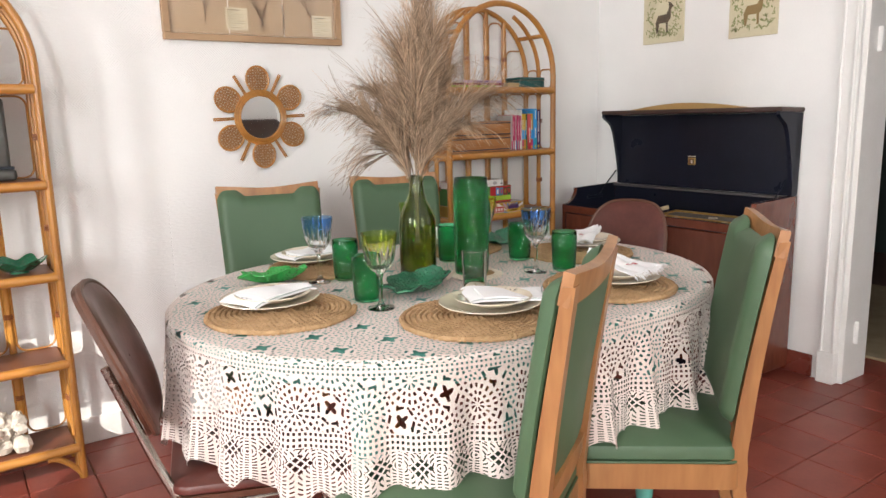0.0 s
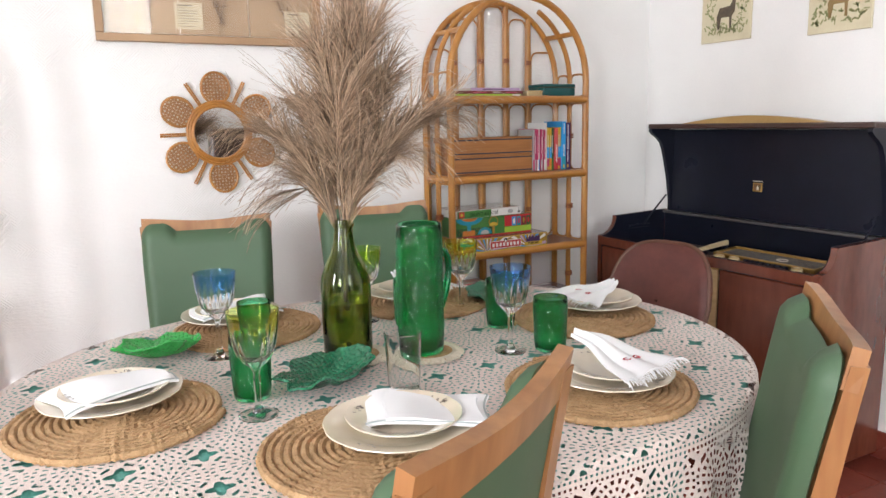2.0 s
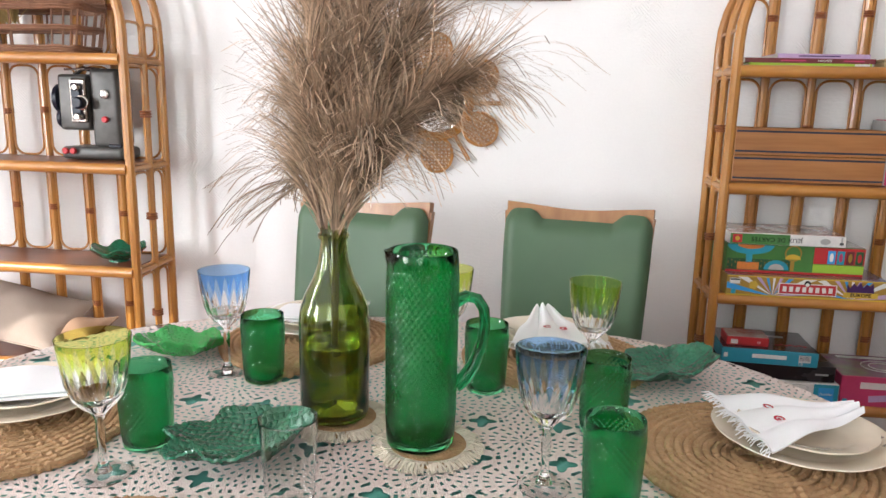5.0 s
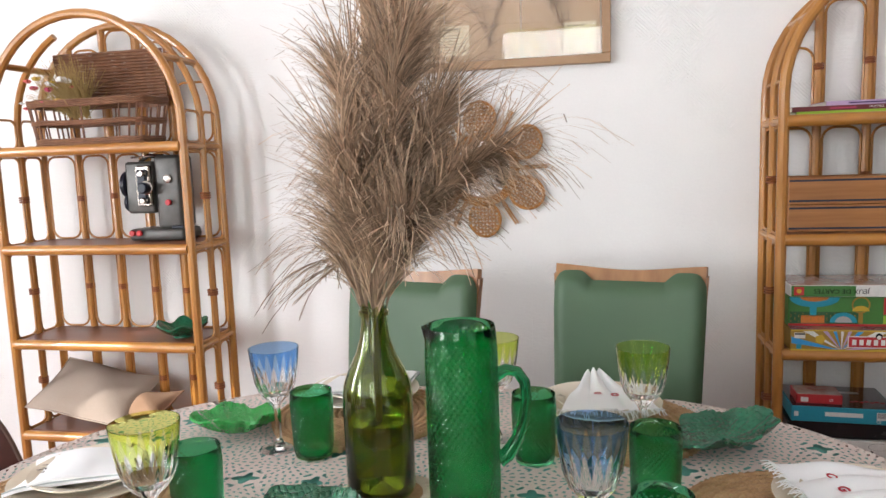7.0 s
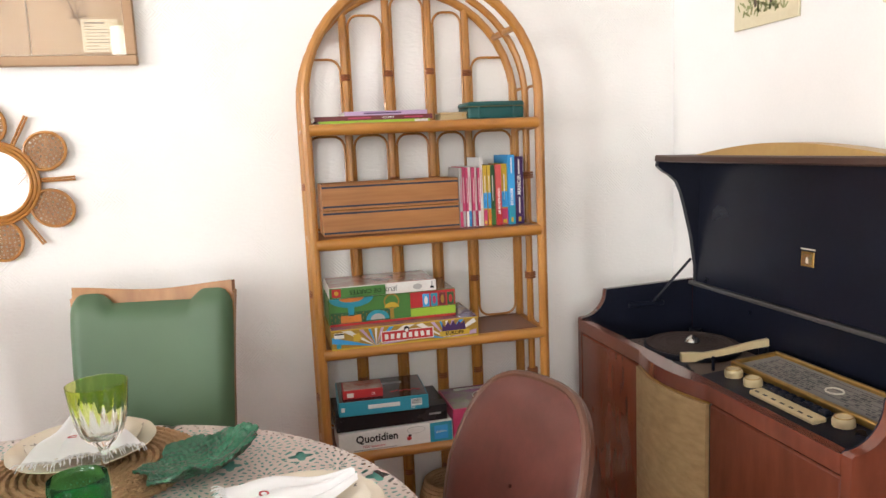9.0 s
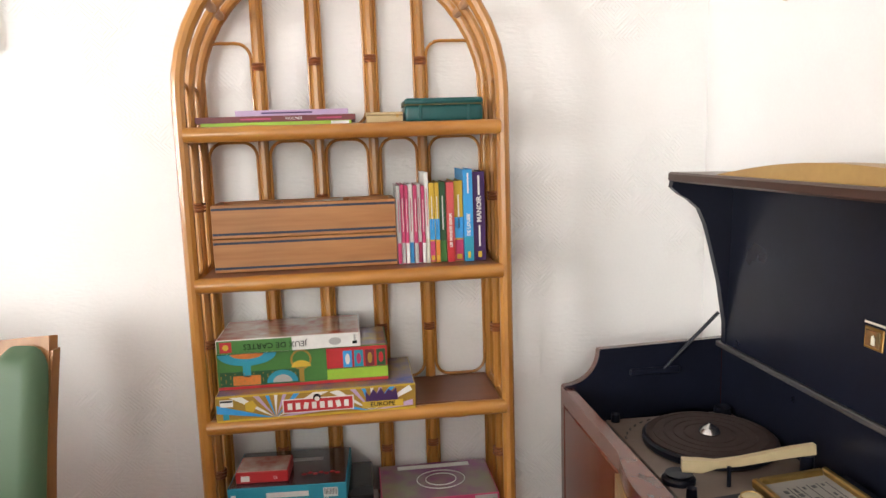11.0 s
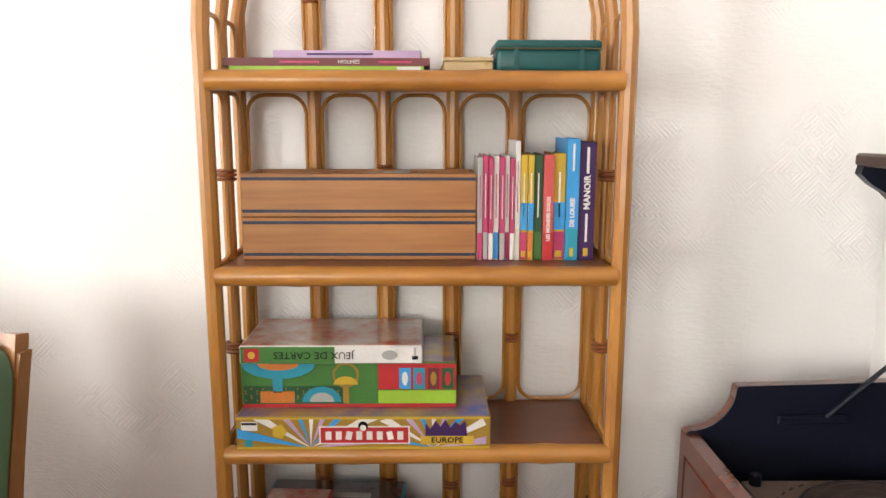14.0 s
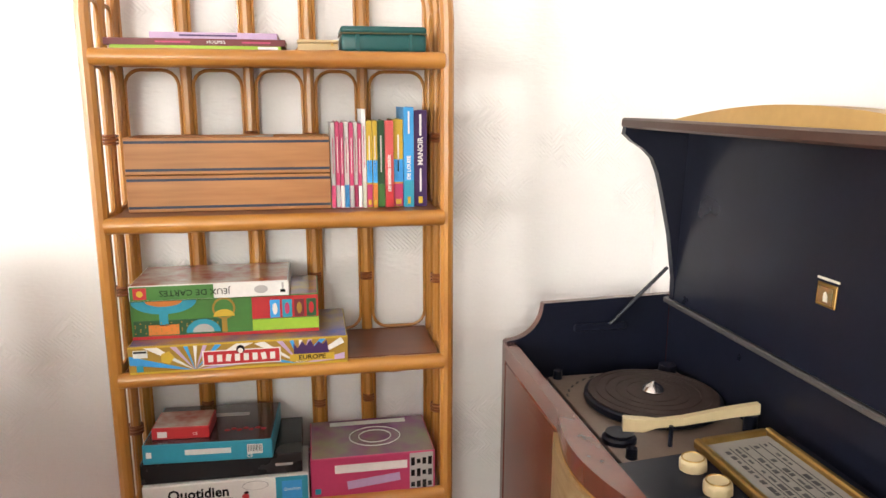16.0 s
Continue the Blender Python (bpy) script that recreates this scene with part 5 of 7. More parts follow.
def goblet(m, material, label):
    t = thing("goblet", m, label, "goblet", "cut crystal goblets")
    prof = [(0.0, 0.0), (0.034, 0.0), (0.0345, 0.0012), (0.026, 0.0024), (0.011, 0.0055), (0.0058, 0.020), (0.0050, 0.040), (0.0062, 0.062), (0.0052, 0.076), (0.0085, 0.084), (0.011, 0.089), (0.020, 0.097), (0.030, 0.110), (0.0365, 0.128), (0.0395, 0.144), (0.0412, 0.154), (0.0445, 0.186), (0.0447, 0.188), (0.0437, 0.188), (0.0395, 0.152), (0.0345, 0.130), (0.027, 0.114), (0.015, 0.104), (0.0, 0.102)]
    fl = lambda a, i: 1 + (0.0, 0.03, 0.07, 0.085, 0.075, 0.045, 0.012)[i] * (0.5 - abs(math.cos(8 * a)) ** 1.5) if i < 7 else 1
    part("foot", lathe(Geo(), prof[:5] + [(0.0062, 0.0165), (0.0, 0.0165)], 64), G_CLEAR, t)
    part("stem", lathe(Geo(), [(0.0, 0.0168), (0.0060, 0.0168)] + prof[6:9] + [(0.0080, 0.0835), (0.0, 0.0835)], 48, (0, 0, 0), lambda a, i: 1 + (0.06 * (abs(math.cos(3 * a)) - 0.5) if 1 < i < 5 else 0)), G_CLEAR, t, smooth=25)
    part("bowl", lathe(Geo(), [(0.0, 0.0838), (0.0085, 0.084)] + prof[10:], 128, (0, 0, 0), fl), material, t, smooth=25)
    return t


lime = goblet(pose(0.94, 1.525, CZ), G_LIME, "lime green and clear cut crystal goblet")
copy_thing(lime, pose(1.592, 1.945, CZ, 0, 0, 20))
copy_thing(lime, pose(1.335, 1.99, CZ, 0, 0, 50))
blue = goblet(pose(0.95, 1.893, CZ), G_BLUE, "blue and clear cut crystal goblet")
copy_thing(blue, pose(1.508, 1.587, CZ, 0, 0, 33))


def leaf_dish(m, material, L, W, label, group=""):
    """A glazed dish in the form of a lobed leaf with veins."""
    t = thing("leaf_dish", m, label, "dish", group)

    def f(u, v):
        a = 2 * math.pi * u
        rad = (0.5 + 0.035 * math.cos(7 * a) + 0.02 * math.cos(13 * a + 1)) * (1 - 0.10 * math.cos(a))
        x, y = L * rad * v * math.cos(a), W * rad * v * math.sin(a)
        z = 0.004 + 0.030 * v ** 2.2 * (1 + 0.45 * math.cos(a + 0.6)) + 0.0055 * v ** 3 * math.sin(5 * a) + 0.0018 * v * v * math.sin(11 * a)
        vein = math.exp(-((y / 0.003) ** 2)) + 0.8 * max(0, math.cos(2 * math.pi * (x + abs(y) * 0.8) / 0.034)) ** 8
        blister = abs(math.sin(x * 330 + 2 * math.sin(y * 90)) * math.sin(y * 360 + 2 * math.sin(x * 80 + 1)))
        z += 0.0034 * min(1.0, vein) + 0.0042 * math.sqrt(blister) * (1 - min(1.0, vein)) * min(1.0, 5 * v)
        return (x, y, z)

    part("dish", sheet(Geo(), 220, 64, lambda u, v: f(u, 0.01 + 0.99 * v), 0.004), material, t, smooth=70)
    return t


leaf_dish(pose(0.838, 1.948, CZ + 0.002, 0, 0, -36), LEAF1, 0.19, 0.15, "bright green glazed cabbage leaf dish on the lace")
leaf_dish(pose(1.10, 1.605, CZ + 0.002, 4, 0, 18), LEAF2, 0.20, 0.155, "deep green glazed textured leaf dish on the lace", "deep green leaf dishes")
leaf_dish(pose(1.735, 1.995, CZ + 0.002, 0, 0, 32), LEAF2, 0.20, 0.15, "deep green glazed textured leaf dish beside goblet", "deep green leaf dishes")

# dried pampas grass
def pampas_straw():
    """Pale strands, each of its own shade."""
    m = mat("dried_pampas", (0.62, 0.47, 0.34), (0.40, 0.28, 0.18), rough=0.7, scale=40, fine=200, bump=0)
    nt = m.node_tree
    N, L = nt.nodes, nt.links
    bsdf = N["Principled BSDF"]
    src = bsdf.inputs["Base Color"].links[0].from_socket
    geo, hsv, rr = N.new("ShaderNodeNewGeometry"), N.new("ShaderNodeHueSaturation"), N.new("ShaderNodeMapRange")
    rr.inputs[3].default_value, rr.inputs[4].default_value = 0.35, 1.40
    L.new(geo.outputs["Random Per Island"], rr.inputs[0])
    L.new(rr.outputs[0], hsv.inputs["Value"])
    L.new(src, hsv.inputs["Color"])
    L.new(hsv.outputs[0], bsdf.inputs["Base Color"])
    return m


PAMPAS = pampas_straw()
bunch = thing("pampas_grass", pose(1.19, 1.738, CZ + 0.008), "dried beige-brown pampas grass plumes standing in the bottle", "dried grass")


def strand(vs, fs, pts, r):
    base = len(vs)
    k = len(pts)
    for i, p in enumerate(pts):
        rr = r * (1 - 0.6 * i / (k - 1))
        vs += [(p.x + rr, p.y, p.z), (p.x - 0.5 * rr, p.y + 0.866 * rr, p.z), (p.x - 0.5 * rr, p.y - 0.866 * rr, p.z)]
    for i in range(k - 1):
        a, b = base + 3 * i, base + 3 * i + 3
        fs += [(a, a + 1, b + 1, b), (a + 1, a + 2, b + 2, b + 1), (a + 2, a, b, b + 2)]


def plume(seed, az, lean, height, count, droop, t_low=0.40):
    """One plume: a stalk that arches over, with long fine strands that leave it upwards, fan out and hang at their tips."""
    rnd = random.Random(seed)
    az = radians(az)
    d = Vector((math.cos(az), math.sin(az), 0))
    stem = []
    for i in range(25):
        t = i / 24
        h = 0.10 + height * (t - 0.30 * droop * t ** 3)
        stem.append(Vector((0, 0, h)) + d * (lean * (0.02 + max(0, t - 0.26) ** 1.35)) + Vector((0.004 * math.sin(3 * t + seed), 0.004 * math.cos(2 * t + seed), 0)))
    part("stalk", tube(Geo(), stem[:20], 0.0019, 6), PAMPAS, bunch)
    vs, fs = [], []
    for _ in range(count // 10):
        t0 = t_low + (0.97 - t_low) * rnd.random() ** 0.9
        a = rnd.uniform(0, 2 * math.pi)
        L0 = rnd.uniform(0.11, 0.21) * (1.25 if rnd.random() < 0.1 else 1.0)
        reach, sag, side = rnd.uniform(0.04, 0.34), 0.06 + 0.50 * rnd.random() ** 1.5, rnd.uniform(-0.20, 0.20)
        for _k in range(6):
            x = min(23.9, (t0 + rnd.uniform(-0.03, 0.03)) * 24)
            i = int(x)
            q = stem[i].lerp(stem[i + 1], x - i)
            up = (stem[i + 1] - stem[i]).normalized()
            b = a + rnd.uniform(-0.22, 0.22)
            out = Vector((math.cos(b), math.sin(b), 0)) + d * 0.35
            turn = Vector((-out.y, out.x, 0)) * (side + rnd.uniform(-0.02, 0.02))
            L = L0 * rnd.uniform(0.75, 1.12)
            dirn = (up + out * reach).normalized()
            pts = []
            for k in range(8):
                pts.append(q.copy())
                q = q + dirn * (L / 7)
                dirn = (dirn + out * 0.04 + turn + Vector((rnd.uniform(-0.09, 0.09), rnd.uniform(-0.09, 0.09), -sag * (k + 1) / 6))).normalized()
            strand(vs, fs, pts, rnd.uniform(0.0008, 0.0017))
    g = Geo()
    g.add(vs, fs)
    part("plume", g, PAMPAS, bunch, smooth=0)


for k, (az, lean, h, n, dr, lo) in enumerate(((20, 0.05, 0.62, 1300, 0.0, 0.42), (-18, 0.25, 0.52, 1300, 0.85, 0.40), (5, 0.13, 0.54, 1200, 0.6, 0.44), (25, 0.14, 0.47, 1000, 0.95, 0.40), (118, 0.31, 0.52, 1300, 0.95, 0.40), (96, 0.25, 0.57, 1200, 0.85, 0.42),
                                               (140, 0.10, 0.42, 900, 1.3, 0.38), (-50, 0.14, 0.44, 900, 1.0, 0.38), (340, 0.08, 0.60, 1100, 0.3, 0.46), (250, 0.06, 0.46, 800, 0.6, 0.40), (60, 0.09, 0.58, 1100, 0.3, 0.44), (160, 0.03, 0.54, 1000, 0.2, 0.40))):
    plume(k + 3, az, lean, h, n, dr, lo)

# ---- things on the walls ----
CANE = mat("woven_cane", (0.44, 0.235, 0.10), (0.30, 0.14, 0.05), rough=0.5, scale=40, fine=200, bump=0.4)
MIRROR = bpy.data.materials.new("mirror_silver")
MIRROR.use_nodes = True
MIRROR.node_tree.nodes["Principled BSDF"].inputs["Metallic"].default_value = 1.0
MIRROR.node_tree.nodes["Principled BSDF"].inputs["Roughness"].default_value = 0.02
MIRROR.node_tree.nodes["Principled BSDF"].inputs["Base Color"].default_value = (0.70, 0.70, 0.68, 1)
mirror = thing("flower_mirror", pose(1.188, NORTH - 0.004, 1.228, 90), "round rattan mirror shaped as a flower with cane petals", "mirror")
part("mirror_glass", lathe(Geo(), [(0, 0.010), (0.088, 0.010), (0.088, 0.013), (0, 0.013)], 64), MIRROR, mirror, "silvered mirror glass")
for k, r in enumerate((0.089, 0.098, 0.106)):
    part("ring", tube(Geo(), [(r * math.cos(radians(6 * i)), r * math.sin(radians(6 * i)), 0.018 - 0.003 * k) for i in range(60)], 0.0052, 8, True), RATTAN, mirror)
for k in range(6):
    a = radians(90 + 60 * k + 1.5)
    pm = pose(0.150 * math.cos(a), 0.150 * math.sin(a), 0.006, 0, 0, math.degrees(a) - 90)
    rx, ry = 0.047, 0.052
    petal = part("petal", tube(Geo(), [(rx * math.cos(radians(9 * i)), ry * math.sin(radians(9 * i)), 0.006) for i in range(40)], 0.0042, 7, True, pm), RATTAN, mirror)
    g = Geo()
    for i in range(-4, 5):
        t = i * 0.0105
        for half, vert in ((ry * math.sqrt(max(0, 1 - (t / rx) ** 2)), True), (rx * math.sqrt(max(0, 1 - (t / ry) ** 2)), False)):
            if half < 0.006:
                continue
            if vert:
                rbox(g, t, 0, 0.005, 0.0042, 2 * half, 0.0012, 0, pm)
            else:
                rbox(g, 0, t, 0.0062, 2 * half, 0.0042, 0.0012, 0, pm)
    for i in range(-6, 7):
        t = i * 0.0105
        half = 0.046 ** 2 - t * t
        if half > 0.0001:
            for sgn in (45, -45):
                rbox(g, 0, t, 0.0075, 2 * math.sqrt(half), 0.0026, 0.0010, 0, pm @ pose(0, 0, 0, 0, 0, sgn))
    part("cane_weave", g, CANE, petal)
    b = a + radians(30)
    d = Vector((math.cos(b), math.sin(b), 0))
    nrm = Vector((-d.y, d.x, 0))
    for sgn in (-1, 1):
        g = Geo()
        tube(g, [d * 0.105 + nrm * 0.003 * sgn + Vector((0, 0, 0.008)), d * 0.193 + nrm * 0.0035 * sgn + Vector((0, 0, 0.008))], 0.0030, 7)
        part("ray", g, RATTAN, mirror)

# framed herbarium sheets
OAK = mat("pale_oak_frame", (0.42, 0.27, 0.15), (0.32, 0.19, 0.10), rough=0.5, scale=6, fine=50, stretch=(0.25, 1, 1))
KRAFT = mat("brown_herbarium_paper", (0.36, 0.245, 0.145), (0.29, 0.19, 0.105), rough=0.7, scale=3.5, fine=30, bump=0.2, depth=0.004)
LABEL = mat("yellowed_label", (0.50, 0.42, 0.29), (0.44, 0.36, 0.24), rough=0.7, scale=20)
INK = mat("faded_ink", (0.12, 0.09, 0.06), rough=0.8, bump=0)
DRY = mat("pressed_plant", (0.12, 0.075, 0.04), (0.18, 0.11, 0.06), rough=0.8, scale=60)
X0, X1, Z0, Z1 = 0.832, 1.566, 1.522, 2.03
herb = thing("herbarium_frame", pose(0, NORTH - 0.003, 0), "pale oak frame with pressed plants on brown paper under glass", "picture")
for name, cx, cz, sx, sz in (("frame_rail", (X0 + X1) / 2, Z0 + 0.0125, X1 - X0, 0.025), ("frame_rail", (X0 + X1) / 2, Z1 - 0.0125, X1 - X0, 0.025), ("frame_stile", X0 + 0.0125, (Z0 + Z1) / 2, 0.025, Z1 - Z0 - 0.052), ("frame_stile", X1 - 0.0125, (Z0 + Z1) / 2, 0.025, Z1 - Z0 - 0.052)):
    part(name, rbox(Geo(), cx, -0.014, cz, sx, 0.028, sz, 0.002), OAK, herb)
W3 = (X1 - X0 - 0.054) / 3
for k in range(3):
    cx = X0 + 0.027 + W3 * (k + 0.5)
    part("paper_sheet", sheet(Geo(), 14, 12, lambda u, v: (cx + (W3 - 0.002) * (u - 0.5), -0.010 - 0.0018 * math.sin(5 * u + k) * math.sin(4 * v + k), Z0 + 0.028 + (Z1 - Z0 - 0.056) * v), 0.001), KRAFT, herb)
    rnd = random.Random(30 + k)
    g = Geo()
    base = Vector((cx + 0.02, -0.0135, Z0 + 0.075))
    for i in range(5):
        p, pts = base.copy(), []
        d = Vector((rnd.uniform(-0.35, 0.45), 0, 1))
        for s in range(14):
            pts.append(p.copy())
            p += d.normalized() * 0.024
            d += Vector((rnd.uniform(-0.18, 0.18), 0, 0))
        tube(g, pts, 0.0011, 4)
        for s in range(2, 13, 2):
            tube(g, [pts[s], pts[s] + Vector((rnd.uniform(-0.03, 0.03), 0, rnd.uniform(0.0, 0.03)))], 0.0016, 4)
    for i in range(9):
        tube(g, [base, base + Vector((rnd.uniform(-0.022, 0.022), 0, rnd.uniform(-0.018, 0.014)))], 0.0012, 4)
    part("pressed_plant", g, DRY, herb, "dry pressed plant")
for lx0, lx1, lz0, lz1 in ((1.072, 1.16, 1.566, 1.652), (1.437, 1.526, 1.556, 1.640)):
    lab = part("paper_label", rbox(Geo(), (lx0 + lx1) / 2, -0.0142, (lz0 + lz1) / 2, lx1 - lx0, 0.0008, lz1 - lz0, 0), LABEL, herb, "yellowed printed label")
    g = Geo()
    for i in range(9):
        w = (0.6, 0.3, 0.8, 0.78, 0.6, 0.82, 0.8, 0.4, 0.7)[i] * (lx1 - lx0)
        rbox(g, lx0 + 0.006 + w / 2, -0.0150, lz1 - 0.010 - 0.0083 * i, w * 0.9, 0.0004, 0.0035 if i == 0 else 0.0014, 0)
    part("label_print", g, INK, lab)
part("glass_pane", rbox(Geo(), (X0 + X1) / 2, -0.0205, (Z0 + Z1) / 2, X1 - X0 - 0.05, 0.002, Z1 - Z0 - 0.05, 0), PANE, herb, smooth=0).visible_shadow = False

# two small animal prints on the east wall
PRINTP = mat("aged_print_paper", (0.66, 0.60, 0.42), (0.58, 0.51, 0.34), rough=0.6, scale=8)
PGREEN = mat("print_foliage", (0.22, 0.26, 0.10), (0.34, 0.33, 0.16), rough=0.7, scale=60)
PDARK = mat("print_animal", (0.07, 0.055, 0.04), (0.14, 0.10, 0.06), rough=0.7, scale=60)
PTAN = mat("print_tan_animal", (0.30, 0.20, 0.08), rough=0.7)
for k, (ya, yb, zb) in enumerate(((2.583, 2.336, 1.552), (2.088, 1.850, 1.535))):
    w, h, yc = ya - yb, 0.31, (ya + yb) / 2
    pic = thing("animal_print", pose(EAST - 0.006, yc, zb, 0, 0, -90), ("unframed print of a dark deer among green leaves", "unframed print of a tan fox among green leaves")[k], "picture", "animal prints")
    part("board", rbox(Geo(), 0, 0, h / 2, w, 0.008, h, 0.0015), PRINTP, pic)
    g = Geo()
    rnd = random.Random(60 + k)
    for i in range(210):
        x, z = rnd.uniform(-0.43, 0.43) * w, 0.035 + rnd.random() ** 1.4 * 0.24
        if abs(x) < 0.05 and 0.08 < z < 0.2:
            continue
        a = rnd.uniform(0, 180)
        rbox(g, 0, 0, 0, rnd.uniform(0.008, 0.022), 0.0005, rnd.uniform(0.003, 0.007), 0, pose(x, -0.0046, z, 0, a, 0))
    part("print_foliage", g, PGREEN, pic)
    g = Geo()
    A = Matrix(((1, 0, 0, 0), (0, 0, -1, -0.0050), (0, 1, 0, 0), (0, 0, 0, 1)))
    prism(g, [(-0.045, 0.10), (-0.030, 0.135), (0.020, 0.138), (0.035, 0.165), (0.030, 0.195), (0.045, 0.190), (0.062, 0.172), (0.048, 0.160), (0.045, 0.115), (0.030, 0.098), (0.030, 0.05), (0.022, 0.05), (0.018, 0.096), (-0.022, 0.096), (-0.030, 0.05), (-0.038, 0.05)], 0.0008, A)
    part("print_animal", g, (PDARK, PTAN)[k], pic)

# ---- things on the right-hand shelf ----
def paint(name, col, rough=0.4, **kw):
    return mat(name, col, tuple(c * 0.85 for c in col), rough=rough, scale=15, fine=120, bump=0.04, spec=0.35, **kw)


WHITE, RED, BLUE, YELLOW = paint("white_card", (0.78, 0.77, 0.74)), paint("red_card", (0.48, 0.03, 0.035)), paint("cyan_card", (0.03, 0.30, 0.42)), paint("yellow_card", (0.60, 0.40, 0.04))
GREENC, BLACKC, PURPLE, PINK = paint("green_card", (0.065, 0.20, 0.045)), paint("black_card", (0.012, 0.012, 0.014), 0.25), paint("purple_card", (0.055, 0.02, 0.10)), paint("pink_card", (0.50, 0.05, 0.14))
LILAC, LIME, BROWNC, NAVY = paint("lilac_card", (0.50, 0.36, 0.56)), paint("lime_card", (0.34, 0.55, 0.05)), paint("brown_card", (0.16, 0.03, 0.035)), paint("navy_stripe", (0.02, 0.03, 0.06))
SKYB, ORANGE, GREYC, TEALC = paint("sky_blue_card", (0.05, 0.34, 0.72)), paint("orange_card", (0.62, 0.20, 0.04)), paint("grey_card", (0.42, 0.41, 0.40)), paint("teal_leather", (0.012, 0.085, 0.085), 0.3)
DKGREEN, CORAL, GOLD = paint("dark_green_card", (0.03, 0.10, 0.04)), paint("coral_card", (0.60, 0.10, 0.10)), paint("gold_card", (0.36, 0.22, 0.035))
PINE = mat("honey_pine", (0.44, 0.20, 0.062), (0.26, 0.10, 0.028), rough=0.45, scale=28, fine=110, stretch=(0.06, 1, 1), bump=0.06)
PAGES = paint("book_pages", (0.70, 0.66, 0.56), 0.8)
FRONT = Matrix(((1, 0, 0, 0), (0, 0, -1, 0), (0, 1, 0, 0), (0, 0, 0, 1)))      # turns flat outlines to face the room


def flat(name, parent, material, x, z, w, h, y, turn=0.0, lift=0.0006):
    g = Geo()
    rbox(g, 0, 0, 0, w, 0.0008, h, 0, pose(x, y - lift, z, 0, turn, 0))
    return part(name, g, material, parent, smooth=0)


def disc(name, parent, material, x, z, r, y, rz=None, n=16, a0=0, a1=360, lift=0.001):
    rz = rz or r
    pts = [(x + r * math.cos(radians(a0 + (a1 - a0) * i / n)), z + rz * math.sin(radians(a0 + (a1 - a0) * i / n))) for i in range(n if a1 - a0 == 360 else n + 1)]
    return part(name, prism(Geo(), pts, 0.0006, pose(0, y - lift, 0) @ FRONT), material, parent, smooth=0)


def words(text, size, parent, material, x, z, y, stretch=1.0, turn=0, lift=0.0014, bold=0.0):
    return lettering("lettering", text, size, pose(x, y - lift, z) @ FRONT @ pose(0, 0, 0, 0, 0, turn), material, parent, stretch, bold)


def carton(name, x0, x1, y0, y1, z0, z1, sides, label, category="board game", top=None, rz=0.0):
    """A cardboard box; front at y0. Parts are laid out in the box's own frame."""
    c = thing(name, pose((x0 + x1) / 2, y0, z0, 0, 0, rz), label, category)
    w, d, h = x1 - x0, y1 - y0, z1 - z0
    part("box", rbox(Geo(), 0, d / 2, h / 2, w, d, h, 0.0015), sides, c)
    if top:
        part("top_picture", rbox(Geo(), 0, d / 2, h + 0.0005, w - 0.006, d - 0.006, 0.0008, 0), top, c, smooth=0)
    return c


S4, S3, S2, S1 = 1.3415, 1.0435, 0.7465, 0.4505      # tops of the boards
# two stacked pine crates
for k in range(2):
    z0 = S3 + 0.0715 * k
    cr = thing("wooden_crate", pose(2.203, 2.742, z0), ("honey pine crate with navy stripes standing on the shelf", "open honey pine crate with dividers stacked on another")[k], "crate", "striped pine crates")
    for nm, cx, cy, sx, sy in (("front_board", 0, 0.005, 0.382, 0.010), ("back_board", 0, 0.115, 0.382, 0.010), ("end_board", -0.186, 0.06, 0.010, 0.0995), ("end_board", 0.186, 0.06, 0.010, 0.0995)):
        part(nm, rbox(Geo(), cx, cy, 0.035, sx, sy, 0.070, 0.0012), PINE, cr)
    part("bottom", rbox(Geo(), 0, 0.06, 0.004, 0.36, 0.0995, 0.006, 0), PINE, cr)
    for z in (0.009, 0.0615):
        part("stripe", rbox(Geo(), 0, -0.0003, z, 0.380, 0.0008, 0.005, 0), NAVY, cr, smooth=0)
    if k:
        for x in (-0.055, 0.095):
            part("divider", rbox(Geo(), x, 0.06, 0.036, 0.005, 0.0995, 0.060, 0.001), PINE, cr)
        part("paper_slip", sheet(Geo(), 8, 4, lambda u, v: (-0.02 + 0.10 * u, 0.03 + 0.05 * v, 0.064 + 0.008 * u * v), 0.001), GREYC, cr)

# upright paperbacks: left edge, thickness, height, spine colours from the top down
BOOKS = [(2.3955, 0.008, 0.168, GREYC, PINK, ""), (2.4045, 0.008, 0.170, PINK, GREYC, ""), (2.4135, 0.007, 0.168, PINK, WHITE, ""), (2.4215, 0.009, 0.170, WHITE, SKYB, ""), (2.4315, 0.008, 0.168, PINK, GREYC, ""), (2.4405, 0.007, 0.170, WHITE, PINK, ""),
         (2.4485, 0.007, 0.166, PINK, WHITE, ""), (2.4565, 0.008, 0.194, WHITE, PAGES, ""), (2.4655, 0.011, 0.172, YELLOW, PINK, ""), (2.4775, 0.009, 0.172, YELLOW, ORANGE, ""), (2.4875, 0.014, 0.172, DKGREEN, GREENC, ""), (2.5025, 0.016, 0.172, CORAL, RED, "LES MONDES DOUX"),
         (2.5195, 0.019, 0.174, YELLOW, PINK, ""), (2.5395, 0.020, 0.198, SKYB, BLUE, "DE LOUISE"), (2.5605, 0.026, 0.192, PURPLE, PURPLE, "MANOIR")]
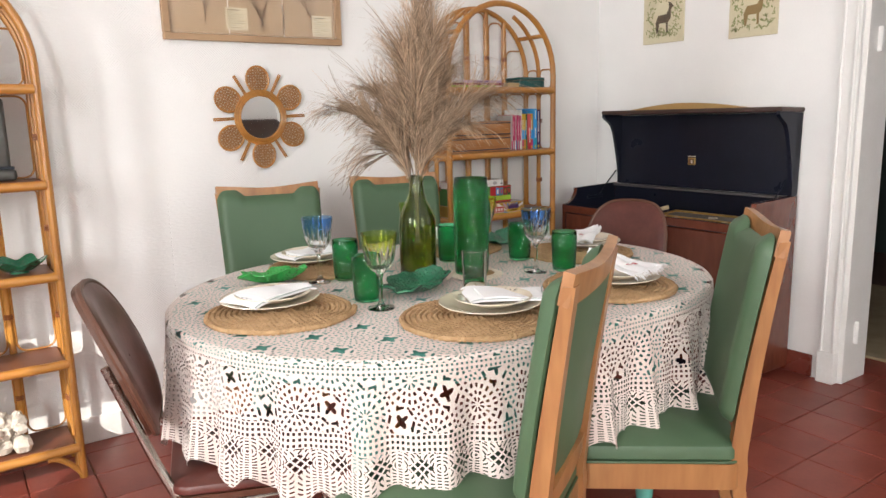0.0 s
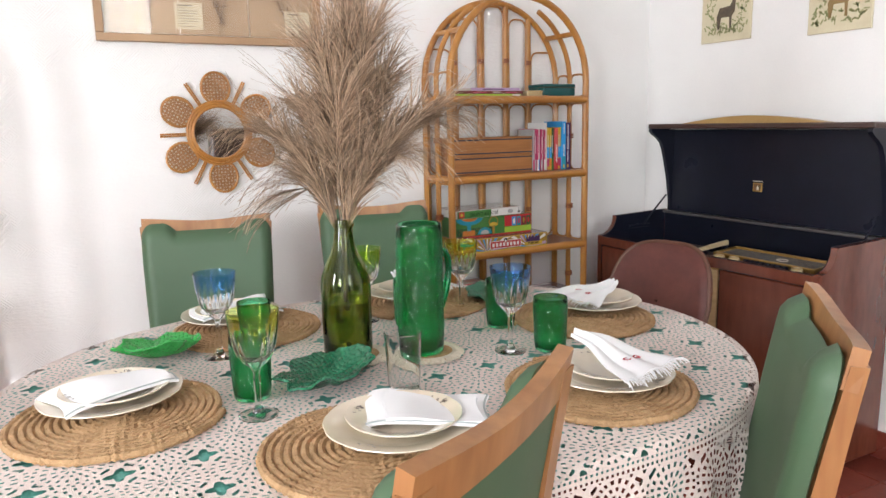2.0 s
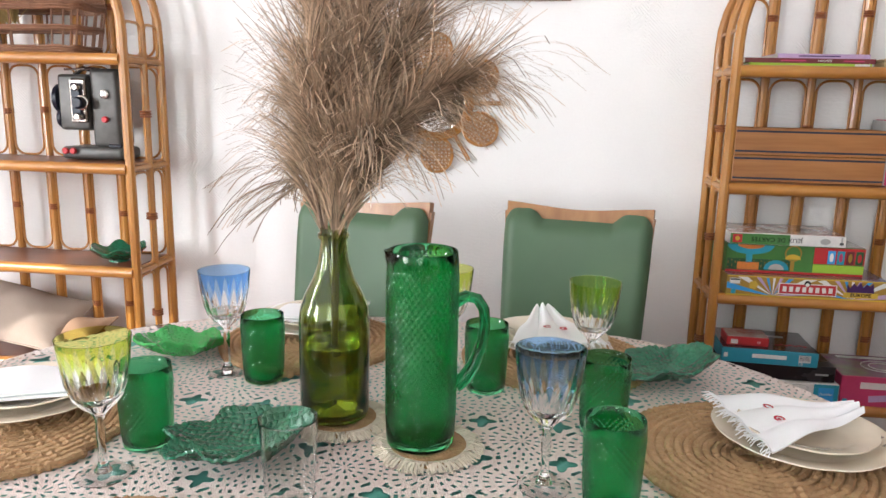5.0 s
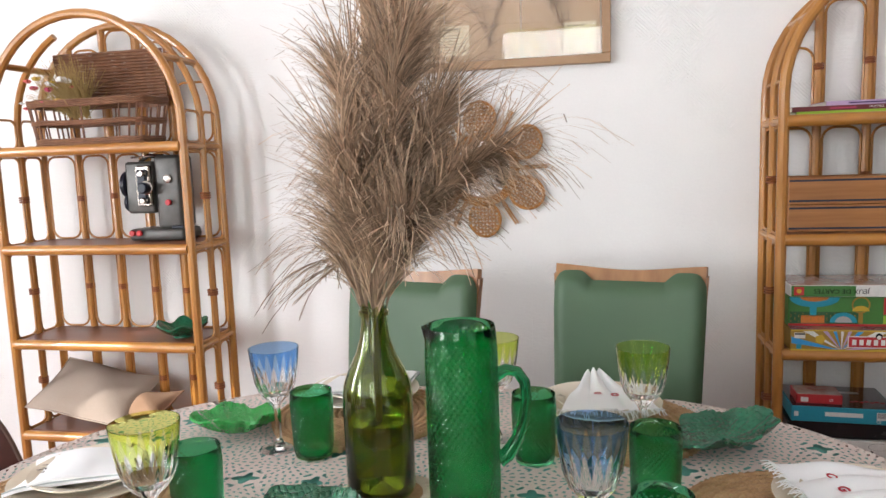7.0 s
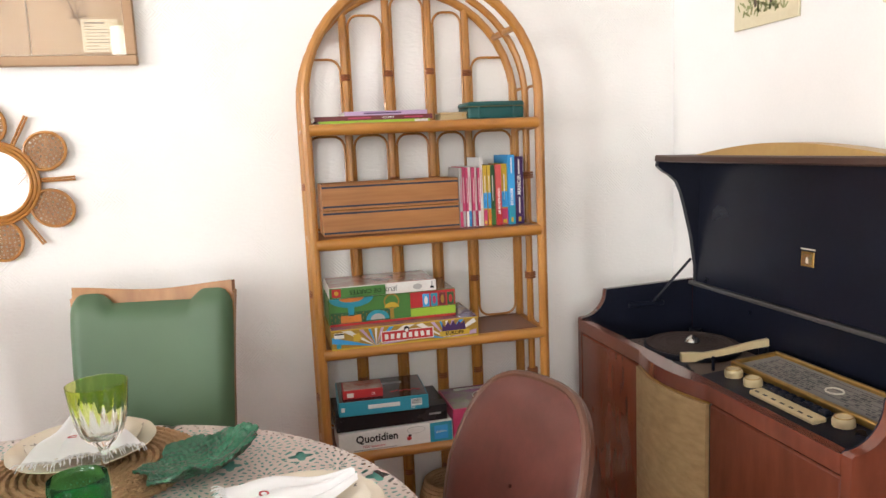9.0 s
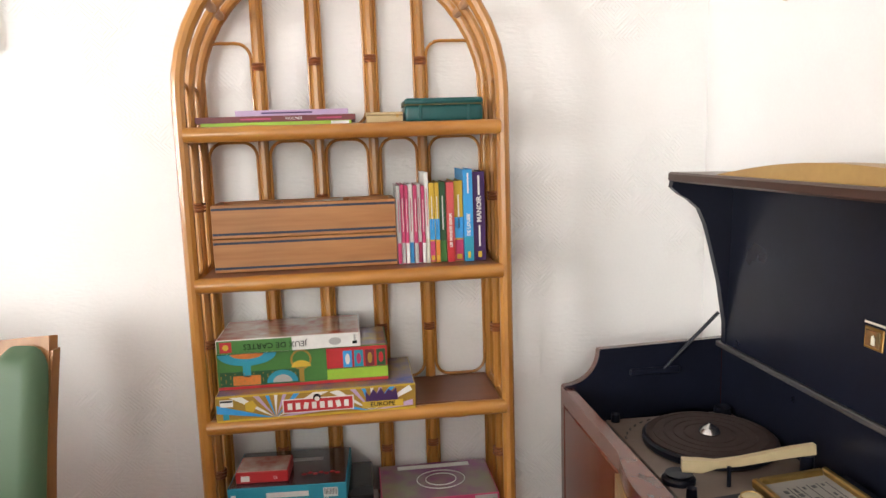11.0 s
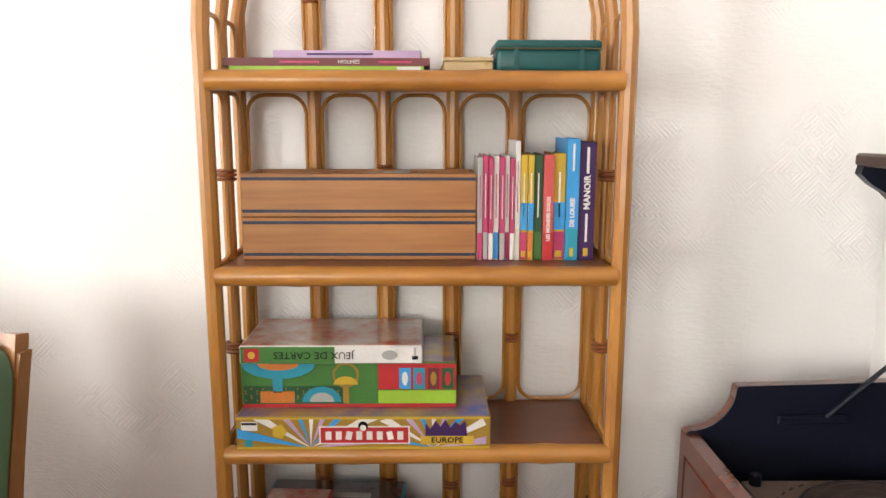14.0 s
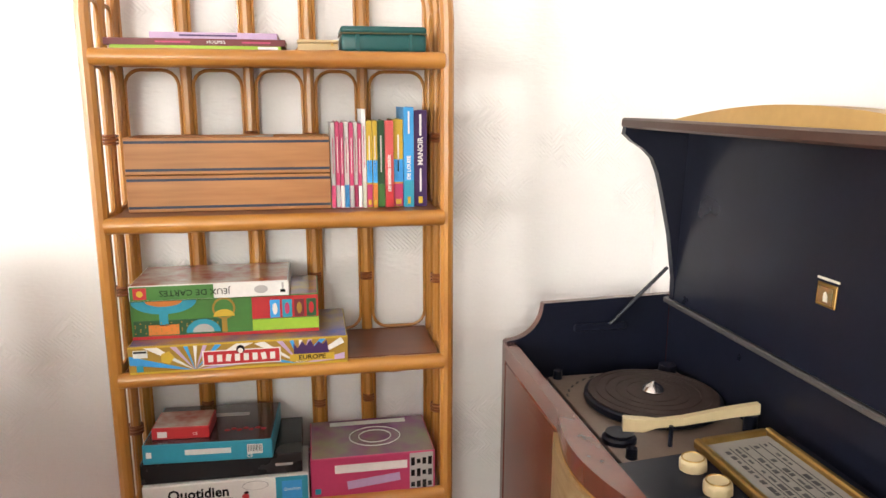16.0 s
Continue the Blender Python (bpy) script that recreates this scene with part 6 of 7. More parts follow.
for i, (x, w, h, c1, c2, text) in enumerate(BOOKS):
    bk = thing("paperback_book", pose(x + w / 2, 2.738 + 0.004 * math.sin(9 * i), S3), "upright paperback book with a " + c1.name.replace("_card", "").replace("_", " ") + " coloured spine", "book", "upright paperbacks")
    d = 0.112 + 0.012 * (h > 0.18)
    part("pages", rbox(Geo(), 0, d / 2 + 0.002, h / 2, w - 0.0022, d - 0.003, h - 0.005, 0), PAGES, bk, smooth=0)
    for sx in (-1, 1):
        part("cover", rbox(Geo(), sx * (w / 2 - 0.0006), d / 2, h / 2, 0.0011, d, h, 0), c1, bk, smooth=0)
    part("spine", rbox(Geo(), 0, 0.0004, h / 2, w, 0.0012, h, 0.0003), c1, bk, smooth=0)
    flat("spine_band", bk, c2, 0, h * 0.14, w * 0.96, h * 0.26, -0.0002)
    if c1 is YELLOW:
        flat("spine_band", bk, SKYB, 0, h * 0.42, w * 0.96, h * 0.26, -0.0002)
        flat("publisher_mark", bk, YELLOW, 0, h * 0.06, w * 0.6, h * 0.06, -0.001)
    if text:
        words(text, w * (0.55 if text == "MANOIR" else 0.5), bk, WHITE, 0, h * (0.58 if text == "MANOIR" else 0.4), -0.0002, 1.0, 90, bold=0.0004)
    else:
        flat("spine_text", bk, WHITE if c1 not in (WHITE, GREYC) else PINK, 0, h * 0.62, w * 0.16, h * 0.42, -0.0002)
    if c1 in (PURPLE, SKYB):
        flat("publisher_mark", bk, YELLOW, 0, h * 0.07, w * 0.3, h * 0.07, -0.0006)
        flat("spine_text", bk, WHITE, 0, h * 0.85, w * 0.16, h * 0.22, -0.0006)
    if c1 is PURPLE and w > 0.02:
        flat("spine_text", bk, WHITE, 0, h * 0.28, w * 0.14, h * 0.24, -0.0006)

# flat books, a small wooden box and a leather case on the top shelf
z = S4
for x0, x1, t, c, lab in ((2.014, 2.310, 0.009, LIME, "lime green softcover book lying flat at the bottom"), (2.004, 2.318, 0.012, BROWNC, "dark red softcover book lying flat in the middle"), (2.082, 2.304, 0.011, LILAC, "lilac softcover book lying flat on top")):
    bk = thing("flat_book", pose((x0 + x1) / 2, 2.70, z), lab, "book", "flat stacked books")
    w = x1 - x0
    part("pages", rbox(Geo(), 0, 0.075, t / 2, w - 0.004, 0.14, t - 0.002, 0), PAGES, bk, smooth=0)
    for zz in (0.0005, t - 0.0005):
        part("cover", rbox(Geo(), 0, 0.073, zz, w, 0.145, 0.001, 0), c, bk, smooth=0)
    part("spine", rbox(Geo(), 0, 0.0005, t / 2, w, 0.0015, t, 0.0004), c, bk, smooth=0)
    if c is BROWNC:
        words("HOLMES", 0.008, bk, WHITE, 0.035, t / 2, 0, 1.1, 0)
        for x, ww in ((-0.04, 0.06), (0.105, 0.05)):
            flat("spine_text", bk, PINK, x, t / 2, ww, 0.003, 0)
    else:
        flat("spine_text", bk, WHITE if c is LIME else PURPLE, 0.125 if c is LIME else -0.01, t / 2, 0.036 if c is LIME else 0.10, t * (0.8 if c is LIME else 0.28), 0)
    z += t
c = thing("wooden_box", pose(2.377, 2.700, S4), "small pale wooden box with tiny clasp", "box")
PALE = mat("pale_box_wood", (0.50, 0.38, 0.20), (0.42, 0.30, 0.15), rough=0.5, scale=8, stretch=(0.2, 1, 1))
part("body", rbox(Geo(), 0, 0.03, 0.008, 0.074, 0.06, 0.016, 0.0015), PALE, c)
part("lid", rbox(Geo(), 0, 0.03, 0.0195, 0.076, 0.062, 0.006, 0.0015), PALE, c)
part("clasp", rbox(Geo(), 0.026, -0.001, 0.014, 0.005, 0.002, 0.006, 0.0005), BRASS, c)
c = thing("leather_case", pose(2.500, 2.700, S4), "small dark teal leather vanity case with zip", "case")
part("body", rbox(Geo(), 0, 0.055, 0.018, 0.162, 0.108, 0.036, 0.008, None, 3), TEALC, c)
part("lid", rbox(Geo(), 0, 0.055, 0.042, 0.163, 0.109, 0.014, 0.006, None, 3), TEALC, c)
part("zip", tube(Geo(), [(-0.081, 0.10, 0.0355), (-0.081, 0.003, 0.0355), (-0.078, -0.0005, 0.0355), (0.078, -0.0005, 0.0355), (0.081, 0.003, 0.0355), (0.081, 0.10, 0.0355)], 0.0016, 5), mat("zip_brass", (0.16, 0.14, 0.07), rough=0.4, metal=0.6), c)
for x in (-0.05, 0.05):
    part("strap", rbox(Geo(), x, -0.0006, 0.018, 0.007, 0.0016, 0.034, 0.0005), TEALC, c)

# board games on the third shelf
PIC1 = mat("box_picture_red_figures", (0.62, 0.58, 0.50), (0.42, 0.10, 0.07), rough=0.15, scale=18, fine=50, bump=0, coat=0.5)
PIC2 = mat("box_picture_blue_gold", (0.45, 0.28, 0.05), (0.05, 0.08, 0.35), rough=0.2, scale=9, fine=30, bump=0, coat=0.5)
gm = carton("property_board_game", 2.006, 2.416, 2.668, 2.862, S2, S2 + 0.054, GOLD, "gold and blue board game box with red title plate", top=PIC2)
for x0, half in ((-0.085, 0.118), (0.112, 0.086)):
    for i in range(9):
        a0 = 180 * i / 9 + 4
        tri = [(0.0, 0.0)]
        for a in (a0, a0 + 8):
            c, q = math.cos(radians(a)), math.sin(radians(a))
            k = min(half / max(abs(c), 1e-6), 0.050 / max(q, 1e-6))
            tri.append((k * c, k * q))
        part("sunray", prism(Geo(), [(x0 + x, 0.002 + z) for x, z in tri], 0.0006, pose(0, -0.0004, 0) @ FRONT), (LILAC, WHITE, SKYB)[i % 3], gm, smooth=0)
flat("edge_line", gm, YELLOW, 0, 0.0525, 0.408, 0.003, 0, 0, 0.0014)
flat("edge_line", gm, YELLOW, 0, 0.0020, 0.408, 0.004, 0, 0, 0.0014)
flat("title_border", gm, WHITE, 0.002, 0.024, 0.146, 0.030, 0, 0, 0.0012)
flat("title_plate", gm, RED, 0.002, 0.024, 0.141, 0.026, 0, 0, 0.0018)
for i in range(8):
    flat("title_mark", gm, WHITE, -0.056 + 0.0165 * i, 0.0235, 0.0095, 0.014, 0, (0, 0, 12, 0, 0, 0, -12, 0)[i], 0.0024)
disc("title_ornament", gm, BLACKC, 0.000, 0.040, 0.008, 0, lift=0.0028)
disc("title_ornament", gm, WHITE, 0.000, 0.037, 0.005, 0, lift=0.0032)
disc("star", gm, YELLOW, -0.135, 0.030, 0.013, 0, n=5)
prism(g := Geo(), [(0.10, 0.020)] + [(0.10 + 0.008 * i, 0.030 + (0.014, 0.004, 0.018, 0.008, 0.020, 0.006, 0.016, 0.010, 0.018)[i]) for i in range(9)] + [(0.168, 0.020)], 0.0006, pose(0, -0.0012, 0) @ FRONT)
part("skyline", g, PURPLE, gm, smooth=0)
flat("banner", gm, YELLOW, 0.135, 0.015, 0.086, 0.014, 0, 0, 0.0018)
words("EUROPE", 0.013, gm, BLACKC, 0.135, 0.015, 0, 1.1, 0, 0.0024, 0.0003)
flat("maker_mark", gm, WHITE, -0.183, 0.039, 0.026, 0.015, 0)
flat("maker_mark", gm, BLACKC, -0.183, 0.043, 0.024, 0.004, 0, 0, 0.001)
flat("maker_mark", gm, BLUE, -0.185, 0.010, 0.012, 0.012, 0)
gn = carton("patterned_board_game", 2.008, 2.362, 2.705, 2.86, S2 + 0.0558, S2 + 0.1325, GREENC, "green patterned board game box with oriental ornament", top=PIC2)
flat("bottom_band", gn, RED, 0, 0.003, 0.352, 0.006, 0)
disc("fountain", gn, BLUE, -0.115, 0.0755, 0.060, 0, 0.026, 20, 180, 360)
disc("fountain_bowl", gn, ORANGE, -0.115, 0.0755, 0.034, 0, 0.011, 20, 180, 360, 0.0016)
flat("fountain_stem", gn, BLUE, -0.117, 0.040, 0.016, 0.030, 0)
flat("fountain_foot", gn, ORANGE, -0.118, 0.018, 0.056, 0.020, 0)
disc("shell_fan", gn, BLUE, -0.045, 0.010, 0.032, 0, 0.026, 18, 0, 180)
disc("shell_fan", gn, GREYC, -0.045, 0.010, 0.020, 0, 0.016, 18, 0, 180, 0.0016)
disc("peacock_ring", gn, GOLD, -0.005, 0.056, 0.022, 0, 0.022)
disc("peacock_ring", gn, GREENC, -0.005, 0.056, 0.018, 0, 0.018, lift=0.0016)
disc("gold_fan", gn, YELLOW, -0.005, 0.040, 0.020, 0, 0.014, 14, 0, 180, 0.002)
flat("gold_column", gn, GOLD, -0.005, 0.024, 0.010, 0.032, 0, 0, 0.0016)
flat("lattice_band", gn, DKGREEN, -0.09, 0.020, 0.165, 0.034, 0, 0, 0.0003)
flat("red_panel", gn, RED, 0.112, 0.053, 0.128, 0.044, 0)
flat("lattice_panel", gn, LIME, 0.112, 0.018, 0.128, 0.022, 0)
for i in range(4):
    flat("figure_card", gn, (SKYB, BLUE, BROWNC, DKGREEN)[i], 0.092 + 0.0235 * i, 0.050, 0.019, 0.036, 0, 0, 0.0014)
    disc("figure_blot", gn, (WHITE, PINK, GOLD, RED)[i], 0.092 + 0.0235 * i, 0.050, 0.005, 0, 0.012, 10, lift=0.002)
rnd = random.Random(3)
for i in range(60):
    disc("dot", gn, GOLD, -0.17 + 0.0095 * (i % 17), 0.012 + 0.008 * (i // 17) + 0.004 * (i % 2), 0.0014, 0, None, 6, lift=0.0006) if i < 51 else None
cd = carton("card_game_box", 2.010, 2.306, 2.695, 2.862, S2 + 0.1343, S2 + 0.164, WHITE, "white and green card games box lying upside down", "card game", top=PIC1)
flat("green_end", cd, GREENC, -0.070, 0.0148, 0.152, 0.0275, 0)
flat("card_picture", cd, RED, -0.128, 0.0148, 0.024, 0.022, 0, 0, 0.0012)
disc("card_blot", cd, YELLOW, -0.128, 0.0148, 0.006, 0, lift=0.0018)
words("JEUX DE CARTES", 0.0165, cd, BLACKC, -0.028, 0.0148, 0, 1.05, 180, 0.0016)
disc("card_blot", cd, GREYC, 0.095, 0.0148, 0.013, 0, 0.008)
flat("maker_mark", cd, BLACKC, 0.136, 0.010, 0.010, 0.006, 0)
flat("maker_mark", cd, GREYC, 0.136, 0.020, 0.004, 0.014, 0)

# games on the second shelf
PIC3 = mat("box_picture_dark_pieces", (0.03, 0.035, 0.045), (0.10, 0.05, 0.05), rough=0.12, scale=20, bump=0, coat=0.6)
PIC4 = mat("box_picture_mixed", (0.26, 0.28, 0.16), (0.26, 0.06, 0.22), rough=0.15, scale=9, fine=25, bump=0, coat=0.5)
q1 = carton("quiz_box", 2.008, 2.330, 2.672, 2.80, S1, S1 + 0.058, WHITE, "white daily quiz game box with blue end", "quiz game")
words("Quotidien", 0.030, q1, BLACKC, -0.055, 0.036, 0, 0.95, 0, 0.0012, 0.0008)
words("1200 questions", 0.0105, q1, RED, -0.065, 0.0145, 0, 1.0)
flat("small_print", q1, GREYC, -0.06, 0.0055, 0.12, 0.003, 0)
flat("blue_end", q1, BLUE, 0.127, 0.029, 0.064, 0.056, 0)
flat("end_picture", q1, SKYB, 0.127, 0.028, 0.040, 0.040, 0, 0, 0.0012)
words("Quotidien", 0.009, q1, WHITE, 0.127, 0.030, 0, 0.9, 0, 0.002)
disc("speech_bubble", q1, GREYC, 0.055, 0.044, 0.026, 0, 0.010)
disc("speech_bubble", q1, WHITE, 0.055, 0.044, 0.0245, 0, 0.0088, lift=0.0016)
disc("drawn_figure", q1, RED, 0.035, 0.022, 0.007, 0, 0.006)
disc("drawn_figure", q1, BLACKC, 0.037, 0.030, 0.005, 0, 0.003)
q2 = carton("black_case", 2.006, 2.318, 2.680, 2.85, S1 + 0.060, S1 + 0.104, BLACKC, "flat black plastic case between the game boxes", "case")
flat("name_mark", q2, GREYC, 0.120, 0.022, 0.034, 0.005, 0, 0, 0.003)
q3 = carton("puzzle_game_box", 2.014, 2.262, 2.668, 2.85, S1 + 0.106, S1 + 0.146, BLUE, "cyan and black puzzle game box", "puzzle game", top=PIC3, rz=-3)
flat("title_mark", q3, WHITE, 0.0, 0.022, 0.088, 0.011, 0)
flat("barcode", q3, WHITE, 0.090, 0.022, 0.030, 0.020, 0)
for i in range(9):
    flat("barcode_bar", q3, BLACKC, 0.078 + 0.003 * i, 0.024, 0.0012, 0.014, 0, 0, 0.001)
flat("maker_mark", q3, WHITE, -0.112, 0.020, 0.010, 0.012, 0)
words("CE", 0.010, q3, WHITE, 0.080, 0.008, 0)
for i in range(7):
    part("bead_picture", lathe(Geo(), [(0.006, 0), (0.005, 0.0006), (0, 0.0008)], 12, (0.03 + 0.012 * i, 0.05 + 0.006 * (i % 2), 0.0408)), RED, q3)
g = Geo()
rbox(g, 0.0, 0.125, 0.0412, 0.13, 0.016, 0.0006, 0)
part("title_mark", g, GREYC, q3, smooth=0)
q4 = carton("small_card_box", 2.030, 2.140, 2.690, 2.770, S1 + 0.1475, S1 + 0.172, RED, "small red card game box on the puzzle box", "card game", rz=-3, top=PIC1)
flat("barcode", q4, WHITE, -0.035, 0.011, 0.018, 0.012, 0)
words("CE", 0.008, q4, WHITE, 0.028, 0.011, 0)
q5 = carton("trivia_box", 2.334, 2.592, 2.676, 2.855, S1, S1 + 0.085, PINK, "pink quiz board game box with a wheel picture", "quiz game", top=PIC4)
flat("title_mark", q5, WHITE, -0.005, 0.060, 0.150, 0.018, 0)
flat("ribbon", q5, LILAC, 0.0, 0.028, 0.11, 0.018, 0, -6)
flat("end_collage", q5, GREYC, 0.100, 0.043, 0.05, 0.080, 0)
for i in range(12):
    flat("collage_bit", q5, BLACKC, 0.082 + 0.012 * (i % 4), 0.012 + 0.026 * (i // 4), 0.008, 0.010 + 0.004 * (i % 3), 0, 0, 0.0012)
flat("maker_mark", q5, BLUE, -0.115, 0.014, 0.012, 0.012, 0)
for k in range(2):
    g = Geo()
    tube(g, [((0.055 - 0.02 * k) * math.cos(radians(15 * i)) + 0.01, 0.085 + (0.045 - 0.016 * k) * math.sin(radians(15 * i)), 0.0866) for i in range(24)], 0.0012, 4, True)
    part("wheel_line", g, WHITE, q5)
g = Geo()
rbox(g, 0.0, 0.155, 0.0867, 0.17, 0.018, 0.0006, 0)
part("title_mark", g, WHITE, q5, smooth=0)

# straw bundle on the lowest shelf
WICKER = mat("brown_wicker", (0.21, 0.095, 0.045), (0.12, 0.05, 0.022), rough=0.55, scale=30, fine=150, bump=0.4, rand=0.1)
b = thing("straw_basket", pose(2.36, 2.775, 0.154), "low round straw basket on the bottom shelf", "basket")
g = Geo()
for i in range(12):
    r = 0.075 + 0.012 * math.sin(i / 11 * math.pi)
    tube(g, [(1.25 * r * math.cos(radians(10 * k)), r * math.sin(radians(10 * k)), 0.006 + 0.011 * i + 0.002 * math.sin(k * math.pi + i * math.pi)) for k in range(36)], 0.0068, 6, True)
lathe(g, [(0.0, 0.0), (0.085, 0.0), (0.085, 0.006), (0, 0.006)], 24)
part("woven_wall", g, JUTE, b)

# ---- things on the left-hand shelf ----
OX = 0.048
bk = thing("wicker_basket", pose(OX - 0.012, 2.705, S4), "brown wicker hamper with its lid open behind dried flowers", "basket")
HX, HY, HH = 0.205, 0.082, 0.135
def ringpath(z, grow):
    pts = []
    for i in range(48):
        a = 2 * math.pi * i / 48
        c, s_ = math.cos(a), math.sin(a)
        pts.append((HX * grow * math.copysign(abs(c) ** 0.35, c), HY * grow * math.copysign(abs(s_) ** 0.35, s_), z + 0.0015 * math.sin(9 * a)))
    return pts
for nm, zs in (("woven_foot", (0.005, 0.012, 0.019)), ("woven_band", (0.066, 0.073)), ("woven_rim", (0.120, 0.127, 0.134))):
    g = Geo()
    for z in zs:
        tube(g, ringpath(z, 0.90 + 0.10 * z / HH), 0.0046, 6, True)
    part(nm, g, WICKER, bk)
for i, (p, q) in enumerate(zip(ringpath(0.008, 0.90), ringpath(0.13, 1.0))):
    if i % 2 == 0:
        part("stake", tube(Geo(), [p, q], 0.0030, 5), WICKER, bk)
g = Geo()
rbox(g, 0, 0, 0.004, 2 * HX * 0.86, 2 * HY * 0.84, 0.005, 0.001)
part("base", g, WICKER, bk)
g = Geo()
for i in range(17):
    tube(g, [(-0.19 + 0.38 * k / 20, HY - 0.006 + 0.003 * math.sin(k * math.pi / 2 + i * math.pi) - 0.001 * i, 0.138 + 0.0092 * i) for k in range(21)], 0.0050, 5)
tagged(part("open_lid", g, WICKER, bk, "dark wicker lid leaning open"), kind="stuff")
fl = thing("dried_flowers", pose(OX - 0.10, 2.690, S4 + 0.062), "bunch of dried grasses with pink and white flowers", "dried flowers")
STRAW = mat("dried_straw", (0.42, 0.30, 0.11), (0.30, 0.20, 0.07), rough=0.8, scale=50)
rnd = random.Random(12)
vs, fs = [], []
for _ in range(420):
    p = Vector((rnd.uniform(0.0, 0.06), rnd.uniform(-0.02, 0.02), rnd.uniform(0.02, 0.06)))
    d = Vector((rnd.uniform(-1.2, 0.25), rnd.uniform(-0.6, 0.3), rnd.uniform(0.3, 1.1))).normalized()
    strand(vs, fs, [p + d * (rnd.uniform(0.10, 0.18) * s / 3) + Vector((0, 0, -0.01 * s * s / 9)) for s in range(4)], 0.0014)
g = Geo()
g.add(vs, fs)
part("grass_bundle", g, STRAW, fl, smooth=0)
for i in range(16):
    x, z = rnd.uniform(-0.12, 0.04), rnd.uniform(0.05, 0.15)
    r = rnd.uniform(0.006, 0.015)
    part("flower_head", lathe(Geo(), [(0, -r * 0.6), (r * 0.7, -r * 0.4), (r, 0.1 * r), (r * 0.6, r * 0.5), (0, r * 0.3)], 12, (x, rnd.uniform(-0.06, -0.02), z), lambda a, k: 1 + 0.25 * math.cos(5 * a)), (PINK, WHITE, YELLOW, CORAL)[i % 4], fl)

METALG = mat("grey_hammered_metal", (0.095, 0.09, 0.082), (0.065, 0.062, 0.057), rough=0.4, metal=0.3, scale=40, bump=0.1)
pj = thing("film_projector", pose(OX + 0.135, 2.700, S3, 0, 0, 0), "old grey metal film projector with red switches", "projector")
part("foot", rbox(Geo(), 0.015, 0.055, 0.020, 0.19, 0.11, 0.036, 0.012, None, 3), METALG, pj)
part("lamp_house", rbox(Geo(), 0.055, 0.06, 0.150, 0.085, 0.085, 0.225, 0.012, None, 3), METALG, pj)
part("mechanism_case", rbox(Geo(), -0.040, 0.055, 0.165, 0.095, 0.075, 0.160, 0.010, None, 3), METALG, pj)
part("gate_plate", rbox(Geo(), -0.018, 0.012, 0.170, 0.050, 0.016, 0.125, 0.004), STEEL, pj)
part("film_gate", rbox(Geo(), -0.018, 0.001, 0.168, 0.030, 0.012, 0.105, 0.003), LACQ, pj)
def roll(nm, material, x, y, z, r, l, axis="y", n=20):
    m = pose(x, y, z, 90) if axis == "y" else pose(x, y, z, 0, -90)
    part(nm, lathe(Geo(), [(0, 0), (r * 0.9, 0), (r, l * 0.12), (r, l * 0.85), (r * 0.8, l), (0, l)], n, (0, 0, 0), None, m), material, pj)
roll("lens_barrel", LACQ, 0.000, -0.002, 0.165, 0.017, 0.030)
roll("lens_ring", STEEL, 0.000, 0.002, 0.165, 0.021, 0.010)
for zz in (0.125, 0.208):
    roll("sprocket", STEEL, -0.012, 0.0, zz, 0.010, 0.016)
roll("cap", STEEL, 0.062, 0.016, 0.190, 0.013, 0.008)
roll("red_knob", RED, 0.060, 0.016, 0.118, 0.009, 0.012)
for k in range(2):
    roll("red_switch", RED, -0.060 + 0.024 * k, -0.002, 0.026, 0.009, 0.010)
roll("belt_wheel", LACQ, -0.090, 0.055, 0.175, 0.042, 0.018, "x")
roll("belt_wheel", LACQ, -0.092, 0.055, 0.118, 0.028, 0.014, "x")
roll("wheel_hub", RED, -0.108, 0.055, 0.150, 0.010, 0.006, "x")
part("reel_arm", tube(Geo(), [(-0.05, 0.05, 0.245), (-0.02, 0.045, 0.262), (0.03, 0.05, 0.258)], 0.007, 8), STEEL, pj)
part("reel_arm", tube(Geo(), [(-0.075, 0.04, 0.258), (-0.01, 0.04, 0.262)], 0.003, 6), STEEL, pj)
part("side_grip", rbox(Geo(), 0.085, 0.012, 0.042, 0.04, 0.006, 0.010, 0.002), LACQ, pj)

bw = thing("leaf_bowl", pose(OX + 0.215, 2.70, S2), "dark green glazed leaf shaped bowl on the shelf", "bowl")
def bowl_f(u, v):
    a = 2 * math.pi * u
    r = 0.078 * (0.25 + 0.75 * v) * (1 + 0.10 * v * math.cos(6 * a))
    return (r * math.cos(a), r * math.sin(a), 0.004 + 0.034 * v ** 1.6 + 0.008 * v * math.cos(6 * a))
part("bowl", sheet(Geo(), 72, 12, bowl_f, 0.004), LEAF2, bw, smooth=60)
part("foot", lathe(Geo(), [(0, 0), (0.03, 0), (0.026, 0.006), (0, 0.006)], 24), LEAF2, bw)

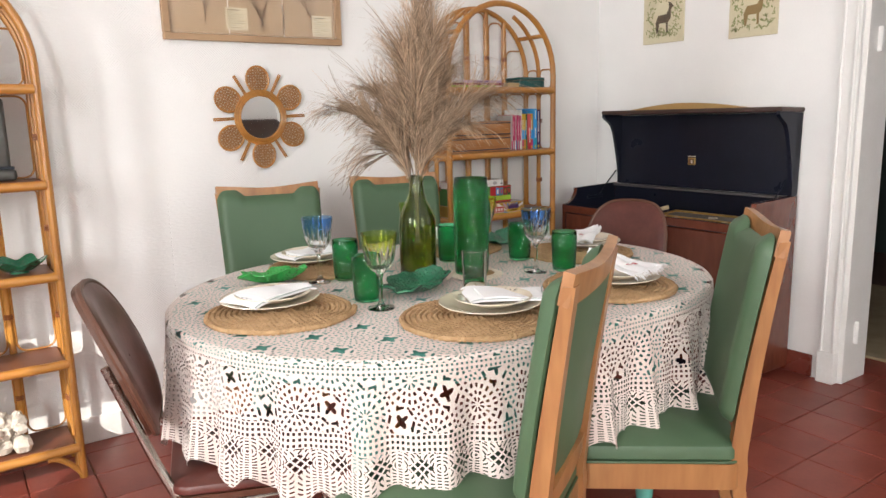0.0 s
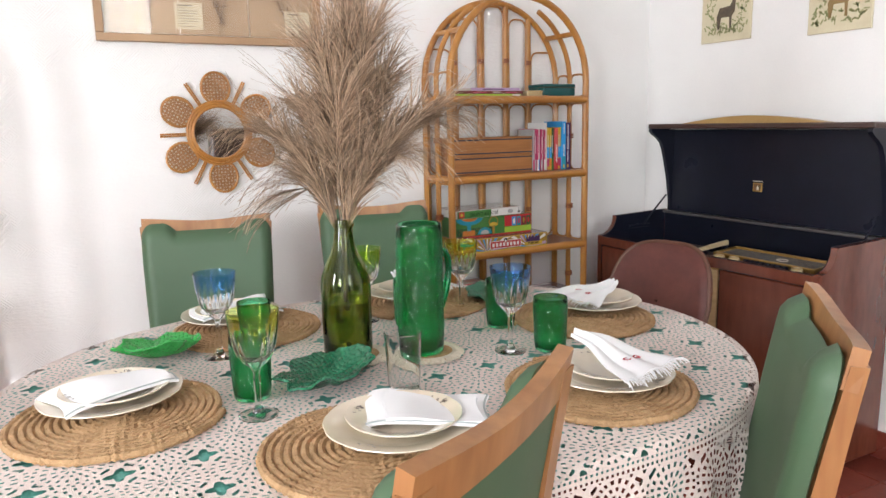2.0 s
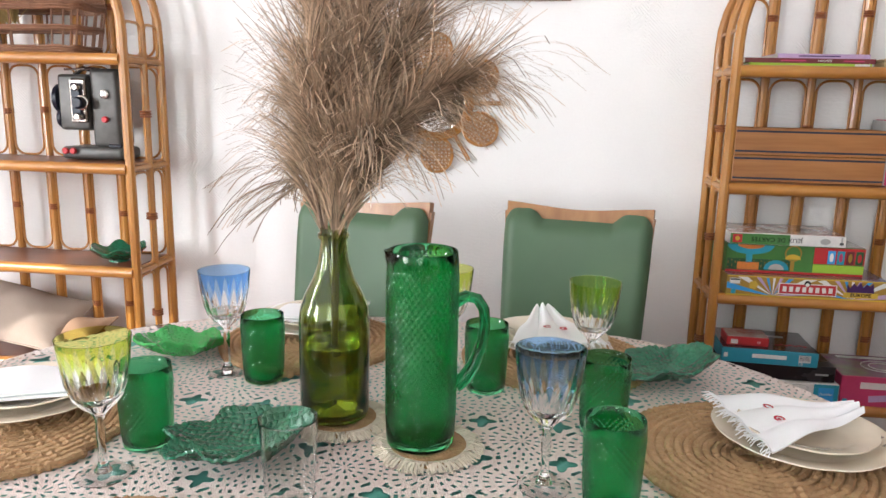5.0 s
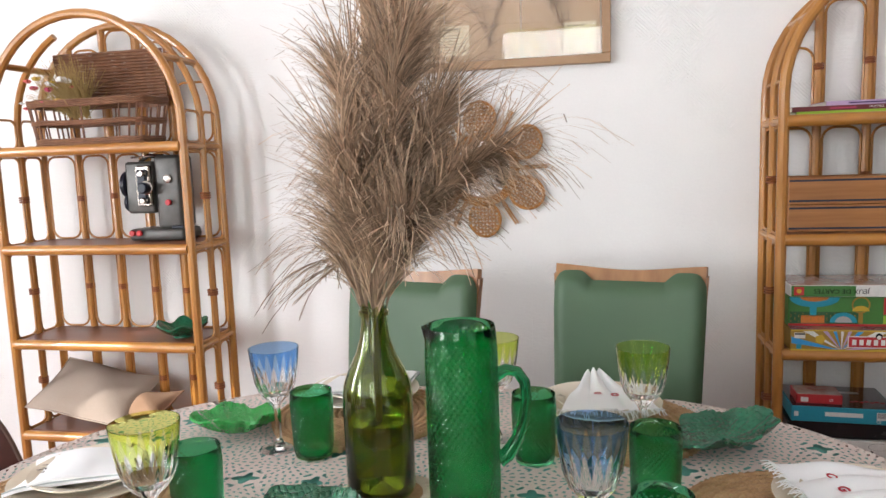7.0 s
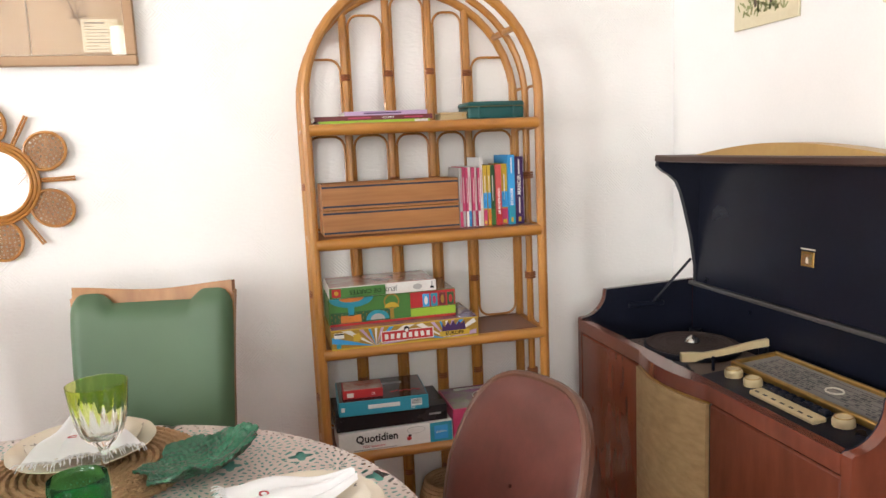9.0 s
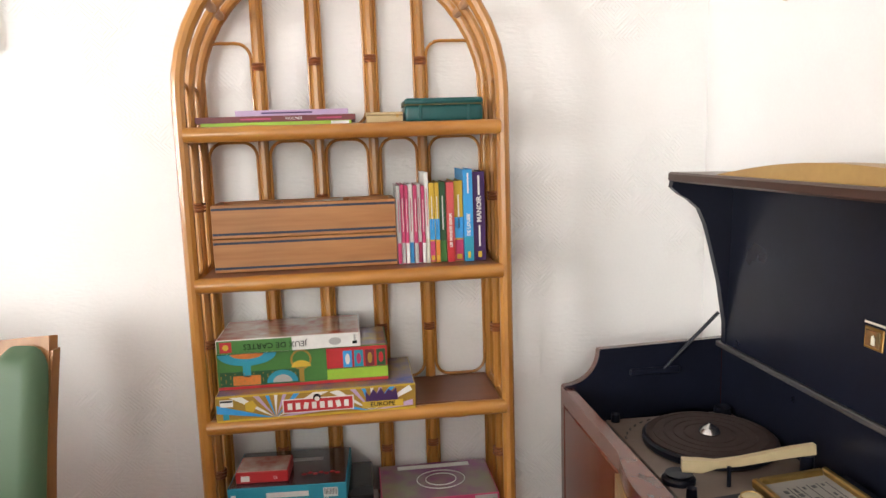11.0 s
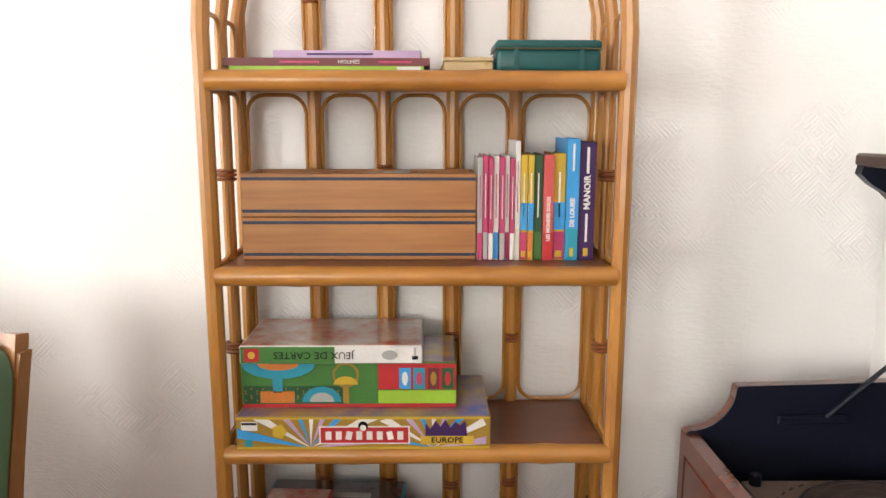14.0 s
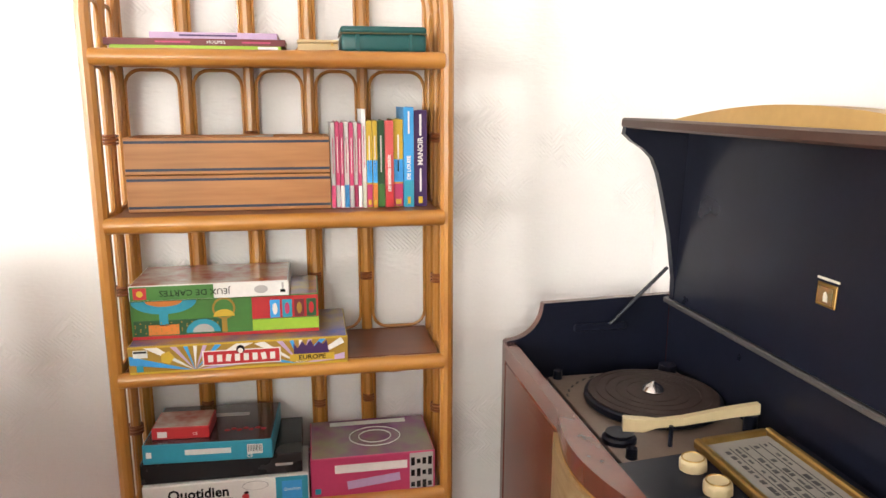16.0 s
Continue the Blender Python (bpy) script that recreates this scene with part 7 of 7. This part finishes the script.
SACK = mat("beige_linen_cushion", (0.42, 0.34, 0.28), (0.35, 0.28, 0.225), rough=0.9, scale=6, fine=300, bump=0.4)
def pillow(m, w, h, t, material, label):
    c = thing("cushion", m, label, "cushion", "cushions on the shelf")
    for sgn in (1, -1):
        part("cover", sheet(Geo(), 20, 20, lambda u, v: (w * (u - 0.5) * (1 - 0.08 * math.sin(math.pi * v)), h * (v - 0.5) * (1 - 0.08 * math.sin(math.pi * u)), sgn * t * (max(0, math.sin(math.pi * u) * math.sin(math.pi * v)) ** 0.45) + 0.004 * math.sin(9 * u + 5 * v)), 0.0), material, c, smooth=180)
    part("seam", tube(Geo(), [(w * (u - 0.5) * (1 - 0.08 * math.sin(math.pi * v)), h * (v - 0.5) * (1 - 0.08 * math.sin(math.pi * u)), 0.004 * math.sin(9 * u + 5 * v)) for u, v in [(i / 12, 0) for i in range(12)] + [(1, i / 12) for i in range(12)] + [(1 - i / 12, 1) for i in range(12)] + [(0, 1 - i / 12) for i in range(12)]], 0.003, 6, True), material, c)
    return c
pillow(pose(OX - 0.125, 2.715, S1 + 0.100, 28, 12, 4), 0.34, 0.23, 0.045, SACK, "beige linen cushion slumped on the shelf")
pillow(pose(OX + 0.02, 2.735, S1 + 0.050, 10, -6, 0), 0.22, 0.16, 0.035, mat("tan_cushion", (0.36, 0.22, 0.14), (0.28, 0.17, 0.1), rough=0.9, scale=8, fine=300, bump=0.3), "tan cloth cushion under a beige one")
PLASTER = mat("rough_white_coral", (0.66, 0.60, 0.52), (0.5, 0.44, 0.37), rough=0.9, scale=30, fine=120, bump=0.9, depth=0.006)
st = Geo()
for i in range(26):
    rnd2 = random.Random(i)
    x, y, zz, r = rnd2.uniform(-0.05, 0.06), rnd2.uniform(-0.04, 0.04), 0.155 + 0.02 + rnd2.random() ** 1.3 * 0.10, rnd2.uniform(0.018, 0.032)
    lathe(st, [(0, -r), (r * 0.7, -r * 0.7), (r, 0), (r * 0.75, r * 0.66), (0, r)], 12, (x, y, max(zz, 0.152 + r)), lambda a, k: 1 + 0.12 * math.cos(4 * a + i))
single("coral", st, PLASTER, "lumpy white dried coral on the lowest shelf", "coral", m=pose(OX + 0.10, 2.68, 0))

# ---- seen in the mirror: the end of the room behind the camera ----
HIDE = mat("dark_brown_leather", (0.055, 0.026, 0.018), (0.035, 0.016, 0.011), rough=0.35, scale=10, fine=120, bump=0.3)
TANC = mat("tan_woven_cushion", (0.36, 0.26, 0.13), (0.26, 0.18, 0.09), rough=0.9, scale=20, fine=250, bump=0.5)
sofa = thing("leather_sofa", pose(2.55, -1.32, FZ), "dark brown leather sofa with tall back and tan cushions", "sofa")
part("seat", rbox(Geo(), 0, 0.08, 0.28, 0.96, 0.60, 0.30, 0.05, None, 3), HIDE, sofa)
part("backrest", rbox(Geo(), 0, -0.27, 0.62, 1.10, 0.20, 1.16, 0.06, None, 3), HIDE, sofa)
for sx in (-1, 1):
    part("armrest", rbox(Geo(), sx * 0.55, 0.05, 0.33, 0.14, 0.72, 0.60, 0.05, None, 3), HIDE, sofa)
for x, t in ((-0.25, 10), (0.22, -14)):
    part("cushion", rbox(Geo(), 0, 0, 0, 0.46, 0.13, 0.44, 0.06, pose(x, -0.12, 0.68, -14, t, 0), 3), TANC, sofa, "tan woven cushion")

# ---- floor tiles ----
tg = Geo()
rbox(tg, 0, 0, -0.006, 0.197, 0.197, 0.012, 0.0025)
tile_me = mesh_of("tile", tg, TILE)
rest = Geo()
for i in range(-8, 25):
    for j in range(-9, 15):
        x, y = 0.1 + 0.2 * i, 0.1 + 0.2 * j
        if not (WEST - 0.05 < x < 6.4 and SOUTH - 0.05 < y < NORTH + 0.12):
            continue
        near = -0.05 < x < 3.2 and 0.85 < y < 2.95
        z = FZ + 0.0006 * math.sin(7.1 * i + 3.3 * j)
        if near:
            o = new("tile", tile_me)
            o.parent = floor
            o.location = (x, y, z)
        else:
            rbox(rest, x, y, z - 0.006, 0.197, 0.197, 0.012, 0.0025)
o = part("tile_field", rest, TILE, floor)
tagged(o, kind="stuff")
